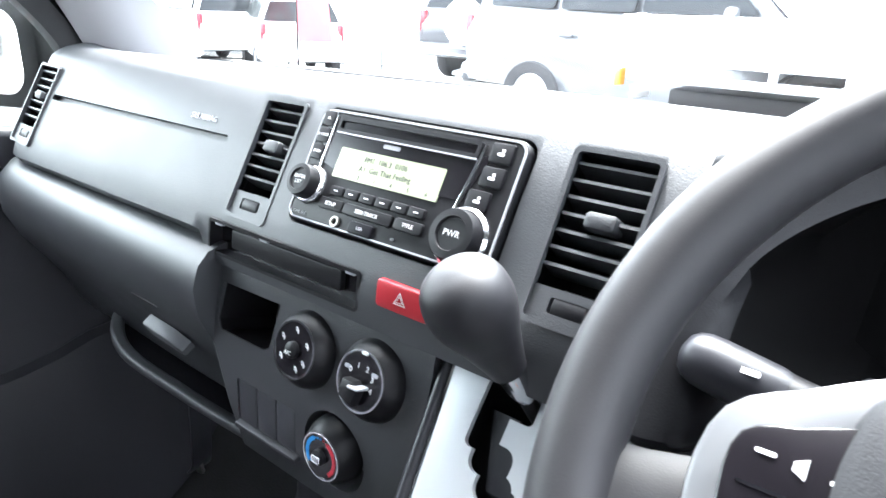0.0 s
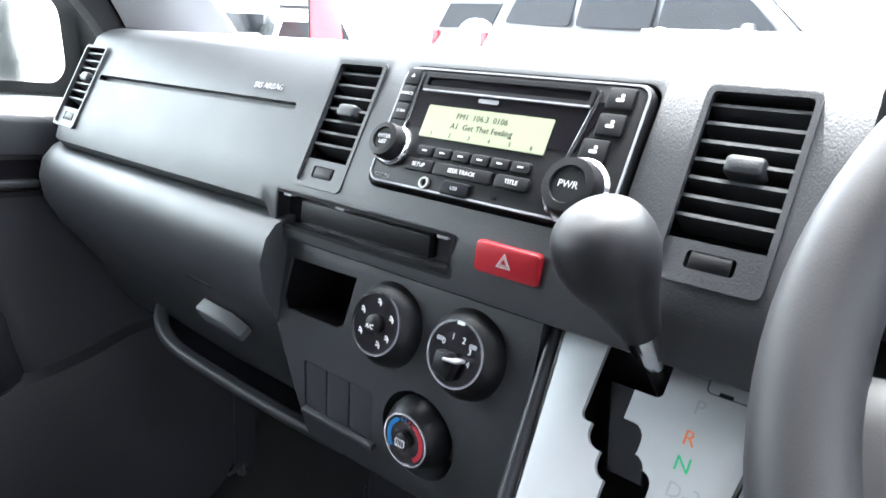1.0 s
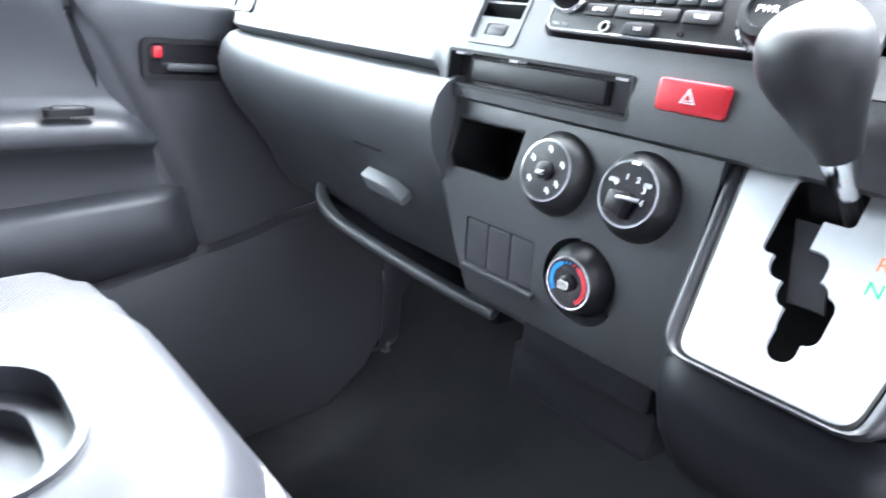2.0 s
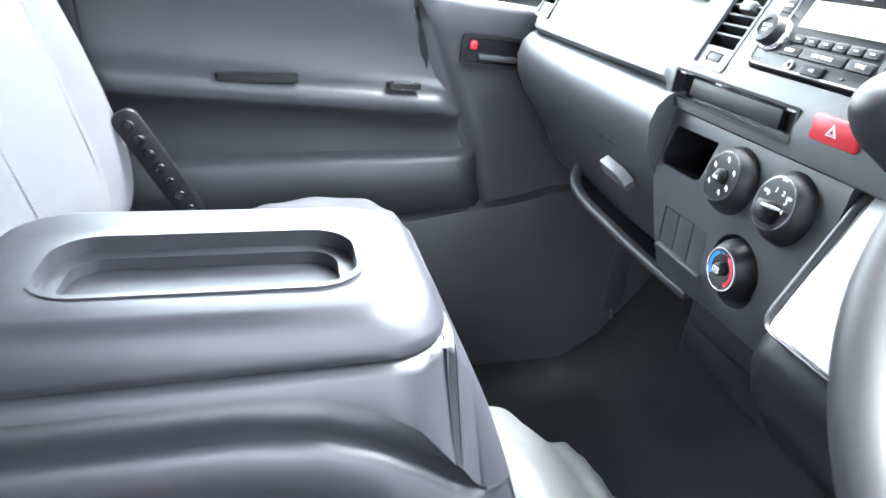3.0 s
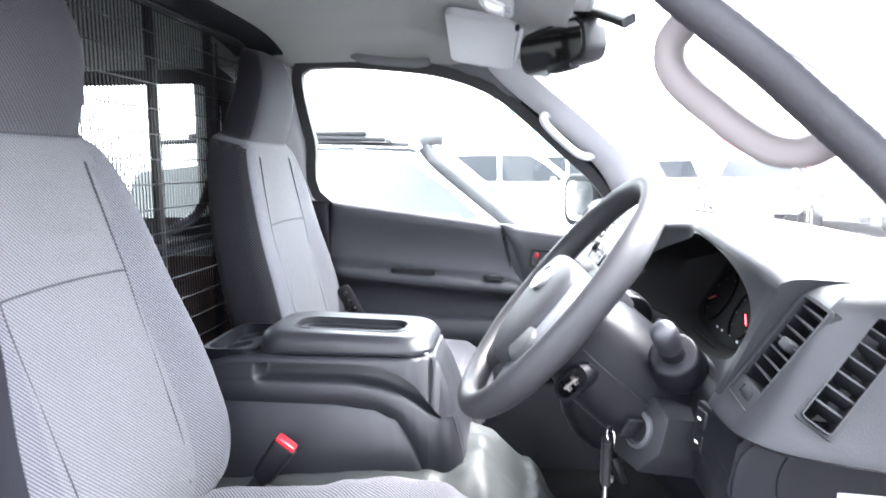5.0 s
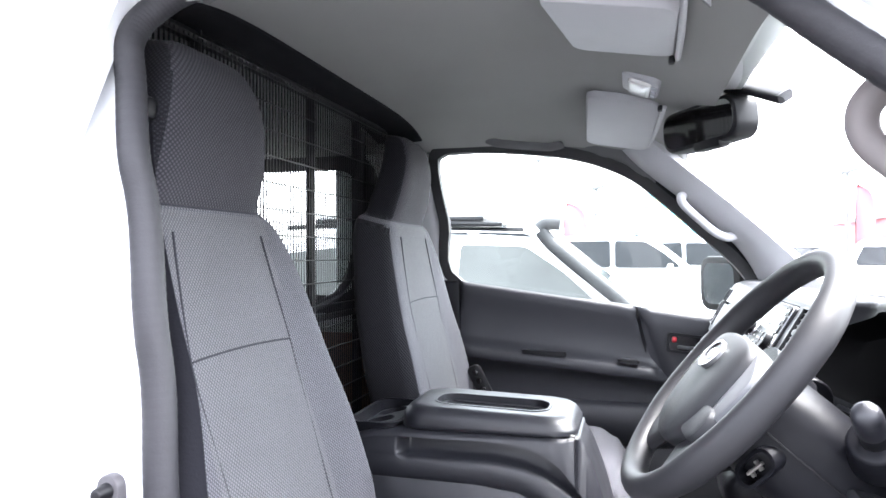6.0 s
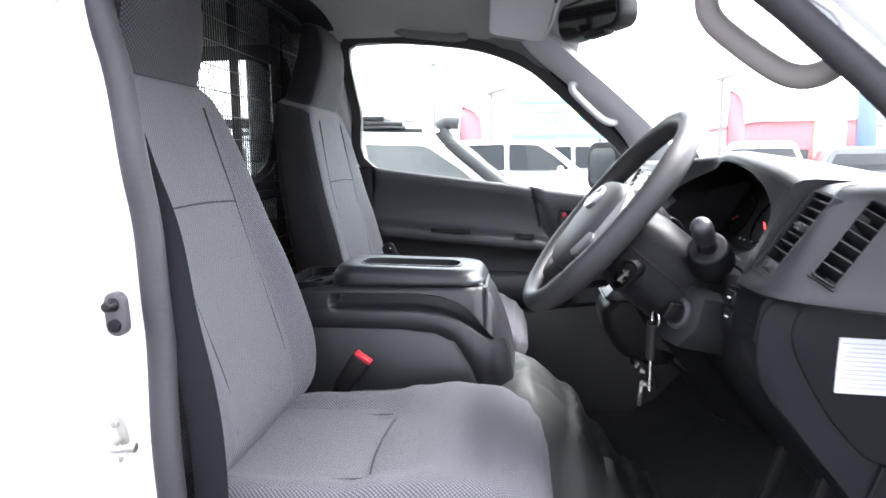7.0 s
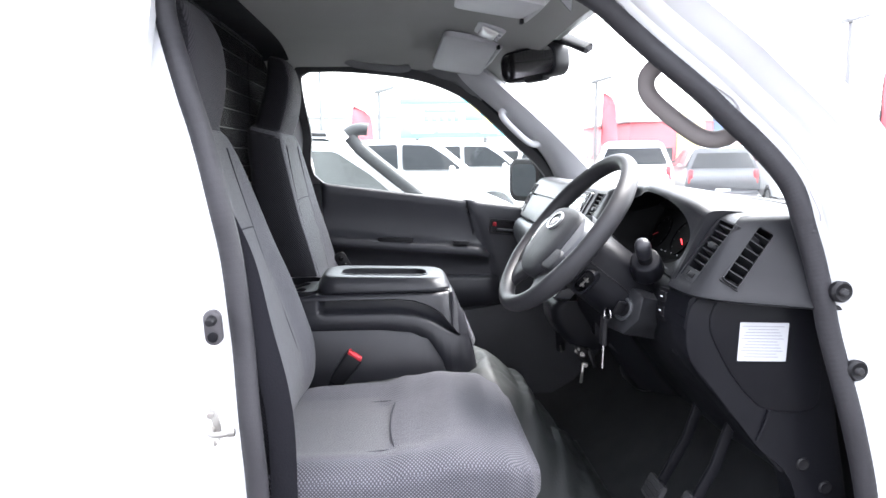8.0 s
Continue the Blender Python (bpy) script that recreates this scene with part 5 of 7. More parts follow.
def selector():
    """Silver shift plate on its dark housing, with lever and knob."""
    s = thing("gear_selector", (0.13, -0.04, 0.40), "automatic gear selector with satin silver gate plate and black knob", "gear selector")
    v = Vector((0, -0.083, -0.107)).normalized()
    n = Vector((0, -0.107, 0.083)).normalized()
    m = axes((0.122, 0.012, 0.650), (1, 0, 0), -v, n) @ Matrix.Scale(0.94, 4)
    P = lambda a, b: (a, -b)
    quad = [(-0.071, -0.001), (0.066, -0.001), (0.049, 0.137), (-0.055, 0.137)]

    def rounded(q, r, k=4):
        out = []
        c = len(q)
        for i in range(c):
            p0, p1, p2 = (Vector(q[(i + j) % c]) for j in (-1, 0, 1))
            a, b = p1 + (p0 - p1).normalized() * r, p1 + (p2 - p1).normalized() * r
            for t in range(k + 1):
                t /= k
                out.append(tuple((1 - t) ** 2 * a + 2 * t * (1 - t) * p1 + t * t * b))
        return out
    big = [(-0.086, -0.012), (0.082, -0.012), (0.066, 0.152), (-0.072, 0.152)]
    gate = []
    def slot(x, y, w, h, r=0.004):
        gate.append(slab([(a + x, -(b + y)) for a, b in rrect(w, h, r, 4)], -0.05, 0.03, m))
    slot(-0.0165, 0.0175, 0.043, 0.024)
    slot(-0.0250, 0.036, 0.026, 0.044, 0.005)
    slot(-0.0135, 0.060, 0.032, 0.024, 0.009)
    slot(-0.0045, 0.076, 0.028, 0.022, 0.009)
    slot(0.0030, 0.088, 0.026, 0.032, 0.008)
    slot(-0.0005, 0.106, 0.0175, 0.024, 0.008)
    house = slab([P(*p) for p in rounded(big, 0.014)], -0.11, -0.002, m, 0.006)
    part("housing", carve(house, [g.copy() for g in gate]), DARK, s, "dark plastic shift housing")
    skirt = []
    for z, yf, hw in ((0.545, -0.060, 0.072), (0.535, -0.072, 0.072), (0.52, -0.078, 0.071), (0.49, -0.074, 0.068), (0.46, -0.058, 0.064), (0.435, -0.035, 0.060), (0.42, 0.0, 0.055)):
        skirt.append([(0.126 + a, (yf + 0.06) / 2 + b, z) for a, b in rrect(hw * 2, 0.06 - yf, 0.028, 5)])
    wide = [(a * 1.0 + math.copysign(0.013, a), b + (0.004 if b > 0.05 else -0.006)) for a, b in quad]
    edge = []
    for k_, z_ in ((0.0, -0.03), (0.0, -0.004), (0.10, 0.0015), (0.35, 0.0038), (0.70, 0.0032), (0.92, 0.0008), (1.0, -0.004)):
        lo, hi = rounded(wide, 0.020), rounded([(a * 1.035, (b - 0.068) * 1.025 + 0.068) for a, b in quad], 0.0105)
        edge.append([m @ Vector((*P(lerp(p[0], q_[0], k_), lerp(p[1], q_[1], k_)), z_)) for p, q_ in zip(lo, hi)])
    part("plate_surround", loft(edge, True, False), CONSOLE, s, "raised charcoal surround of the shift plate", angle=60)
    part("housing_skirt", loft(skirt), DARK, s, "rounded dark lower housing")
    part("gate_plate", carve(slab([P(*p) for p in rounded(quad, 0.012)], -0.004, 0.0006, m, 0.0012), gate), SILVER, s, "satin silver shift gate plate", angle=30)
    part("bright_edge", frame_ring([P(*p) for p in rounded([(a * 1.03, (b - 0.068) * 1.02 + 0.068) for a, b in quad], 0.010)], [P(*p) for p in rounded(quad, 0.012)], -0.004, 0.0004, m), CHROME, s)
    part("gate_floor", slab([P(*p) for p in [(-0.05, 0.0), (0.03, 0.0), (0.03, 0.13), (-0.05, 0.13)]], -0.032, -0.028, m), BLACK, s)
    brush = slab([P(-0.032, 0.028), P(-0.010, 0.028), P(0.008, 0.080), P(-0.014, 0.080)], -0.014, -0.011, m)
    part("dust_cover", brush, CONSOLE, s)
    for t, a, b, mm in (("P", 0.0271, 0.0270, GREYPRINT), ("R", 0.0274, 0.0455, ORANGE), ("N", 0.0286, 0.0605, GREEN), ("D-3", 0.0342, 0.0755, GREYPRINT), ("2", 0.0350, 0.0928, GREYPRINT), ("L", 0.0291, 0.1106, GREYPRINT)):
        part("letter", words(t, 0.0125, m @ Matrix.Translation((a, -b, 0.0007)), 0.00015), mm, s)
    cap = m @ Matrix.Translation((0.0405, -0.0095, 0.0006))
    part("release_cap", frame_ring(rrect(0.027, 0.0145, 0.003), rrect(0.0258, 0.0133, 0.0026), -0.001, 0.0003, cap), BLACK, s)
    part("release_notch", slab(rrect(0.008, 0.0026, 0.001), -0.001, 0.0005, cap @ Matrix.Translation((-0.002, -0.006, 0))), BLACK, s)
    # lever
    foot, top = Vector((0.120, 0.006, 0.634)), Vector((0.097, -0.056, 0.741))
    ax = (top - foot).normalized()
    q = axes(foot, ax.orthogonal(), ax.cross(ax.orthogonal()), ax)
    L = (top - foot).length
    part("lever_stem", spin([(0.0055, -0.03), (0.0055, 0.02), (0.0075, 0.046)], q, 20), BLACK, s)
    part("lever_collar", spin([(0.006, 0.012), (0.0085, 0.022), (0.0112, 0.046), (0.0115, 0.052)], q, 24), CHROME, s, "bright metal lever collar")
    knob = [(0.012, 0.046), (0.0145, 0.058), (0.0195, 0.078), (0.0245, 0.094), (0.0268, 0.106), (0.0262, 0.118), (0.0225, 0.128), (0.015, 0.1345), (0.006, 0.137), (0.0005, 0.1375)]
    kk = [(p.x, p.y) for p in rail([(a, b, 0) for a, b in knob], 4)]
    sc = L / 0.1375
    part("knob", spin([(max(a, 0.0004), b * sc) for a, b in kk], q, 40), mat("pebbled_knob", (0.014, 0.014, 0.0165), 0.5, bump=0.10, scale=1500, detail="voronoi", spec=0.4), s, "black pebble-grained selector knob")


INK2 = mat("dim_scale_print", (0.035, 0.035, 0.038), 0.5)


def cluster():
    c = thing("instrument_cluster", (0.398, 0.11, 0.69), "dark instrument cluster with red needles under a hood", "instrument cluster")
    m = face(0.398, 0.738)
    bk = m @ Matrix.Translation((0, 0.0, -0.034))
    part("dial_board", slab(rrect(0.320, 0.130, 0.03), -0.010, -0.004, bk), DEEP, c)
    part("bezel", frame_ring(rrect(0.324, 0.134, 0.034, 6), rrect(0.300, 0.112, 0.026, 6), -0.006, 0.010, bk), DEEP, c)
    part("lower_lip", sweep([face(x, 0.677, -0.012).translation for x in (0.27, 0.32, 0.38, 0.44, 0.50, 0.535)], rrect(0.006, 0.003, 0.001, 2), (0, -0.87, 0.49)), CONSOLE, c)
    for a, r, ang in ((-0.070, 0.038, 205), (0.040, 0.038, -28), (0.108, 0.022, 18)):
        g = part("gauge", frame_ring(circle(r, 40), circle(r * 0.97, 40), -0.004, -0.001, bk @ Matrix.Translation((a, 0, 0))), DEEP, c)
        part("needle", slab(rrect(r * 0.55, 0.0016, 0.0006), 0.0, 0.001, bk @ Matrix.Translation((a, 0, 0.0)) @ pose(0, 0, 0, 0, 0, ang) @ Matrix.Translation((r * 0.45, 0, 0))), RED if r > 0.03 and a < 0 else REDMARK, g)
        for i in range(9):
            t = radians(225 - 33 * i)
            part("tick", slab(rrect(0.004, 0.0008, 0.0003, 2), 0, 0.0006, bk @ Matrix.Translation((a + r * 0.84 * math.cos(t), r * 0.84 * math.sin(t), -0.0036)) @ pose(0, 0, 0, 0, 0, math.degrees(t))), INK2, g)
    for a in (-0.02, 0.0, 0.03, 0.06):
        part("symbol", slab(rrect(0.006, 0.003, 0.001), 0, 0.0006, bk @ Matrix.Translation((a, -0.036, -0.0036))), GREYPRINT, c)


def driver_lower():
    """Lower dash in front of the driver, with switches, sticker and column."""
    d = thing("driver_lower_dash", (0.46, 0.1, 0.42), "charcoal lower dash with fuse cover and instruction sticker", "dash panel")
    secs = []
    for i in range(31):
        x = 0.205 + 0.455 * i / 30
        t = dy(x)
        low_y = pick([(0.22, 0.0), (0.45, 0.0), (0.66, 0.02)], x)
        secs.append([(x, 0.012 + t, 0.664), (x, -0.010 + t, 0.656), (x, -0.024 + t, 0.64), (x, -0.031 + t, 0.598), (x, -0.022 + t + low_y * 0.3, 0.54), (x, 0.014 + t + low_y * 0.6, 0.477), (x, 0.058 + t + low_y, 0.42), (x, 0.09 + t + low_y, 0.375), (x, 0.13 + t + low_y, 0.33), (x, 0.28, 0.32), (x, 0.28, 0.664)])
    part("knee_panel", loft(secs), DARK, d)
    # end face beside the doorway
    end = [(0.100, 0.650), (0.058, 0.640), (0.045, 0.598), (0.054, 0.539), (0.102, 0.474), (0.150, 0.415), (0.185, 0.372), (0.243, 0.315), (0.27, 0.20), (0.285, 0.05), (0.36, 0.05), (0.352, 0.25), (0.325, 0.40), (0.295, 0.56), (0.268, 0.650)]
    e = [(p.x, p.y) for p in rail([(a, b, 0) for a, b in end], 4, True)]
    m = axes((0.655, 0, 0), (0, 1, 0), (0, 0, 1), (1, 0, 0))
    part("end_panel", slab(e, -0.05, 0.010, m, 0.008), DARK, d)
    raised = [(0.112, 0.652), (0.094, 0.638), (0.084, 0.610), (0.092, 0.574), (0.130, 0.506), (0.170, 0.460), (0.196, 0.446), (0.25, 0.44), (0.285, 0.46), (0.283, 0.56), (0.268, 0.648)]
    e = [(p.x, p.y) for p in rail([(a, b, 0) for a, b in raised], 4, True)]
    part("fuse_cover", slab(e, 0.0, 0.014, m, 0.006), DARK, d)
    part("panel_rib", sweep([Vector((0.668, 0.196, 0.446)), Vector((0.668, 0.188, 0.420)), Vector((0.666, 0.178, 0.392))], rrect(0.006, 0.006, 0.002, 2)), DARK, d)
    for y, z in ((0.262, 0.345), (0.305, 0.30)):
        part("trim_fastener", spin([(0.012, 0), (0.012, 0.002), (0.009, 0.004), (0.003, 0.003)], axes((0.665, y, z), (0, 1, 0), (0, 0, 1), (1, 0, 0)), 20), BLACK, d, "black trim clip")
    ml = axes((0.6692, 0.178, 0.5685), (0, 1, -0.045), (0, 0.045, 1), (1, 0, 0))
    st = part("sticker", slab(rrect(0.085, 0.067, 0.001, 2), -0.002, 0.0008, ml), mat("sticker_paper", (0.42, 0.43, 0.45), 0.6, vary=0.05), d, "white instruction sticker")
    ink = mat("faded_print", (0.27, 0.28, 0.295), 0.6)
    for i in range(11):
        part("print_line", slab(rrect(0.074 - 0.007 * (i * 7 % 4), 0.0013, 0.0004, 2), 0.0006, 0.0011, ml @ Matrix.Translation((-0.002, 0.027 - 0.0053 * i, 0.0003))), ink, st)
    # switch bank and knob beside the column
    ms = axes((0.556, 0.047, 0.614), (1, 0.15, 0), (0, 0.1, 1), (0.1, -1, 0.1))
    sb = part("switch_bank", slab(rrect(0.034, 0.060, 0.005), -0.02, 0.001, ms, 0.001), BLACK, d)
    for b in (0.014, -0.012):
        sw = part("switch", slab(rrect(0.024, 0.020, 0.003), 0.0, 0.004, ms @ Matrix.Translation((0, b, 0)), 0.002), BLACK, sb)
        part("switch_mark", slab(rrect(0.008, 0.0026, 0.001), 0.0035, 0.0046, ms @ Matrix.Translation((0, b, 0))), WHITE, sw)
    ml = axes((0.598, 0.052, 0.590), (1, 0.3, 0), (0, 0.1, 1), (0.2, -1, 0.1))
    part("mirror_switch", slab(rrect(0.020, 0.050, 0.0098), -0.03, -0.006, ml, 0.004), DARK, d)
    part("hatch_lever", slab(rrect(0.03, 0.014, 0.004), -0.01, 0.012, axes((0.585, 0.075, 0.53), (1, 0.2, -0.2), (0.2, 0, 1), (0, -1, 0)), 0.003), BLACK, d)


dash = dashboard()
heater(dash)
radio()
selector()
cluster()
driver_lower()


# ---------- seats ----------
# darker side cloth that also holds the shade on the seat's flanks
SHADED_SIDECLOTH = weave("seat_weave_shaded_side", (0.024, 0.0235, 0.028), (0.006, 0.006, 0.008), sheen=0.02)
HEADCLOTH = weave("seat_weave_head", (0.066, 0.064, 0.074), (0.018, 0.018, 0.022), 0.0068, sheen=0.04)
SEAM = mat("dark_thread", (0.030, 0.030, 0.036), 0.9, spec=0.1)


def seat(xc):
    """A bucket seat with fixed head restraint; built about xc."""
    s = thing("seat", (xc, -0.45, 0.0), "grey woven cloth seat with a tall built-in head restraint", "seat", "front seats")
    # backrest: sections up its height: (height, half width, front middle y, thickness, bolster)
    rows = [(0.37, 0.215, -0.645, 0.10, 0.02), (0.41, 0.245, -0.628, 0.13, 0.032), (0.48, 0.258, -0.632, 0.14, 0.040), (0.56, 0.260, -0.655, 0.14, 0.042), (0.64, 0.254, -0.680, 0.135, 0.040), (0.72, 0.242, -0.706, 0.13, 0.034), (0.80, 0.228, -0.728, 0.12, 0.028), (0.87, 0.210, -0.746, 0.115, 0.022), (0.915, 0.190, -0.757, 0.11, 0.016), (0.942, 0.168, -0.763, 0.105, 0.010), (0.955, 0.146, -0.768, 0.095, 0.004)]

    def ring(hw, yf, th, bol, z, lean, k=56):
        out = []
        for i in range(k):
            a = 2 * math.pi * i / k
            c, sn = math.cos(a), math.sin(a)
            e = 0.42
            px = hw * math.copysign(abs(c) ** e, c)
            py = math.copysign(abs(sn) ** e, sn)
            u = abs(px) / hw
            if py < 0:  # front side, towards +y
                y = yf + bol * (max(0, u - 0.45) / 0.55) ** 1.6 * (1 if u < 0.97 else 0.6) - th * 0.5 * (1 + py)
            else:
                y = yf - th * (0.5 + 0.5 * py)
            out.append((xc + px, y, z + lean * (yf - y)))
        return out

    def smooth(rows, n=4):
        out = []
        P = [Vector(r[:3]) for r in rows]
        Q = [Vector((r[3], r[4], 0)) for r in rows]
        for a, b in zip(rail(P, n), rail(Q, n)):
            out.append((a.x, a.y, a.z, b.x, b.y))
        return out
    head = [(0.968, 0.136, -0.764, 0.090, 0.002), (1.00, 0.136, -0.754, 0.092, 0.0), (1.04, 0.132, -0.747, 0.088, 0.0), (1.085, 0.124, -0.744, 0.082, 0.0), (1.125, 0.112, -0.749, 0.076, 0.0), (1.155, 0.098, -0.760, 0.066, 0.0), (1.172, 0.080, -0.772, 0.050, 0.0), (1.178, 0.05, -0.782, 0.030, 0.0)]
    every = smooth(rows + head)
    cut = 4 * (len(rows) - 1)
    lay = every[:cut + 1]
    lean = lambda z: pick([(0.85, 0.28), (1.0, 0.15)], z)
    rings = [ring(hw, yf, th, bol, z, lean(z)) for z, hw, yf, th, bol in every]
    bm = loft(rings[:cut + 1])
    for f in bm.faces:
        c = f.calc_center_median()
        if abs(c.x - xc) < 0.126 and c.y > pick([(0.37, -0.70), (0.95, -0.83)], c.z) and 0.40 < c.z < 0.95:
            f.material_index = 1
    flat = lambda c, n: (c.x, c.y) if abs(n.z) > 0.72 else (c.x if abs(n.x) < 0.7 else c.y, c.z)

    def shade_sides(q):
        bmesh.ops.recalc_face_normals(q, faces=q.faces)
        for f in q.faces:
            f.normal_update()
            # faces turned sideways or back take the cloth with painted shade
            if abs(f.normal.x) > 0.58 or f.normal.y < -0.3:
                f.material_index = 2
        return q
    b = part("backrest", shade_sides(bm), [FABRIC_D, FABRIC, SHADED_SIDECLOTH], s, "grey woven backrest with a lighter centre panel", angle=60)
    uv_by(b, flat)
    h = part("head_restraint", shade_sides(loft(rings[cut:])), [HEADCLOTH, FABRIC, SHADED_SIDECLOTH], s, "tapered woven head restraint", angle=60)
    uv_by(h, flat)
    part("neck_seam", sweep([Vector(p) for p in rings[cut]], circle(0.0013, 6), (0, 0, 1), True), SEAM, s, "dark seam under the head restraint")
    # seams
    def front(x, z):
        a = [r for r in lay]
        for p, q in zip(a, a[1:]):
            if p[0] <= z <= q[0]:
                t = (z - p[0]) / max(1e-6, q[0] - p[0])
                r = [lerp(p[i], q[i], t) for i in range(5)]
                u = abs(x) / r[1]
                return r[2] + r[4] * (max(0, u - 0.45) / 0.55) ** 1.6 - 0.02 * r[3] * max(0, u - 0.6)
        return lay[-1][2]
    stitch = lambda pts, nm: part(nm, sweep(rail(pts, 6), circle(0.0016, 6), (0, 1, 0)), SEAM, s)
    stitch([(xc + x, front(x, 0.758) - 0.001, 0.758 + 0.004 * (1 - (x / 0.125) ** 2)) for x in (-0.125, -0.08, 0, 0.08, 0.125)], "seam")
    for k in (-1, 1):
        stitch([(xc + k * pick([(0.42, 0.118), (0.76, 0.127), (0.93, 0.108)], z), front(0.125, z) - 0.0012, z) for z in (0.43, 0.5, 0.6, 0.7, 0.76, 0.84, 0.92)], "seam")
    # cushion: a low middle panel between raised bolsters
    TOP = [(-0.67, 0.372), (-0.58, 0.366), (-0.455, 0.368), (-0.40, 0.382), (-0.32, 0.404), (-0.25, 0.403), (-0.205, 0.386), (-0.18, 0.36), (-0.166, 0.33)]

    def crow(y, k=48):
        hw = pick([(-0.67, 0.215), (-0.60, 0.238), (-0.40, 0.252), (-0.245, 0.246), (-0.20, 0.228), (-0.178, 0.195), (-0.166, 0.13)], y)
        top = pick(TOP, y)
        bot = pick([(-0.67, 0.27), (-0.3, 0.275), (-0.19, 0.295), (-0.166, 0.31)], y)
        rim = pick([(-0.67, 0.014), (-0.58, 0.026), (-0.42, 0.026), (-0.28, 0.008), (-0.20, 0.0)], y)
        out = []
        for i in range(k):
            a = 2 * math.pi * i / k
            c, sn = math.cos(a), math.sin(a)
            e = 0.40
            px = hw * math.copysign(abs(c) ** e, c)
            pz = math.copysign(abs(sn) ** e, sn)
            u = abs(px) / hw
            z = lerp(bot, top, 0.5 + 0.5 * pz)
            if pz > 0:
                g = max(0.0, min(1.0, (u - 0.42) / 0.40))
                z += rim * g * g * (3 - 2 * g) * (1 - 0.55 * max(0.0, (u - 0.84) / 0.16)) - 0.003 * (1 - u)
            out.append((xc + px, y, z))
        return out
    ys = [-0.67 + 0.504 * (1 - (1 - i / 48) ** 1.5) for i in range(49)]
    bm = loft([crow(y) for y in ys])
    for f in bm.faces:
        c = f.calc_center_median()
        if abs(c.x - xc) < 0.127 and c.y < -0.44 and c.z > 0.36:
            f.material_index = 1
    cu = part("cushion", bm, [FABRIC_D, FABRIC], s, "grey woven seat cushion", angle=60)
    uv_by(cu, lambda c, n: (c.x, c.y) if abs(n.z) > 0.6 else ((c.x, c.z) if abs(n.y) > 0.6 else (c.y, c.z)))
    topz = lambda y: pick(TOP, y) + 0.002
    stitch([(xc + x, -0.44 + 0.01 * (x / 0.127) ** 2, topz(-0.44) + 0.0005 - 0.0035 * (1 - abs(x) / 0.25)) for x in (-0.127, -0.06, 0, 0.06, 0.127)], "seam")
    for k in (-1, 1):
        stitch([(xc + k * 0.127, y, topz(y) + 0.0005 - 0.0012) for y in (-0.62, -0.56, -0.5, -0.44)], "seam")
        stitch([(xc + k * (hwx - 0.006), y, topz(y) - 0.026) for y, hwx in ((-0.62, 0.233), (-0.5, 0.247), (-0.4, 0.252), (-0.3, 0.249), (-0.24, 0.236))], "seam")
    # base and side covers
    part("seat_base", box((0.40, 0.40, 0.26), (xc, -0.45, 0.135), 0.02), BLACK, s)
    for k in (-1, 1):
        secs = [[(xc + k * 0.205, y, z0), (xc + k * 0.235, y, z0 + 0.004), (xc + k * 0.236, y, z1 - 0.01), (xc + k * 0.225, y, z1), (xc + k * 0.20, y, z1)] for y, z0, z1 in ((-0.70, 0.20, 0.36), (-0.62, 0.17, 0.33), (-0.5, 0.19, 0.285), (-0.3, 0.21, 0.285), (-0.24, 0.23, 0.29))]
        part("side_cover", loft(secs), DARK, s, "black plastic seat side cover")
    part("recliner_lever", slab(rrect(0.11, 0.020, 0.008), 0, 0.012, axes((xc + 0.237, -0.57, 0.262), (0, 1, -0.1), (0, 0.1, 1), (1, 0, 0)), 0.003), BLACK, s)
    return s


DRIVER = seat(0.455)
DRIVER.location += Vector((0, -0.020, -0.008))
PASS = copy_thing(DRIVER, pose(-0.428, -0.495, 0.0))
# the passenger's backrest stands a little more upright
upright = Matrix.Translation((0, -0.19, 0.42)) @ pose(0, 0, 0, -4.0, 0, 0) @ Matrix.Translation((0, 0.19, -0.42))
for ch in PASS.children:
    high = max((v.co.z for v in ch.data.vertices), default=0)
    if ch.name.startswith(("backrest", "head_restraint")) or (ch.name.startswith("seam") and high > 0.45):
        ch.matrix_local = upright @ ch.matrix_local
tagged(DRIVER, "grey woven cloth driver seat with built-in head restraint")
tagged(PASS, "grey woven cloth passenger seat beside the centre console")


def buckle(x, y, z, tilt, label):
    """A belt buckle on its webbing stalk, leaning forward."""
    b = thing("seat_belt_buckle", (x, y, z - 0.09), label, "belt buckle")
    m = pose(x, y, z, -tilt, 0, 0)
    rows = [[(a * k, c * k2, h) for a, c in rrect(0.030, 0.044, 0.008, 3)] for h, k, k2 in ((-0.078, 0.80, 0.72), (-0.070, 0.96, 0.86), (-0.030, 1.0, 0.95), (-0.004, 1.0, 1.0), (0.0, 0.94, 0.96))]
    bm = loft(rows)
    bm.transform(m)
    part("housing", bm, BLACK, b)
    part("release_button", box((0.024, 0.037, 0.010), m @ Matrix.Translation((0, 0.0, 0.003)), 0.003), RED, b, "red release button")
    part("stalk", box((0.014, 0.026, 0.08), m @ Matrix.Translation((0, 0, -0.108)), 0.004), WEB, b)
    return b


buckle(0.186, -0.548, 0.424, 36, "black seat belt buckle with red button beside the driver seat")
buckle(-0.21, -0.62, 0.42, 30, "black seat belt buckle with red button beside the passenger seat")


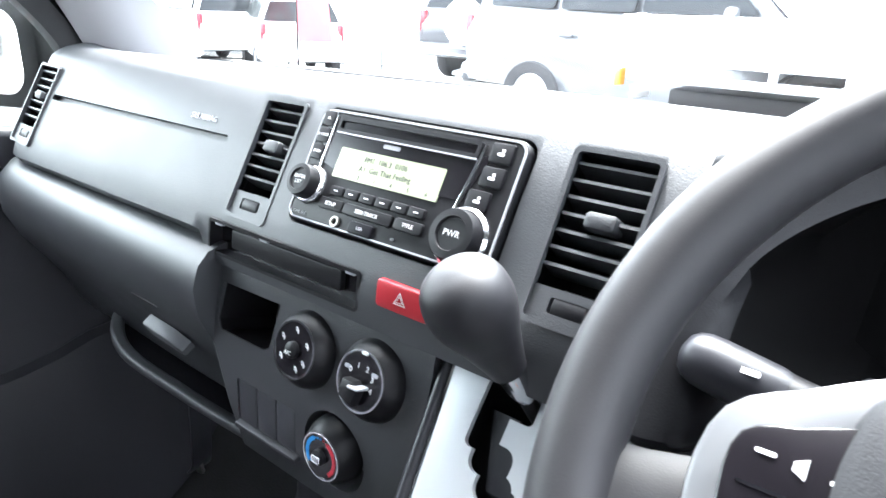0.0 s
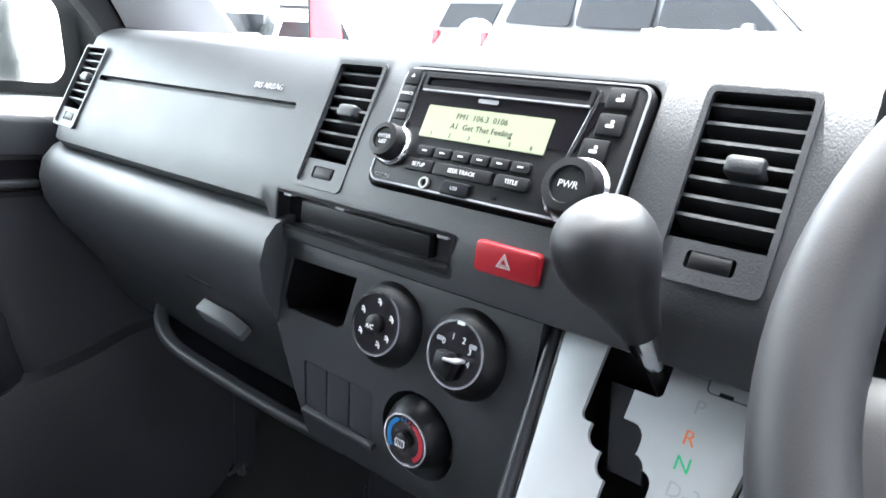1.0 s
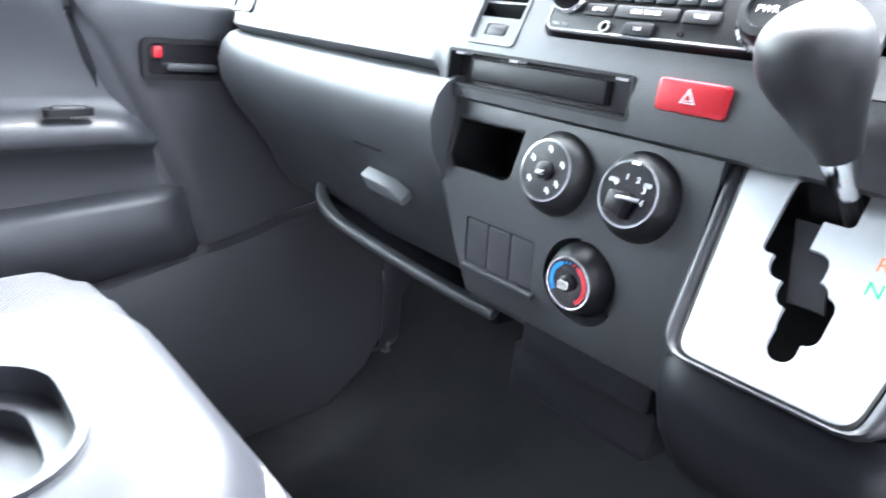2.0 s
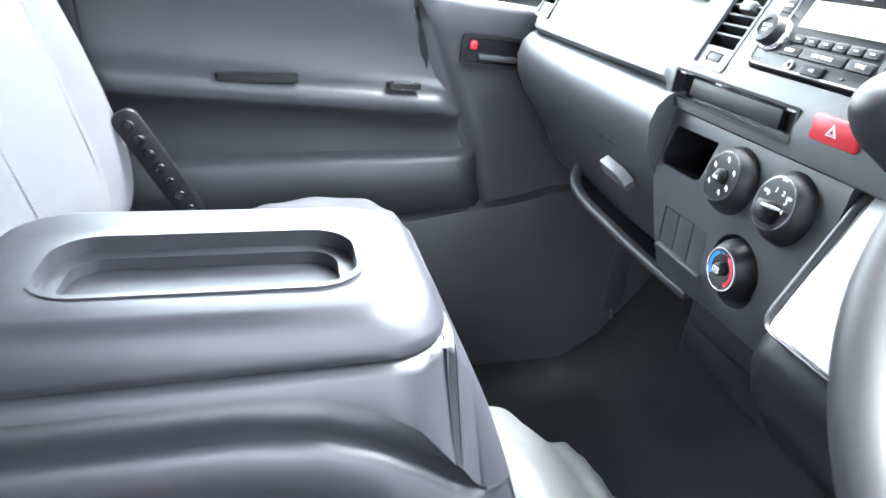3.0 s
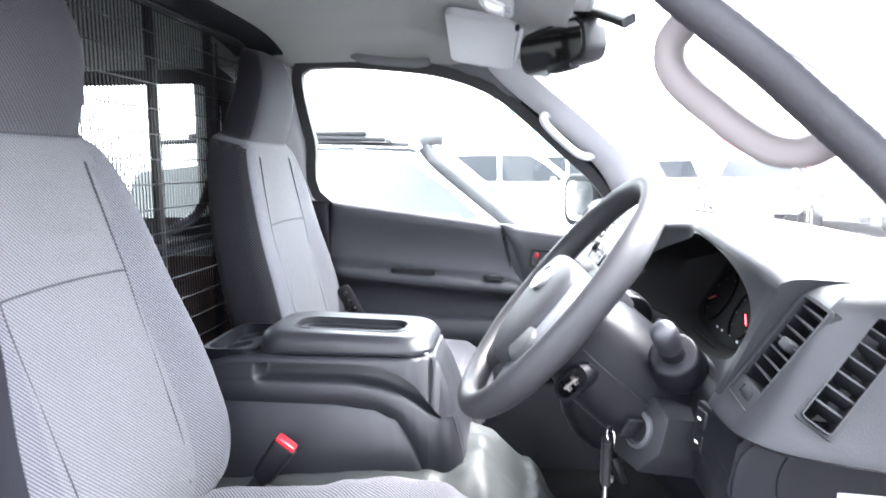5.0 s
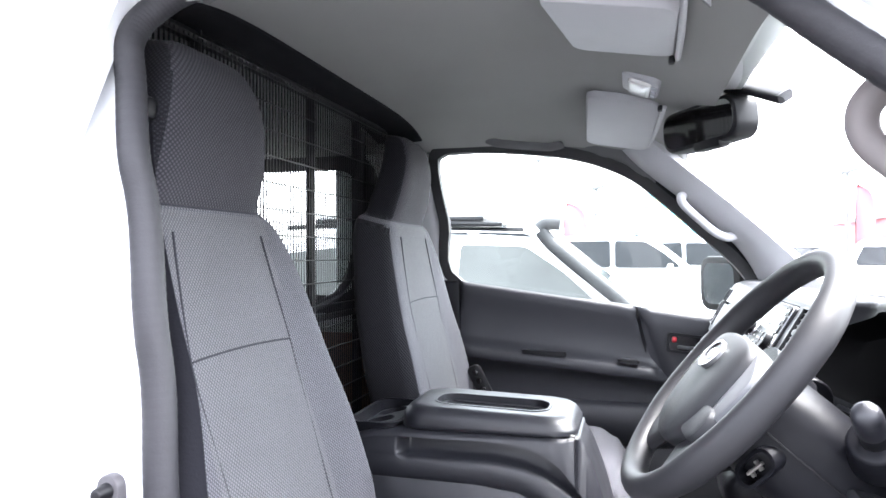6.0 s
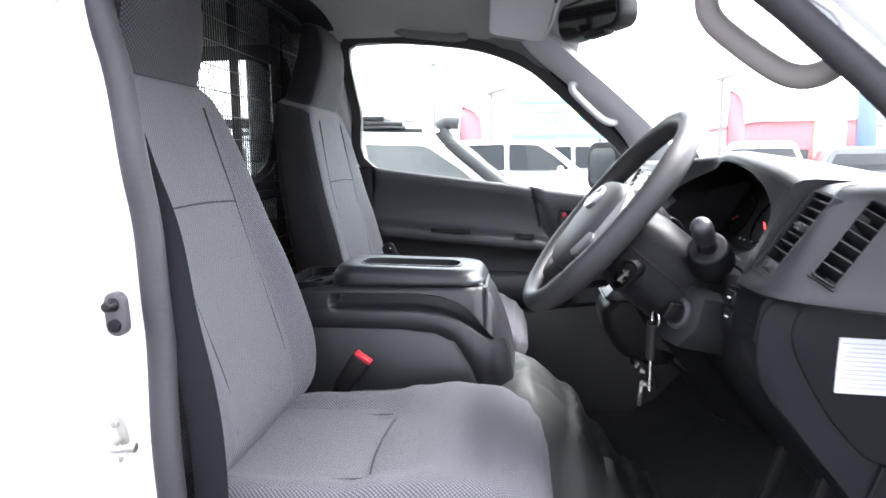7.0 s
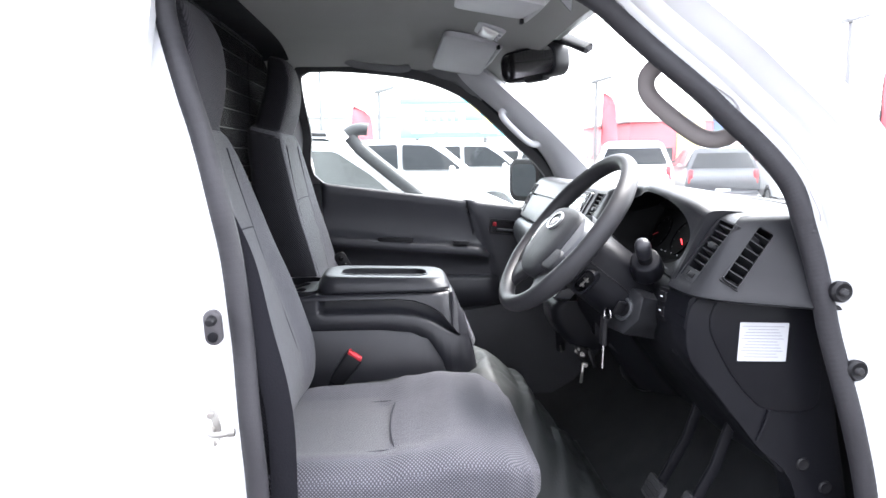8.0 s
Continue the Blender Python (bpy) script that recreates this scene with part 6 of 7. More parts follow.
def belt(pts, w, label, twist):
    b = thing("seat_belt", pts[-1], label, "seat belt", "seat belts")
    path = rail(pts, 8)
    part("webbing", sweep(path, rrect(w, 0.0025, 0.001, 2), twist), WEB, b)
    part("anchor", box((0.02, 0.05, 0.05), Vector(pts[-1]) + Vector((0, 0, -0.01)), 0.006), BLACK, b)
    part("guide_loop", box((0.024, 0.06, 0.03), Vector(pts[0]) + Vector((0, 0, 0.005)), 0.008), BLACK, b)


belt([(0.585, -0.815, 1.06), (0.620, -0.775, 0.93), (0.655, -0.725, 0.82), (0.681, -0.682, 0.73), (0.700, -0.656, 0.625), (0.708, -0.634, 0.53), (0.709, -0.626, 0.44), (0.70, -0.63, 0.27)], 0.042, "black seat belt hanging beside the driver seat", (0.95, 0.2, 0))
# perforated black strap guide at the passenger seat's side
sg = thing("seat_hinge_cover", (-0.655, -0.66, 0.33), "black perforated hinge cover beside the passenger seat", "seat trim")
mg = axes((-0.652, -0.612, 0.466), (0, 1, 0.52), (0, -0.52, 1), (1, 0.1, 0))
part("plate", slab(rrect(0.042, 0.20, 0.016), -0.006, 0.006, mg, 0.003), BLACK, sg)
for i in range(7):
    part("boss", cyl(0.010, 0.008, 0.008, mg @ Matrix.Translation((0, -0.078 + 0.026 * i, 0.007)), 14, 0.002), GLOSS, sg)


# ---------- centre console ----------
def console():
    c = thing("centre_console", (-0.04, -0.48, 0.30), "charcoal plastic centre console box between the seats with a tray lid", "console")
    top = [(-0.755, 0.532), (-0.72, 0.540), (-0.655, 0.549), (-0.335, 0.549), (-0.312, 0.545), (-0.297, 0.532), (-0.285, 0.508), (-0.270, 0.468), (-0.256, 0.420), (-0.247, 0.375), (-0.240, 0.32)]
    curve = [(p.x, p.y) for p in rail([(a, b, 0) for a, b in top], 5)]
    fronts = sorted((z, y) for y, z in curve if y > -0.313)
    ys = [-0.755, -0.75, -0.745] + [-0.74 + 0.02 * i for i in range(5)] + [-0.65 + 0.003 * i for i in range(10)] + [-0.615 + 0.0135 * i for i in range(20)] + [y for y, z in curve if y > -0.345]
    GT = [(-0.64, 0.536), (-0.46, 0.536), (-0.41, 0.532), (-0.37, 0.520), (-0.34, 0.500), (-0.312, 0.468), (-0.290, 0.446)]
    GB = [(-0.64, 0.504), (-0.46, 0.503), (-0.41, 0.497), (-0.37, 0.485), (-0.34, 0.467), (-0.312, 0.450), (-0.290, 0.441)]
    CR = [(-0.775, 0.462), (-0.50, 0.460), (-0.42, 0.453), (-0.375, 0.436), (-0.345, 0.405), (-0.328, 0.365), (-0.32, 0.31)]

    def wide(y, z):
        w_ = 0.112 + 0.024 * max(0, min(1, (0.55 - z) / 0.2))
        d = max(0, (pick(fronts, z) if z > 0.32 else -0.240) - y)
        if d < 0.028:
            w_ -= 0.028 * (1 - math.sqrt(max(0, 1 - (1 - d / 0.028) ** 2)))
        return w_
    secs = []
    for y in ys:
        T = pick(curve, y)
        gt = min(pick(GT, y), T - 0.013)
        gb = min(pick(GB, y), gt - 0.003)
        zc = min(pick(CR, y), gb - 0.014)
        lo = min(0.35, zc - 0.012)
        g0 = max(0, min(1, (y + 0.645) / 0.018, (-0.288 - y) / 0.014))
        rows_ = []
        for k, g in ((1, g0), (-1, 0.0)):
            W = lambda z, i=0.0: -0.04 + k * (wide(y, z) - i)
            rows_.append([(W(T, 0.05), y, T), (W(T, 0.016), y, T), (W(T, 0.005), y, T - 0.003), (W(T, 0.0), y, T - 0.009), (W(gt), y, gt), (W(gt, 0.007 * g), y, gt - 0.0015), (W(gt, 0.030 * g), y, lerp(gt, gb, 0.25)), (W(gb, 0.030 * g), y, lerp(gt, gb, 0.75)), (W(gb, 0.018 * g), y, gb), (W(gb, 0.008 * g), y, gb - 0.0015 * g), (W(gb, 0.002 * g), y, gb - 0.005), (W(gb - 0.012), y, gb - 0.011), (W(zc), y, zc + 0.0022), (W(zc, 0.0022), y, zc), (W(zc), y, zc - 0.0022), (W(lo), y, lo), (W(0.25), y, 0.25)])
        secs.append(rows_[0] + rows_[1][::-1])
    cup = cyl(0.034, 0.030, 0.14, (-0.02, -0.715, 0.57), 32)
    cup2 = cyl(0.034, 0.030, 0.14, (-0.105, -0.715, 0.57), 32)
    part("box", carve(loft(secs), [cup, cup2]), CONSOLE, c, angle=75)
    # lid with a tray
    W, L = 0.222, 0.34
    lid = []
    for z, k, r in ((0.5495, 0.985, 0.05), (0.551, 1.0, 0.05), (0.558, 1.0, 0.05), (0.566, 0.985, 0.05), (0.574, 0.955, 0.05), (0.581, 0.91, 0.05), (0.5855, 0.86, 0.048), (0.5875, 0.80, 0.046)):
        lid.append([(-0.045 + b, -0.478 + a, z + 0.012 * (-(a) / L) * (z > 0.56)) for a, b in rrect(L * (1 - (1 - k) * 0.7), W * k, r, 6)])
    tray = slab(rrect(0.222, 0.098, 0.034, 6), -0.022, 0.03, axes((-0.032, -0.478, 0.587), (0, 1, -0.03), (-1, 0, 0), (0, 0.03, 1)))
    ld = part("lid", carve(loft(lid), [tray]), CONSOLE, c, "console lid with a sunken tray", angle=50)
    mt = axes((-0.032, -0.478, 0.5875), (0, 1, -0.03), (-1, 0, 0), (0, 0.03, 1))
    part("tray_rim", frame_ring(rrect(0.230, 0.106, 0.038, 6), rrect(0.221, 0.097, 0.034, 6), -0.004, 0.0018, mt), CONSOLE, ld)
    part("tray_step", frame_ring(rrect(0.222, 0.098, 0.034, 6), rrect(0.196, 0.072, 0.024, 6), -0.022, -0.012, mt), CONSOLE, ld)
    part("lid_latch", slab(rrect(0.009, 0.004, 0.0015), -0.006, 0.0004, axes((0.060, -0.318, 0.553), (0.3, 1, 0), (0, 0, 1), (1, -0.3, 0)), 0.002), STEEL, c, "bright worn latch edge")
    # cup holder walls
    part("cup_rim", frame_ring(rrect(0.225, 0.112, 0.03, 5), rrect(0.207, 0.094, 0.026, 5), -0.02, 0.022, axes((-0.050, -0.703, 0.535), (1, 0, 0), (0, 1, 0), (0, 0, 1))), DARK, c, "raised cup holder rim")


console()


# ---------- steering ----------
def steering():
    w = thing("steering_wheel", (0.40, -0.09, 0.72), "dark grey moulded steering wheel with silver-grey spokes", "steering wheel")
    C = Vector((0.392, -0.097, 0.732))
    n = Vector((0.03, -0.770, 0.638)).normalized()
    u = n.cross(Vector((1, 0.04, 0))).normalized()
    m = axes(C, u.cross(n), u, n)
    R = 0.181
    shape = [(0.0165 * math.cos(2 * math.pi * i / 18), 0.0180 * math.sin(2 * math.pi * i / 18)) for i in range(18)]
    secs = []
    for i in range(96):
        a = 2 * math.pi * i / 96
        rad = Vector((math.cos(a), math.sin(a), 0))
        gripf = 1 + 0.08 * math.exp(-((math.cos(a) ** 2 - 0.75) / 0.2) ** 2)
        row = []
        for k, (p, q) in enumerate(shape):
            wob = 1 + (0.02 * math.sin(i * 6.5) if 0.3 < math.sin(2 * math.pi * k / 18 + 2.6) else 0)
            row.append(m @ (rad * (R + p * gripf * wob) + Vector((0, 0, q * gripf * wob))))
        secs.append(row)
    part("rim", loft(secs, True, False, True), LEATHERETTE, w, "dark moulded rim", angle=70)
    # hub cover
    loop = [(0.0, 0.047), (0.050, 0.045), (0.086, 0.035), (0.098, 0.012), (0.098, -0.026), (0.088, -0.066), (0.058, -0.102), (0.0, -0.116), (-0.058, -0.102), (-0.088, -0.066), (-0.098, -0.026), (-0.098, 0.012), (-0.086, 0.035), (-0.050, 0.045)]
    lp = [(p.x, p.y) for p in rail([(a, b, 0) for a, b in loop], 5, True)]
    hs = []
    for z, k in ((-0.026, 0.92), (-0.006, 0.985), (0.007, 1.0), (0.0125, 0.993), (0.0175, 0.972), (0.0215, 0.92), (0.0270, 0.62), (0.0285, 0.2)):
        hs.append([m @ Vector((a * k, b * k, z)) for a, b in lp])
    part("hub_cover", loft(hs), HUB, w, "grey airbag cover", angle=60)
    e = m @ Matrix.Translation((0, 0.006, 0.0298)) @ pose(0, 0, 0, -4, 0, 0)
    part("badge_field", slab(circle(0.0300, 36, 0.0205), -0.006, 0.0006, e), BLACK, w)
    part("badge", join(frame_ring(circle(0.0315, 36, 0.0215), circle(0.0278, 36, 0.0180), -0.004, 0.003, e), slab(circle(0.0150, 28, 0.0085), -0.002, 0.0024, e, 0.001)), BADGE, w, "silver oval badge")
    part("airbag_mark", slab(rrect(0.008, 0.010, 0.002), 0, 0.0004, m @ Matrix.Translation((0, -0.060, 0.0262))), GREYPRINT, w)
    # spokes
    def spoke(a0, r0, r1, w0, w1, mt, nm, zz=0.0, th=0.016):
        a = radians(a0)
        d = Vector((math.cos(a), math.sin(a), 0))
        s = Vector((-d.y, d.x, 0))
        rows = []
        for t in range(9):
            f = t / 8
            ww = lerp(w0, w1, f) * (1 + 0.25 * (2 * f - 1) ** 2)
            c = d * lerp(r0, r1, f) + Vector((0, 0, zz - 0.006 * (1 - f)))
            rows.append([m @ (c + s * p * ww + Vector((0, 0, q * th))) for p, q in rrect(1.0, 1.0, 0.35, 3)])
        return part(nm, loft(rows), mt, w)
    for a in (-24, 204):
        spoke(a, 0.05, 0.180, 0.090, 0.104, LEATHERETTE, "side_spoke", -0.004, 0.024)
        k = 1 if a < 90 else -1
        trim = [(0.082, 0.036), (0.112, 0.026), (0.134, 0.012), (0.139, -0.016), (0.131, -0.047), (0.117, -0.075), (0.104, -0.072), (0.096, -0.03)]
        tl = [(p.x * k, p.y) for p in rail([(x, y, 0) for x, y in trim], 3, True)]
        part("spoke_trim", slab(tl, -0.014, 0.0125, m, 0.004), SPOKE, w, "satin grey trim round the buttons")
        if k > 0:
            pl = [(0.064, -0.046), (0.096, -0.041), (0.126, -0.043), (0.134, -0.060), (0.127, -0.080), (0.096, -0.086), (0.067, -0.083), (0.060, -0.064)]
            part("spoke_pod", slab([(p.x, p.y) for p in rail([(x, y, 0) for x, y in pl], 3, True)], -0.004, 0.0185, m, 0.005), HUB, w, "plain grey raised pod")
            continue
        q = m @ Matrix.Translation((k * 0.106, -0.012, 0.0105))
        padl = [(-0.019, 0.028), (0.004, 0.024), (0.020, 0.017), (0.022, -0.004), (0.014, -0.034), (0.004, -0.040), (-0.008, -0.018)]
        pad = part("button_pad", slab([(p.x * k, p.y) for p in rail([(x, y, 0) for x, y in padl], 3, True)], -0.002, 0.0055, q, 0.002), GLOSS, w, "gloss black button pad")
        for i, (bx, by) in enumerate(((-0.011, 0.0125), (0.0005, 0.0115), (0.0115, 0.0105))):
            qq = q @ Matrix.Translation((bx, by, 0.0056))
            bm = slab(rrect(0.0065, 0.0016, 0.0005, 2), 0, 0.0004, qq)
            if i == 2:
                bm = join(bm, slab(rrect(0.0016, 0.0065, 0.0005, 2), 0, 0.0005, qq))
            if i == 1:
                bm = slab([(-0.003, -0.0015), (0.001, -0.0035), (0.001, 0.0035), (-0.003, 0.0015)], 0, 0.0004, qq)
            part("button_mark", bm, WHITE, pad)
        part("pad_split", slab(rrect(0.034, 0.0010, 0.0003, 2), 0.005, 0.0059, q @ Matrix.Translation((0, 0.001, 0))), DARK, pad)
    for a in (-52, 230):
        spoke(a, 0.06, 0.180, 0.080, 0.072, LEATHERETTE, "lower_spoke", -0.005, 0.023)
    part("boss", spin([(0.055, -0.08), (0.062, -0.05), (0.060, -0.02), (0.02, -0.018)], m), DARK, w)
    # column shroud
    s = thing("steering_column", (0.40, 0.0, 0.62), "charcoal plastic steering column shroud with stalks", "steering column")
    rows = []
    for t, hw, hh in ((0.034, 0.086, 0.050), (0.040, 0.100, 0.060), (0.065, 0.108, 0.066), (0.11, 0.108, 0.066), (0.16, 0.104, 0.066), (0.22, 0.098, 0.066)):
        c = C - n * t + u * (-0.018)
        rows.append([c + Vector((a * hw * 2 + (0.018 if t > 0.1 else 0.010), 0, 0)) + u * (b * hh * 2) for a, b in rrect(1, 1, 0.32, 5)])
    part("shroud", loft(rows), DARK, s)
    # right stalk points to the door, left one to the middle
    for k in (1, -1):
        a, b = (Vector((0.520, 0.028, 0.678)) if k > 0 else Vector((0.308, 0.008, 0.690))), (Vector((0.570, 0.001, 0.727)) if k > 0 else Vector((0.216, 0.000, 0.710)))
        st = part("stalk", sweep([a, a.lerp(b, 0.35), a.lerp(b, 0.6)], circle(0.0135, 12), (0, 0, 1)), BLACK, s)
        part("stalk_end", sweep([a.lerp(b, 0.55), a.lerp(b, 0.60), a.lerp(b, 0.75), a.lerp(b, 0.90), a.lerp(b, 0.97), a.lerp(b, 1.03), a.lerp(b, 1.07), a.lerp(b, 1.09)], circle(0.0145, 20), (0, 0, 1), False, lambda f: (0.94, 1.0, 1.0, 1.0, 0.97, 0.85, 0.6, 0.2)[round(f * 7)]), CONSOLE, st, "ribbed stalk end")
        part("stalk_mark", slab(rrect(0.010, 0.003, 0.001), 0, 0.001, axes(a.lerp(b, 0.7) + Vector((0, -0.010, 0.0105)), (1, 0, 0), (0, 0.7, 0.7), (0, -0.7, 0.7))), WHITE, st)
        part("stalk_boot", cyl(0.032, 0.027, 0.040, axes(a + (b - a) * 0.06, (b - a).orthogonal(), (b - a).cross((b - a).orthogonal()), b - a), 24, 0.004), DARK, s)
    # ignition barrel, key and fob
    gm = axes((0.506, -0.006, 0.594), (1, 0.45, 0), (0.1, 0.25, 1), (0.45, -1, 0.28))
    part("ignition_housing", slab([(-0.042, 0.036), (0.008, 0.044), (0.040, 0.030), (0.044, -0.014), (0.018, -0.048), (-0.034, -0.044), (-0.058, -0.004)], -0.10, 0.004, gm, 0.004), DASH_SHADED, s, "moulded ignition switch housing")
    part("ignition_ring", spin([(0.016, 0), (0.0245, 0.0), (0.0235, 0.007), (0.019, 0.009), (0.0165, 0.006)], gm, 32), DASH, s)
    part("ignition_barrel", spin([(0.016, 0), (0.0155, 0.006), (0.0005, 0.0065)], gm, 24), BLACK, s)
    key = thing("ignition_key", (0.495, -0.01, 0.52), "car key in the ignition with a fob hanging from it", "key")
    part("key_head", slab(rrect(0.030, 0.007, 0.003), 0.004, 0.026, gm @ pose(0, 0, 0, 0, 0, 70), 0.004), BLACK, key)
    o = gm @ Vector((-0.008, -0.010, 0.034))
    part("key_ring", sweep([o + Vector((0.010 * math.cos(a), 0.003 * math.cos(a), 0.012 * math.sin(a) - 0.006)) for a in [2 * math.pi * i / 20 for i in range(20)]], circle(0.0011, 6), (0, 1, 0), True), CHROME, key)
    f0 = o + Vector((-0.006, -0.004, -0.012))
    part("fob", sweep(rail([f0, f0 + Vector((-0.004, 0, -0.02)), f0 + Vector((-0.006, 0, -0.045)), f0 + Vector((-0.007, 0, -0.056))], 5), rrect(0.020, 0.011, 0.004, 3), (0, 1, 0)), BLACK, key, "black remote fob")
    part("spare_blade", sweep([f0 + Vector((-0.007, 0, -0.056)), f0 + Vector((-0.009, 0, -0.08)), f0 + Vector((-0.012, 0, -0.105))], rrect(0.0072, 0.002, 0.0006, 2), (0, 1, 0)), CHROME, key, "bright steel key blade")
    # tilt lever and loose plug under the column
    part("tilt_lever", sweep([C - n * 0.07 + u * -0.085 + Vector((0.02, 0, 0)), C - n * 0.05 + u * -0.10 + Vector((0.045, -0.01, 0))], rrect(0.016, 0.008, 0.003, 3), n), BLACK, s)
    cm = axes((0.512, -0.088, 0.650), (0.35, 0.5, 0.62), (-0.5, -0.45, 0.65), (0.75, -0.62, -0.1))
    part("catch_surround", frame_ring(rrect(0.052, 0.030, 0.0145), rrect(0.044, 0.022, 0.0105), -0.022, 0.002, cm), DARK, s, "oval surround of the tilt catch")
    part("release_catch", join(slab(rrect(0.022, 0.0036, 0.0015), -0.002, 0.004, cm, 0.001), slab(rrect(0.003, 0.012, 0.0012), -0.002, 0.003, cm @ Matrix.Translation((0.006, 0.0, 0))), slab(rrect(0.003, 0.009, 0.0012), -0.002, 0.003, cm @ Matrix.Translation((-0.006, -0.002, 0)))), STEEL, s, "worn metal catch")
    part("shroud_split", sweep([C - n * t_ + u * -0.02 + Vector((x_, 0, 0)) for t_, x_ in ((0.045, 0.115), (0.08, 0.1275), (0.12, 0.1275), (0.16, 0.1235))], rrect(0.0025, 0.0016, 0.0006, 2), u), BLACK, s)
    # pedal bracket under the column
    pb = thing("pedal_bracket", (0.16, 0.02, 0.40), "dark steel pedal bracket with bright bolts under the dash", "bracket")
    part("bracket_plate", box((0.10, 0.012, 0.05), pose(0.15, 0.012, 0.402, 20, 0, 8), 0.004), BLACK, pb)
    for bx, bz in ((0.112, 0.398), (0.140, 0.412), (0.166, 0.404), (0.190, 0.386)):
        part("bolt", cyl(0.0065, 0.0065, 0.010, axes((bx, 0.004, bz), (1, 0, 0), (0, 0.3, 1), (0, -1, 0.3)), 6, 0.001), STEEL, pb)
    part("link", sweep(rail([(0.186, 0.0, 0.39), (0.192, -0.004, 0.365), (0.182, -0.004, 0.34)], 5), circle(0.004, 8)), STEEL, pb)


steering()


def pedals():
    for x, w_, h_, nm in ((0.44, 0.075, 0.05, "brake_pedal"), (0.57, 0.05, 0.12, "accelerator_pedal")):
        p = thing(nm, (x, 0.10, 0.12), "black rubber-faced pedal under the dash", "pedal", "pedals")
        m = axes((x, 0.085, 0.19), (1, 0, 0), (0, 0.45, 0.9), (0, -0.9, 0.45))
        part("pad", slab(rrect(w_, h_, 0.008), -0.004, 0.006, m, 0.003), RUBBER, p)
        for i in range(4):
            part("rib", slab(rrect(w_ * 0.85, 0.004, 0.001, 2), 0.005, 0.0085, m @ Matrix.Translation((0, -h_ * 0.36 + h_ * 0.24 * i, 0))), RUBBER, p)
        part("arm", sweep([m @ Vector((0, 0, -0.005)), Vector((x, 0.15, 0.30)), Vector((x, 0.20, 0.45))], rrect(0.012, 0.02, 0.003, 2)), DARK, p)


pedals()


# ---------- overhead ----------
def overhead():
    im = thing("rear_view_mirror", (-0.09, -0.09, 1.10), "black interior mirror on a stalk at the windscreen", "mirror")
    c = Vector((-0.098, -0.080, 1.130))
    nrm = Vector((0.55, -0.83, -0.06)).normalized()
    t = Vector((0.83, 0.55, 0.04)).normalized()
    m = axes(c, t, nrm.cross(t), nrm)
    part("shell", slab(rrect(0.215, 0.084, 0.030, 6), -0.040, 0.010, m, 0.010), BLACK, im)
    part("mirror_glass", slab(rrect(0.197, 0.066, 0.026, 6), 0.009, 0.0108, m), MIRROR, im)
    part("sensor_pod", box((0.075, 0.03, 0.032), m @ Matrix.Translation((0.02, -0.036, -0.006)), 0.008), BLACK, im)
    part("stalk", sweep(rail([m @ Vector((0.02, 0.01, -0.028)), Vector((-0.05, -0.02, 1.17)), Vector((-0.02, 0.0, 1.185)), Vector((0.02, 0.02, 1.165))], 5), circle(0.011, 10), (1, 0, 0)), BLACK, im)
    part("mount", sweep([Vector((-0.05, -0.035, 1.193)), Vector((0.0, 0.0, 1.175)), Vector((0.055, 0.04, 1.145))], rrect(0.03, 0.02, 0.006, 3), (0, -0.6, 1)), BLACK, im)
    for s, lab in ((-1, "passenger"), (1, "driver")):
        v = thing("sun_visor", (s * 0.38, -0.25, 1.18), "pale grey folded sun visor above the %s" % lab, "sun visor", "sun visors")
        a, b, c2, d2 = Vector((s * 0.165, -0.300, 1.232)), Vector((s * 0.52, -0.318, 1.187)), Vector((s * 0.545, -0.165, 1.158)), Vector((s * 0.185, -0.145, 1.188))
        ex, ey = (b - a).normalized(), ((c2 - b) - (c2 - b).dot((b - a).normalized()) * (b - a).normalized()).normalized()
        nz = ex.cross(ey)
        if nz.z > 0:
            nz = -nz
        q = axes((a + b + c2 + d2) / 4, ex, nz.cross(ex), nz)
        part("panel", slab(rrect((b - a).length, (c2 - b).length, 0.025, 5), -0.006, 0.010, q, 0.006), PALE, v)
        part("clip", box((0.018, 0.010, 0.012), (s * 0.185, -0.150, 1.185), 0.003), BLACK, v)
        part("pivot", sweep([d2 + Vector((s * 0.0, 0.004, 0.0)), d2.lerp(c2, 0.5) + Vector((0, 0.006, 0)), c2 + Vector((s * 0.015, 0.004, 0.004))], circle(0.005, 8)), PALE, v)
    dl = thing("dome_lamp", (-0.075, -0.19, 1.20), "map lamp with clear lens on the headliner", "lamp")
    q = axes((-0.060, -0.190, 1.2125), (1, 0.0, -0.03), (0, 1, -0.42), (-0.03, -0.42, -1))
    part("lamp_base", slab(rrect(0.150, 0.074, 0.018), -0.014, 0.010, q, 0.006), PALE, dl)
    part("lens", slab(rrect(0.120, 0.046, 0.012), 0.006, 0.017, q, 0.006), LENS, dl, "clear ribbed lens")
    for i in (-1, 0, 1):
        part("lamp_switch", box((0.014, 0.010, 0.006), q @ Matrix.Translation((0.036 * i, 0.028, 0.012)), 0.002), GREYPRINT, dl)
    dm = thing("door_mirror", (-0.86, 0.06, 0.74), "black-cased exterior mirror outside the passenger window", "mirror")
    CASE = mat("matt_mirror_case", (0.0025, 0.0025, 0.003), 0.6, spec=0.15, vary=0.1)
    q = axes((-0.905, 0.055, 0.790), (0.90, 0.43, 0), (0, 0, 1), (0.43, -0.90, 0))
    part("shell", slab(rrect(0.212, 0.168, 0.045, 6), -0.06, 0.006, q, 0.012), CASE, dm)
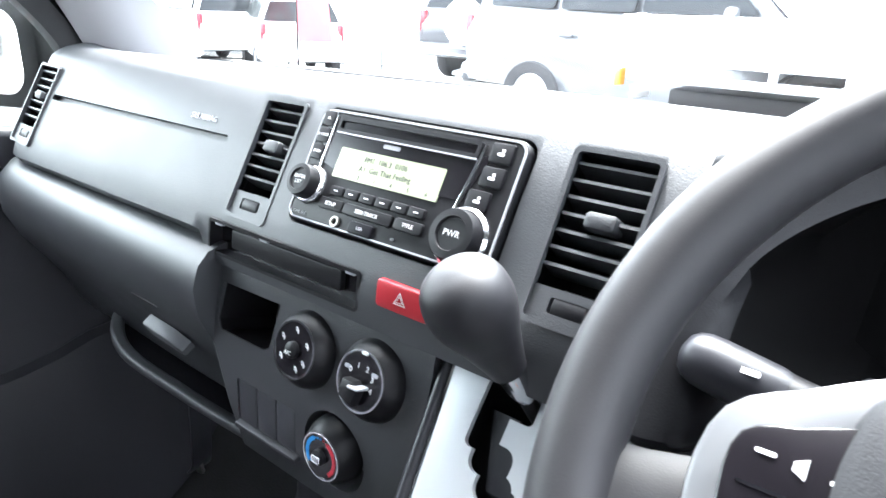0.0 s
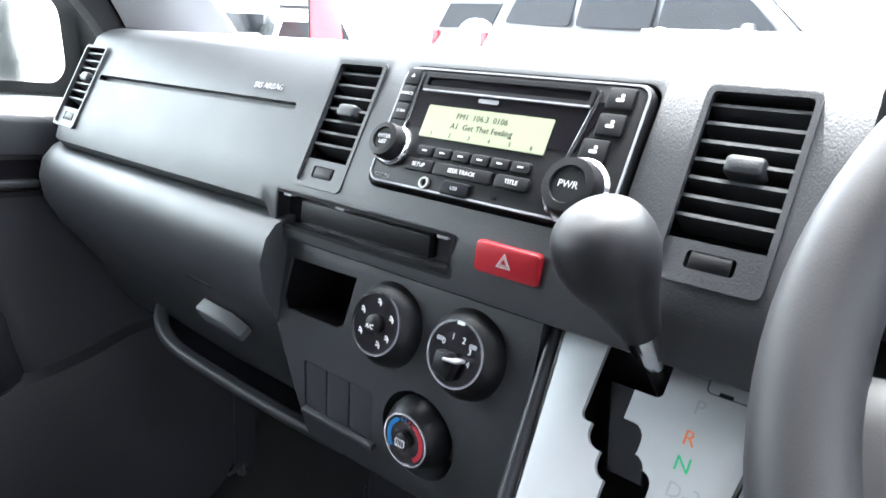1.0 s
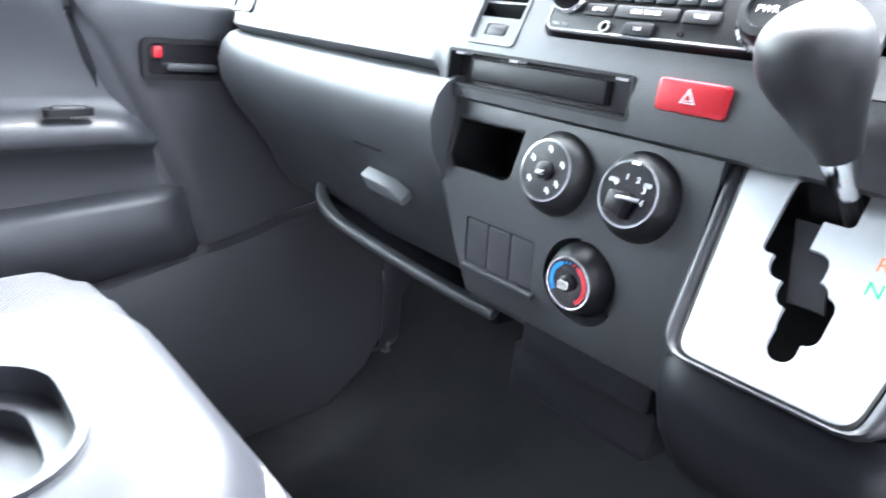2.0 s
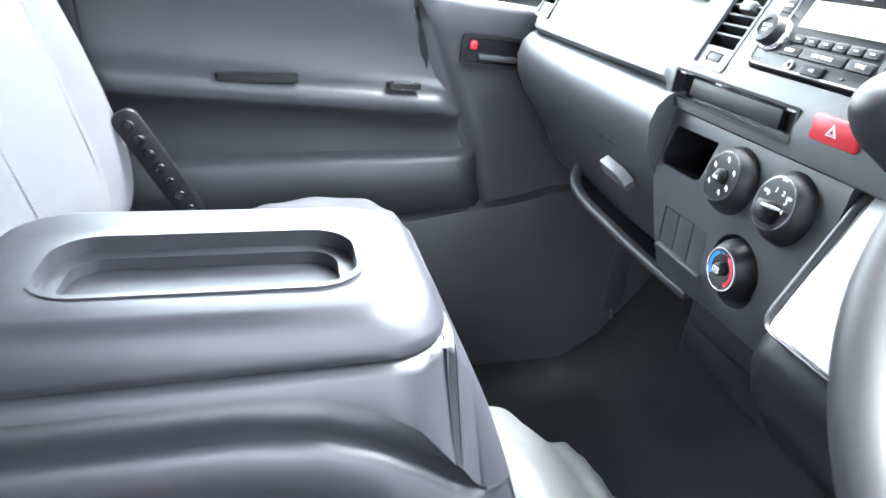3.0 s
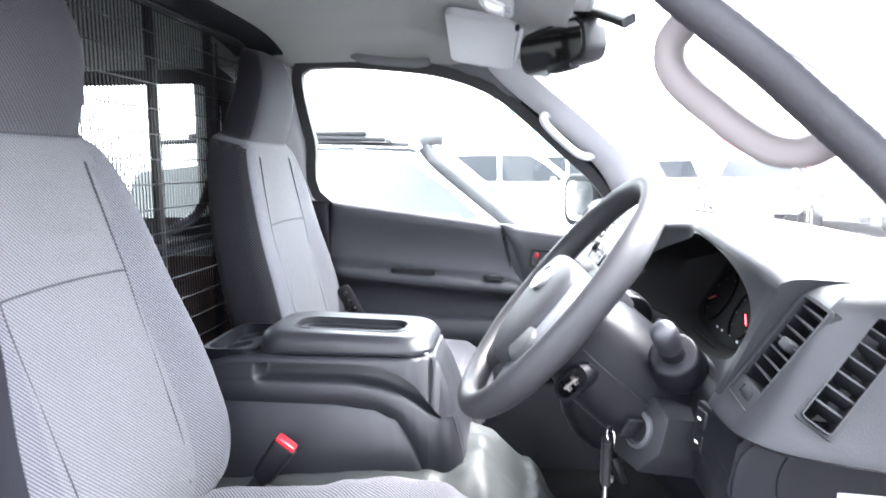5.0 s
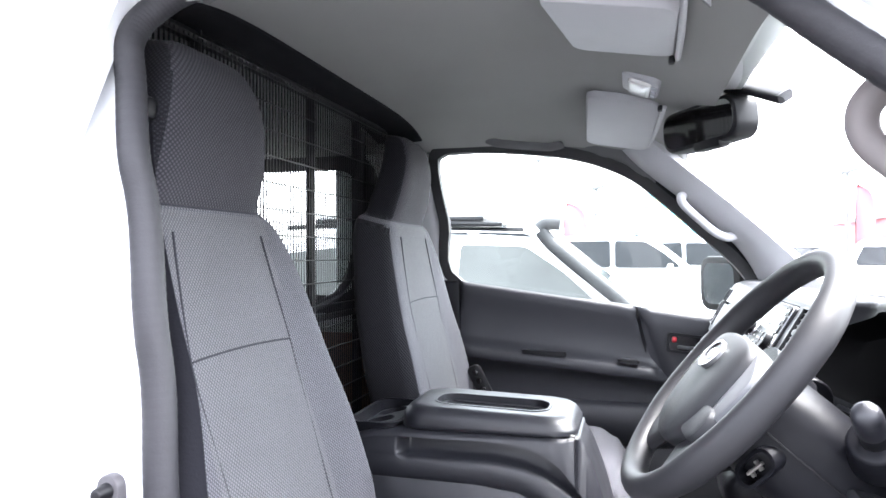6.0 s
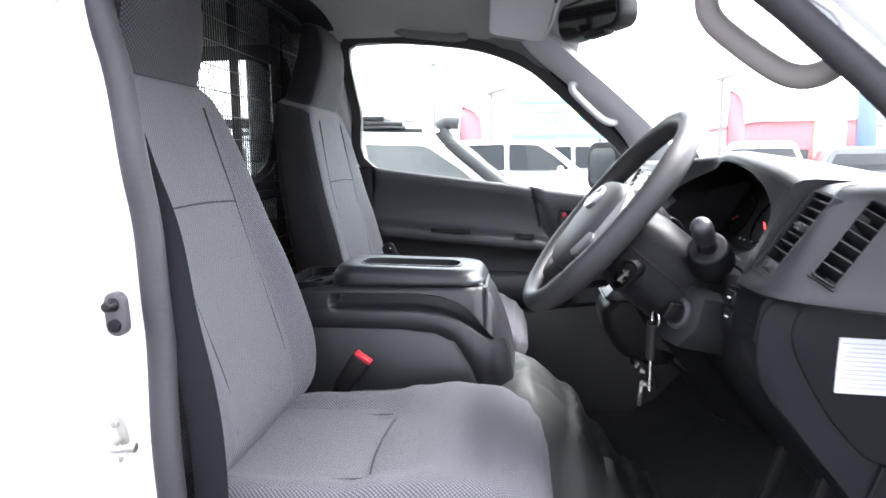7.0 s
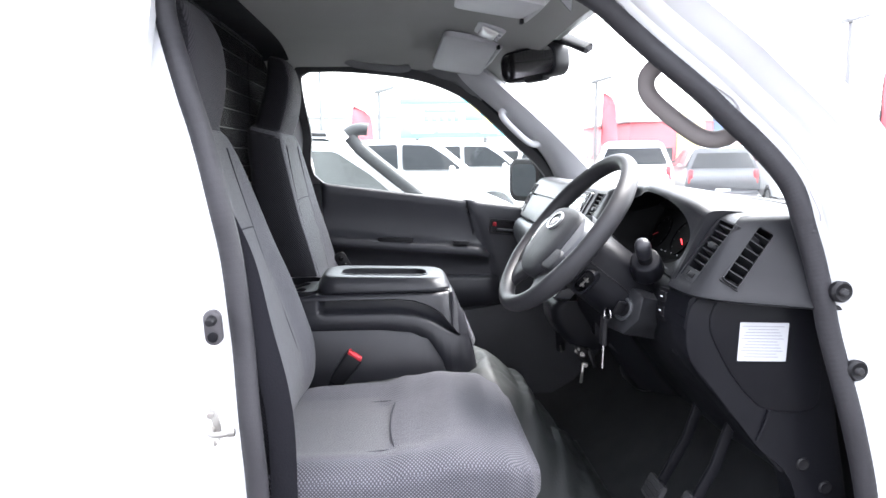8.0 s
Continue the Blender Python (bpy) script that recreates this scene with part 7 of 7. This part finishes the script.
    part("mirror_glass", slab(rrect(0.158, 0.124, 0.034, 6), 0.002, 0.0072, q), MIRROR, dm)
    part("arm", sweep([q @ Vector((0.05, -0.06, -0.03)), Vector((-0.86, 0.12, 0.72)), Vector((-0.79, 0.15, 0.715))], rrect(0.05, 0.03, 0.01, 3)), BLACK, dm)


overhead()


# ---------- the yard outside ----------
ASPHALT = mat("yard_asphalt", (0.055, 0.055, 0.056), 0.9, bump=0.6, scale=60, vary=0.3, vscale=0.8)
GREYPAINT = mat("silver_grey_paint", (0.075, 0.078, 0.085), 0.32, 0.3, coat=0.5, vary=0.03)
# glass paled: brightness seen in and through it is put into the colour
PALEPANE = mat("car_glass_with_painted_glare", (0.062, 0.067, 0.066), 0.12, vary=0.3, vscale=3, spec=0.3)
CARGLASS = mat("dark_car_glass", (0.012, 0.014, 0.016), 0.12, vary=0.05, spec=0.2)
TYRE = mat("tyre_rubber", (0.03, 0.03, 0.032), 0.8, bump=0.3, scale=80)
RIM = mat("alloy_rim", (0.55, 0.56, 0.57), 0.3, 0.8, vary=0.05)
LAMPRED = mat("tail_lamp_red", (0.50, 0.02, 0.03), 0.2)
AMBER = mat("amber_lamp", (0.85, 0.36, 0.04), 0.25)
WALLWHITE = mat("white_metal_cladding", (0.75, 0.75, 0.74), 0.6, bump=0.2, scale=12, vary=0.06, vscale=0.5)
WALLGREY = mat("grey_cladding", (0.40, 0.41, 0.42), 0.65, vary=0.1, vscale=0.6)
# red, yellow and turquoise paled: haze on the van's glass is in the colour
SIGNRED = mat("hazed_red_sign_paint", (0.62, 0.10, 0.12), 0.5, vary=0.05)
SIGNYELLOW = mat("hazed_yellow_sign_paint", (0.88, 0.74, 0.30), 0.5, vary=0.05)
SIGNCYAN = mat("hazed_turquoise_sign_paint", (0.18, 0.62, 0.70), 0.5, vary=0.05)
SIGNNAVY = mat("navy_sign_paint", (0.04, 0.10, 0.26), 0.5, vary=0.05)
SNORKEL = mat("faded_grey_plastic", (0.022, 0.023, 0.025), 0.5, vary=0.15)
POLE = mat("weathered_steel_pole", (0.16, 0.163, 0.167), 0.6, 0.2, vary=0.1)


def rise(x, y):
    """Height of the yard: it climbs gently ahead of the van."""
    ease = lambda t: (lambda s: s * s * (3 - 2 * s))(max(0.0, min(1.0, t)))
    return GROUND + 0.38 * ease((y - 1.6) / 3.2) * ease((x + 9.5) / 2.0)


def ground():
    far = [-600, -300, -150, -80, -45, -30, -20, -14]
    xs = far + [-11 + 0.25 * i for i in range(17)] + [-6 + i for i in range(17)] + [14, 20, 30, 45, 80, 150, 300, 600]
    ys = far + [-8, -5, -2, 0, 1] + [1.6 + 0.2 * i for i in range(17)] + [6, 9, 14, 20, 30, 45, 80, 150, 300, 600]
    bm = loft([[(x, y, rise(x, y)) for x in xs] for y in ys], False, False)
    solo("ground", bm, ASPHALT, "grey asphalt of the sales yard", "ground", "structure")


ground()


def wheel(parent, x, y, r, k):
    m = axes((x, y, r), (0, 1, 0), (0, 0, 1), (k, 0, 0))
    t = part("wheel", spin([(r * 0.60, -0.10), (r * 0.93, -0.11), (r, -0.07), (r, 0.07), (r * 0.93, 0.11), (r * 0.62, 0.10), (r * 0.60, 0.06)], m, 32), TYRE, parent, "black tyre")
    part("rim", spin([(r * 0.62, 0.09), (r * 0.58, 0.10), (r * 0.52, 0.06), (r * 0.18, 0.07), (r * 0.02, 0.085)], m, 24), RIM, t)
    for i in range(6):
        a = 2 * math.pi * i / 6
        part("spoke", box((r * 0.10, r * 0.40, 0.02), m @ pose(0, 0, 0, 0, 0, math.degrees(a)) @ Matrix.Translation((0, r * 0.34, 0.078)), 0.006), RIM, t)


CABS = dict(
    suv=([(-2.28, 0.45), (-2.36, 0.62), (-2.38, 0.98), (-2.28, 1.20), (-2.14, 1.68), (-1.95, 1.79), (-0.6, 1.83), (0.25, 1.80), (0.52, 1.72), (1.15, 1.20), (1.32, 1.14), (2.1, 1.05), (2.30, 0.92), (2.38, 0.62), (2.28, 0.42)],
         [[(-2.02, 1.30), (-1.93, 1.66), (-1.2, 1.73), (-1.2, 1.28)], [(-1.12, 1.28), (-1.12, 1.73), (-0.30, 1.74), (-0.30, 1.27)], [(-0.22, 1.27), (-0.22, 1.74), (0.30, 1.72), (0.60, 1.52), (0.86, 1.29), (0.80, 1.27)]]),
    ute=([(0.25, 0.45), (0.18, 0.62), (0.16, 1.2), (0.24, 1.68), (0.36, 1.75), (0.9, 1.77), (1.15, 1.70), (1.72, 1.20), (1.9, 1.12), (2.55, 1.02), (2.75, 0.9), (2.80, 0.62), (2.7, 0.42)],
         [[(0.36, 1.22), (0.42, 1.62), (0.95, 1.66), (1.52, 1.22)]]),
)


def vehicle(kind, paint, label, m, snorkel=False, spare=False, rack=False, pane=CARGLASS):
    """A parked vehicle, built facing +y about its own ground point, then set down at m."""
    v = thing("car" if kind == "suv" else "utility_truck", (0, 0, 0), label, "car" if kind == "suv" else "truck", "parked vehicles")
    outline, panes = CABS[kind]
    prof = [(p.x, p.y) for p in rail([(a, b, 0) for a, b in outline], 4, True)]
    wid = lambda z: pick([(0.4, 0.88), (0.8, 0.93), (1.15, 0.90), (1.75, 0.70), (1.85, 0.60)], z)
    cy, cz = sum(p[0] for p in prof) / len(prof), 1.0
    secs = []
    for k in range(17):
        a = -1 + k / 8
        ins = 0.05 * max(0, (abs(a) - 0.875) / 0.125) ** 2
        secs.append([(a * wid(z), y + (cy - y) * ins * 0.6, z + (cz - z) * ins) for y, z in prof])
    wy = (-1.42, 1.45) if kind == "suv" else (-0.95, 1.95)
    r = 0.375
    arch = [cyl(0.45, 0.45, 0.34, axes((s * 0.86, y, 0.40), (0, 1, 0), (0, 0, 1), (1, 0, 0)), 28) for y in wy for s in (-1, 1) if not (kind == "ute" and y < 0)]
    body = part("body", carve(loft(secs), arch), paint, v, angle=40)
    for s in (-1, 1):
        for pl in panes:
            lp = []
            for i in range(len(pl)):
                p0, p1, p2 = (Vector(pl[(i + j) % len(pl)]) for j in (-1, 0, 1))
                a, b = p1 + (p0 - p1).normalized() * 0.05, p1 + (p2 - p1).normalized() * 0.05
                for t in (0, 0.33, 0.67, 1):
                    lp.append(tuple((1 - t) ** 2 * a + 2 * t * (1 - t) * p1 + t * t * b))
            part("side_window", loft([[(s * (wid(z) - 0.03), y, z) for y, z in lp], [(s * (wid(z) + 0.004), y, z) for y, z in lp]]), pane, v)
        for y in wy:
            wheel(v, s * 0.80, y, r, s)
        fy = outline[-3][0]
        my = panes[-1][-1][0] - 0.12
        part("door_mirror", box((0.20, 0.10, 0.16), (s * 1.03, my, 1.26), 0.04), paint, v)
        part("headlamp", box((0.34, 0.12, 0.16), (s * 0.68, fy - 0.05, 0.88), 0.04), LENS, v)
        by = outline[2][0]
        part("tail_lamp", box((0.12, 0.10, 0.36), (s * 0.80, by + 0.05, 1.02), 0.03), LAMPRED, v)
        for pl in panes[1:] if kind == "suv" else panes:
            part("door_handle", box((0.03, 0.16, 0.035), (s * 0.925, pl[0][0] + 0.12, 1.02), 0.01), paint, v)
        part("flare", loft([[(s * 0.90, wy[1] + 0.46 * math.cos(math.pi * i / 12), 0.40 + 0.46 * math.sin(math.pi * i / 12)) for i in range(13)], [(s * 0.96, wy[1] + 0.47 * math.cos(math.pi * i / 12), 0.40 + 0.47 * math.sin(math.pi * i / 12)) for i in range(13)], [(s * 0.95, wy[1] + 0.53 * math.cos(math.pi * i / 12), 0.40 + 0.53 * math.sin(math.pi * i / 12)) for i in range(13)]], False, False), paint, v)
    # screens front and back
    o = outline
    fa, fb = (o[8], o[9]) if kind == "suv" else (o[6], o[7])
    def screen(p, q, k):
        d = Vector((0, q[0] - p[0], q[1] - p[1]))
        n = Vector((0, k, k * (p[0] - q[0]) / (p[1] - q[1]) * -1)).normalized() if abs(p[1] - q[1]) > 1e-6 else Vector((0, k, 0))
        rows = []
        for t in (0.10, 0.5, 0.92):
            y, z = lerp(p[0], q[0], t), lerp(p[1], q[1], t)
            w_ = wid(z) - 0.10
            rows.append([Vector((a * w_, y, z)) + n * 0.012 for a in (-1, -0.5, 0, 0.5, 1)])
        return loft(rows, False, False)
    part("windscreen", screen(fa, fb, 1), CARGLASS, v)
    if kind == "suv":
        part("rear_window", screen(o[4], o[3], -1), CARGLASS, v)
    part("front_bumper", box((1.80, 0.22, 0.26), (0, o[-2][0] - 0.02, 0.54), 0.07), paint, v)
    part("grille", box((0.85, 0.06, 0.18), (0, o[-3][0] + 0.05, 0.85), 0.03), BLACK, v)
    part("number_plate", box((0.37, 0.015, 0.11), (0, o[0][0] - 0.11 if kind == "suv" else -2.52, 0.66), 0.005), WHITE, v)
    if kind == "suv":
        part("rear_bumper", box((1.78, 0.2, 0.24), (0, -2.33, 0.55), 0.07), paint, v)
    if spare:
        sw = part("spare_wheel", spin([(0.02, -0.10), (0.30, -0.10), (0.37, -0.07), (0.37, 0.07), (0.33, 0.10), (0.02, 0.11)], axes((0.18, -2.52, 1.02), (1, 0, 0), (0, 0, 1), (0, -1, 0)), 32), WHITE, v, "pale covered spare wheel")
    if snorkel:
        pth = rail([(0.93, 1.35, 1.10), (0.97, 1.15, 1.22), (0.93, 0.98, 1.36), (0.86, 0.66, 1.62), (0.82, 0.50, 1.76), (0.82, 0.44, 1.84)], 7)
        sn = part("snorkel", sweep(pth, circle(0.055, 14, 0.045), (1, 0, 0)), SNORKEL, v, "grey plastic intake snorkel")
        part("snorkel_head", sweep(rail([(0.82, 0.42, 1.85), (0.82, 0.47, 1.885), (0.82, 0.54, 1.895), (0.82, 0.585, 1.89)], 4), circle(0.052, 14, 0.045), (1, 0, 0)), SNORKEL, sn)
    if rack:
        for x in (-0.6, 0.6):
            part("roof_bar", sweep([Vector((x, -1.8, 1.90)), Vector((x, -0.8, 1.93)), Vector((x, 0.1, 1.90))], circle(0.022, 8)), BLACK, v)
        part("roof_basket", box((1.2, 1.5, 0.05), (0, -0.8, 1.95), 0.02), BLACK, v)
    if kind == "ute":
        part("tray", box((1.90, 2.35, 0.06), (0, -1.12, 0.98), 0.015), PAINT, v, "white flat tray")
        for s in (-1, 1):
            part("drop_side", box((0.04, 2.30, 0.26), (s * 0.93, -1.12, 1.13), 0.01), PAINT, v)
            for i in range(5):
                part("stake", box((0.05, 0.06, 0.30), (s * 0.955, -2.15 + 0.5 * i, 1.12), 0.01), PAINT, v)
            part("rail_bar", sweep([Vector((s * 0.95, -2.2, 0.86)), Vector((s * 0.95, -1.0, 0.86)), Vector((s * 0.95, 0.0, 0.86))], circle(0.03, 8)), PAINT, v)
            for i in range(6):
                part("rail_post", box((0.05, 0.05, 0.10), (s * 0.95, -2.1 + 0.42 * i, 0.92), 0.01), PAINT, v)
        part("tail_board", box((1.86, 0.04, 0.26), (0, -2.28, 1.13), 0.01), PAINT, v)
        for x in (-0.85, -0.3, 0.3, 0.85):
            part("headboard_post", box((0.05, 0.05, 0.85), (x, 0.06, 1.42), 0.01), PAINT, v)
        for z in (1.42, 1.62, 1.84):
            part("headboard_bar", box((1.80, 0.05, 0.05), (0, 0.06, z), 0.01), PAINT, v)
        part("indicator_lamp", box((0.10, 0.04, 0.12), (0.85, -2.31, 0.84), 0.01), AMBER, v)
        part("chassis", box((0.9, 4.4, 0.18), (0, 0.1, 0.66), 0.03), BLACK, v)
    v.matrix_basis = m
    return v


at = lambda x, y, turn=0: pose(x, y, rise(x, y), 0, 0, turn)
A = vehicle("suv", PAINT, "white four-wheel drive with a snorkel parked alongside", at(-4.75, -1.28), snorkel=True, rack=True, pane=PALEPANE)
B = vehicle("suv", PAINT, "white wagon with dark windows parked in a row", at(-7.15, -1.62) @ Matrix.Scale(1.10, 4))
for x, y, r_ in ((-10.0, -2.9, 0), (-13.2, -0.2, 2), (-19.2, 4.2, 76), (-18.7, 6.4, 75), (-16.9, 10.5, 74), (-16.5, 1.4, 0)):
    copy_thing(B, at(x, y, r_))
W = vehicle("suv", GREYPAINT, "silver-grey wagon parked across the front", at(-2.45, 7.15, -90))
copy_thing(W, at(-17.9, 8.5, 75))
vehicle("suv", GREYPAINT, "grey four-wheel drive with a covered spare wheel", at(-7.4, 11.6, 4), spare=True)
vehicle("ute", PAINT, "white tray-back truck parked in front of the van", at(0.40, 5.2, -90))
copy_thing(A, at(-13.5, 10.5, 60))


def feather(x, y, h, turn, cloth, label):
    f = thing("feather_flag", (x, y, GROUND), label, "flag", "feather flags")
    m = at(x, y, turn)
    pole = rail([(0, 0, 0), (0, 0, h * 0.5), (0.02, 0, h * 0.85), (0.16, 0, h * 0.98), (0.42, 0, h * 0.95)], 6)
    part("pole", sweep([m @ p for p in pole], circle(0.018, 8), (0, 1, 0)), BLACK, f)
    rows = []
    for i in range(17):
        t = i / 16
        z = lerp(h * 0.28, h * 0.96, t)
        w_ = 0.60 * (1 - 0.25 * t) * (1 if t < 0.8 else math.sqrt(max(0.02, 1 - ((t - 0.8) / 0.2) ** 2)))
        rows.append([m @ Vector((0.02 + w_ * k / 6, 0.05 * math.sin(5 * t + k * 0.8), z)) for k in range(7)])
    part("cloth", loft(rows, False, False), cloth, f)
    for i in range(3):
        part("marking", slab(rrect(0.16, 0.34, 0.06), -0.004, 0.004, m @ axes((0.30, 0.055, h * (0.45 + 0.15 * i)), (1, 0, 0.3), (-0.3, 0, 1), (0, -1, 0))), WHITE, f)


feather(-23.2, 6.9, 4.0, 70, SIGNRED, "red feather banner with pale markings")
feather(-10.0, 8.0, 3.4, 60, SIGNRED, "red feather banner with pale markings")
feather(-15.0, -1.6, 3.0, 80, SIGNRED, "red feather banner with pale markings")
feather(-22.4, 10.7, 4.6, 60, SIGNNAVY, "navy feather banner with pale markings")


def lamp_post(x, y, h):
    p = thing("street_lamp", (x, y, GROUND), "tall grey yard lamp post", "street lamp", "yard lamps")
    part("post", cyl(0.10, 0.06, h, (x, y, GROUND + h / 2), 12), POLE, p)
    part("lamp_head", box((0.30, 0.75, 0.12), pose(x, y + 0.2, GROUND + h, 15, 0, 0), 0.03), POLE, p)


lamp_post(-24.0, -1.2, 4.1)
lamp_post(-24.0, 6.9, 4.4)
lamp_post(-14.0, 10.0, 4.7)
lamp_post(-30.0, -4.0, 6.0)


feather(-17.6, 14.2, 4.6, 45, SIGNRED, "red feather banner with pale markings")
feather(-38.2, 25.0, 6.4, 45, SIGNNAVY, "navy feather banner with pale markings")
lamp_post(-31.9, 19.0, 7.5)
lamp_post(-39.2, 25.0, 11.0)


def mesh_fence():
    f = thing("mesh_fence", (-14.6, 12.2, GROUND), "pale chain-link fence panel on steel posts", "fence")
    a, b = Vector((-17.5, 10.6, 0)), Vector((-10.6, 14.4, 0))
    P = lambda t, z: a.lerp(b, t) + Vector((0, 0, GROUND + z))
    for i in range(4):
        part("post", sweep([P(i / 3, 0), P(i / 3, 0.8), P(i / 3, 1.6)], circle(0.03, 8), (1, 0, 0)), POLE, f)
    for z in (0.1, 1.55):
        part("rail", sweep([P(0, z), P(0.5, z), P(1, z)], circle(0.022, 8)), POLE, f)
    wires = []
    for i in range(60):
        for s in (0, 0.22):
            t0, t1 = i / 60 * 0.78 + s, i / 60 * 0.78 + 0.22 - s
            wires.append(sweep([P(t0, 0.1), P((t0 + t1) / 2, 0.83), P(t1, 1.55)], circle(0.006, 4), (0.5, -0.9, 0)))
    part("wire_mesh", join(*wires), POLE, f)["kind"] = "stuff"


mesh_fence()


def billboard():
    b = thing("billboard", (-24.6, 1.5, GROUND), "turquoise and yellow roadside billboard on posts", "billboard")
    bx = lambda y0, y1, z0, z1, mt, nm, x=-24.5: part(nm, box((0.06, y1 - y0, z1 - z0), (x, (y0 + y1) / 2, (z0 + z1) / 2), 0.01), mt, b)
    bx(-0.46, 3.52, 1.56, 3.08, WHITE, "board", -24.56)
    bx(-0.46, 3.52, 2.84, 3.06, SIGNCYAN, "top_band")
    bx(-0.46, 3.52, 2.05, 2.80, SIGNYELLOW, "middle_band")
    bx(-0.46, 3.52, 1.57, 2.01, SIGNCYAN, "lower_band")
    for y0, y1, z0, z1 in ((0.45, 1.7, 2.50, 2.68), (0.45, 0.66, 2.17, 2.42), (0.74, 0.96, 2.17, 2.42), (1.04, 1.24, 2.17, 2.42), (1.32, 1.5, 2.17, 2.42), (1.6, 1.78, 2.17, 2.42), (2.0, 2.7, 2.2, 2.45)):
        bx(y0, y1, z0, z1, SIGNCYAN, "lettering_bar", -24.47)
    for y0, y1, z0, z1 in ((0.0, 0.8, 1.74, 1.80), (1.0, 2.4, 1.76, 1.86), (2.6, 3.2, 1.72, 1.78)):
        bx(y0, y1, z0, z1, WHITE, "lettering_bar", -24.47)
    for y in (0.2, 2.8):
        part("post", cyl(0.08, 0.08, 2.4, (-24.7, y, GROUND + 1.2), 10), POLE, b)


billboard()


def building(name, x0, x1, y0, y1, h, wall, label, bands=(), openings=()):
    g = thing(name, ((x0 + x1) / 2, (y0 + y1) / 2, GROUND), label, "building", "far buildings")
    part("wall", box((x1 - x0, y1 - y0, h), ((x0 + x1) / 2, (y0 + y1) / 2, GROUND + h / 2), 0.02), wall, g)
    part("roof", box((x1 - x0 + 0.5, y1 - y0 + 0.5, 0.18), ((x0 + x1) / 2, (y0 + y1) / 2, GROUND + h + 0.09), 0.03), WALLGREY, g)
    for nm, c, sz, mt in bands:
        part(nm, box(sz, c, 0.01), mt, g)
    for c, sz in openings:
        w_ = part("window", box(sz, c, 0.02), CARGLASS, g)
        big = 1 if sz[1] > sz[0] else 0
        fr = list(sz)
        fr[big] += 0.16
        fr[2] = 0.08
        fr[1 - big] += 0.03
        part("sill", box(fr, (c[0], c[1], c[2] - sz[2] / 2), 0.01), WALLWHITE, w_)
    return g


building("warehouse", -42, -33, -16, 8, 3.6, WALLWHITE, "long white warehouse behind the yard", [("fascia", (-32.98, -4, 2.4), (0.1, 23.5, 0.35), WALLGREY)], [((-32.97, y, 0.6), (0.08, 2.0, 1.0)) for y in (-13, -9.5, -6, -2.5, 1.0, 4.5)])
building("shop", -36, -28.1, 9.6, 20, 3.0, SIGNRED, "red fronted shop with a yellow panel and glass front", [("panel", (-28.05, 12.3, 1.45), (0.12, 1.2, 2.4), SIGNYELLOW), ("fascia", (-28.05, 15.2, 1.9), (0.12, 3.6, 0.5), WHITE)], [((-28.05, 10.7, 0.35), (0.1, 1.6, 1.5)), ((-28.05, 16.0, 0.3), (0.1, 3.6, 1.4))])
building("showroom", -18, 4, -24, -15.5, 4.6, WALLWHITE, "white showroom with a red fascia and dark entrance", [("fascia", (-7, -15.46, 2.25), (21, 0.12, 0.6), SIGNRED)], [((-9.0, -15.46, 0.6), (5.0, 0.1, 2.5)), ((-2.2, -15.46, 0.6), (3.5, 0.1, 2.5))])
# unseen wall, added to hold back sky light from the driver's side
building("sky_block_wall", 6.0, 12.0, -14, 9, 5.2, WALLGREY, "plain unseen grey wall added to block sky light on the driver's side")
building("shed", -27, -19.5, 13.5, 18, 2.7, WALLWHITE, "small pale flat-roofed shed in the yard", (), [((-19.46, 15.4, 0.6), (0.08, 1.6, 1.2))])


def fence():
    f = thing("fence", (-21.5, 3, GROUND), "black steel palisade fence along the yard", "fence")
    y0, y1, n = -12.0, 20.0, 200
    for z in (0.25, 1.35):
        part("rail", box((0.04, y1 - y0, 0.05), (-21.5, (y0 + y1) / 2, GROUND + z), 0.005), BLACK, f)
    me = None
    for i in range(n):
        y = y0 + (y1 - y0) * i / n
        if me is None:
            ob = part("bar", box((0.03, 0.03, 1.6)), BLACK, f)
            me = ob.data
            shift = ob.location.copy()
            base = origin(f)
            for v in me.vertices:
                v.co += base
        else:
            ob = new("bar", me)
            ob.parent = f
        ob.location = Vector((-21.5, y, GROUND + 0.8)) - origin(f)


fence()
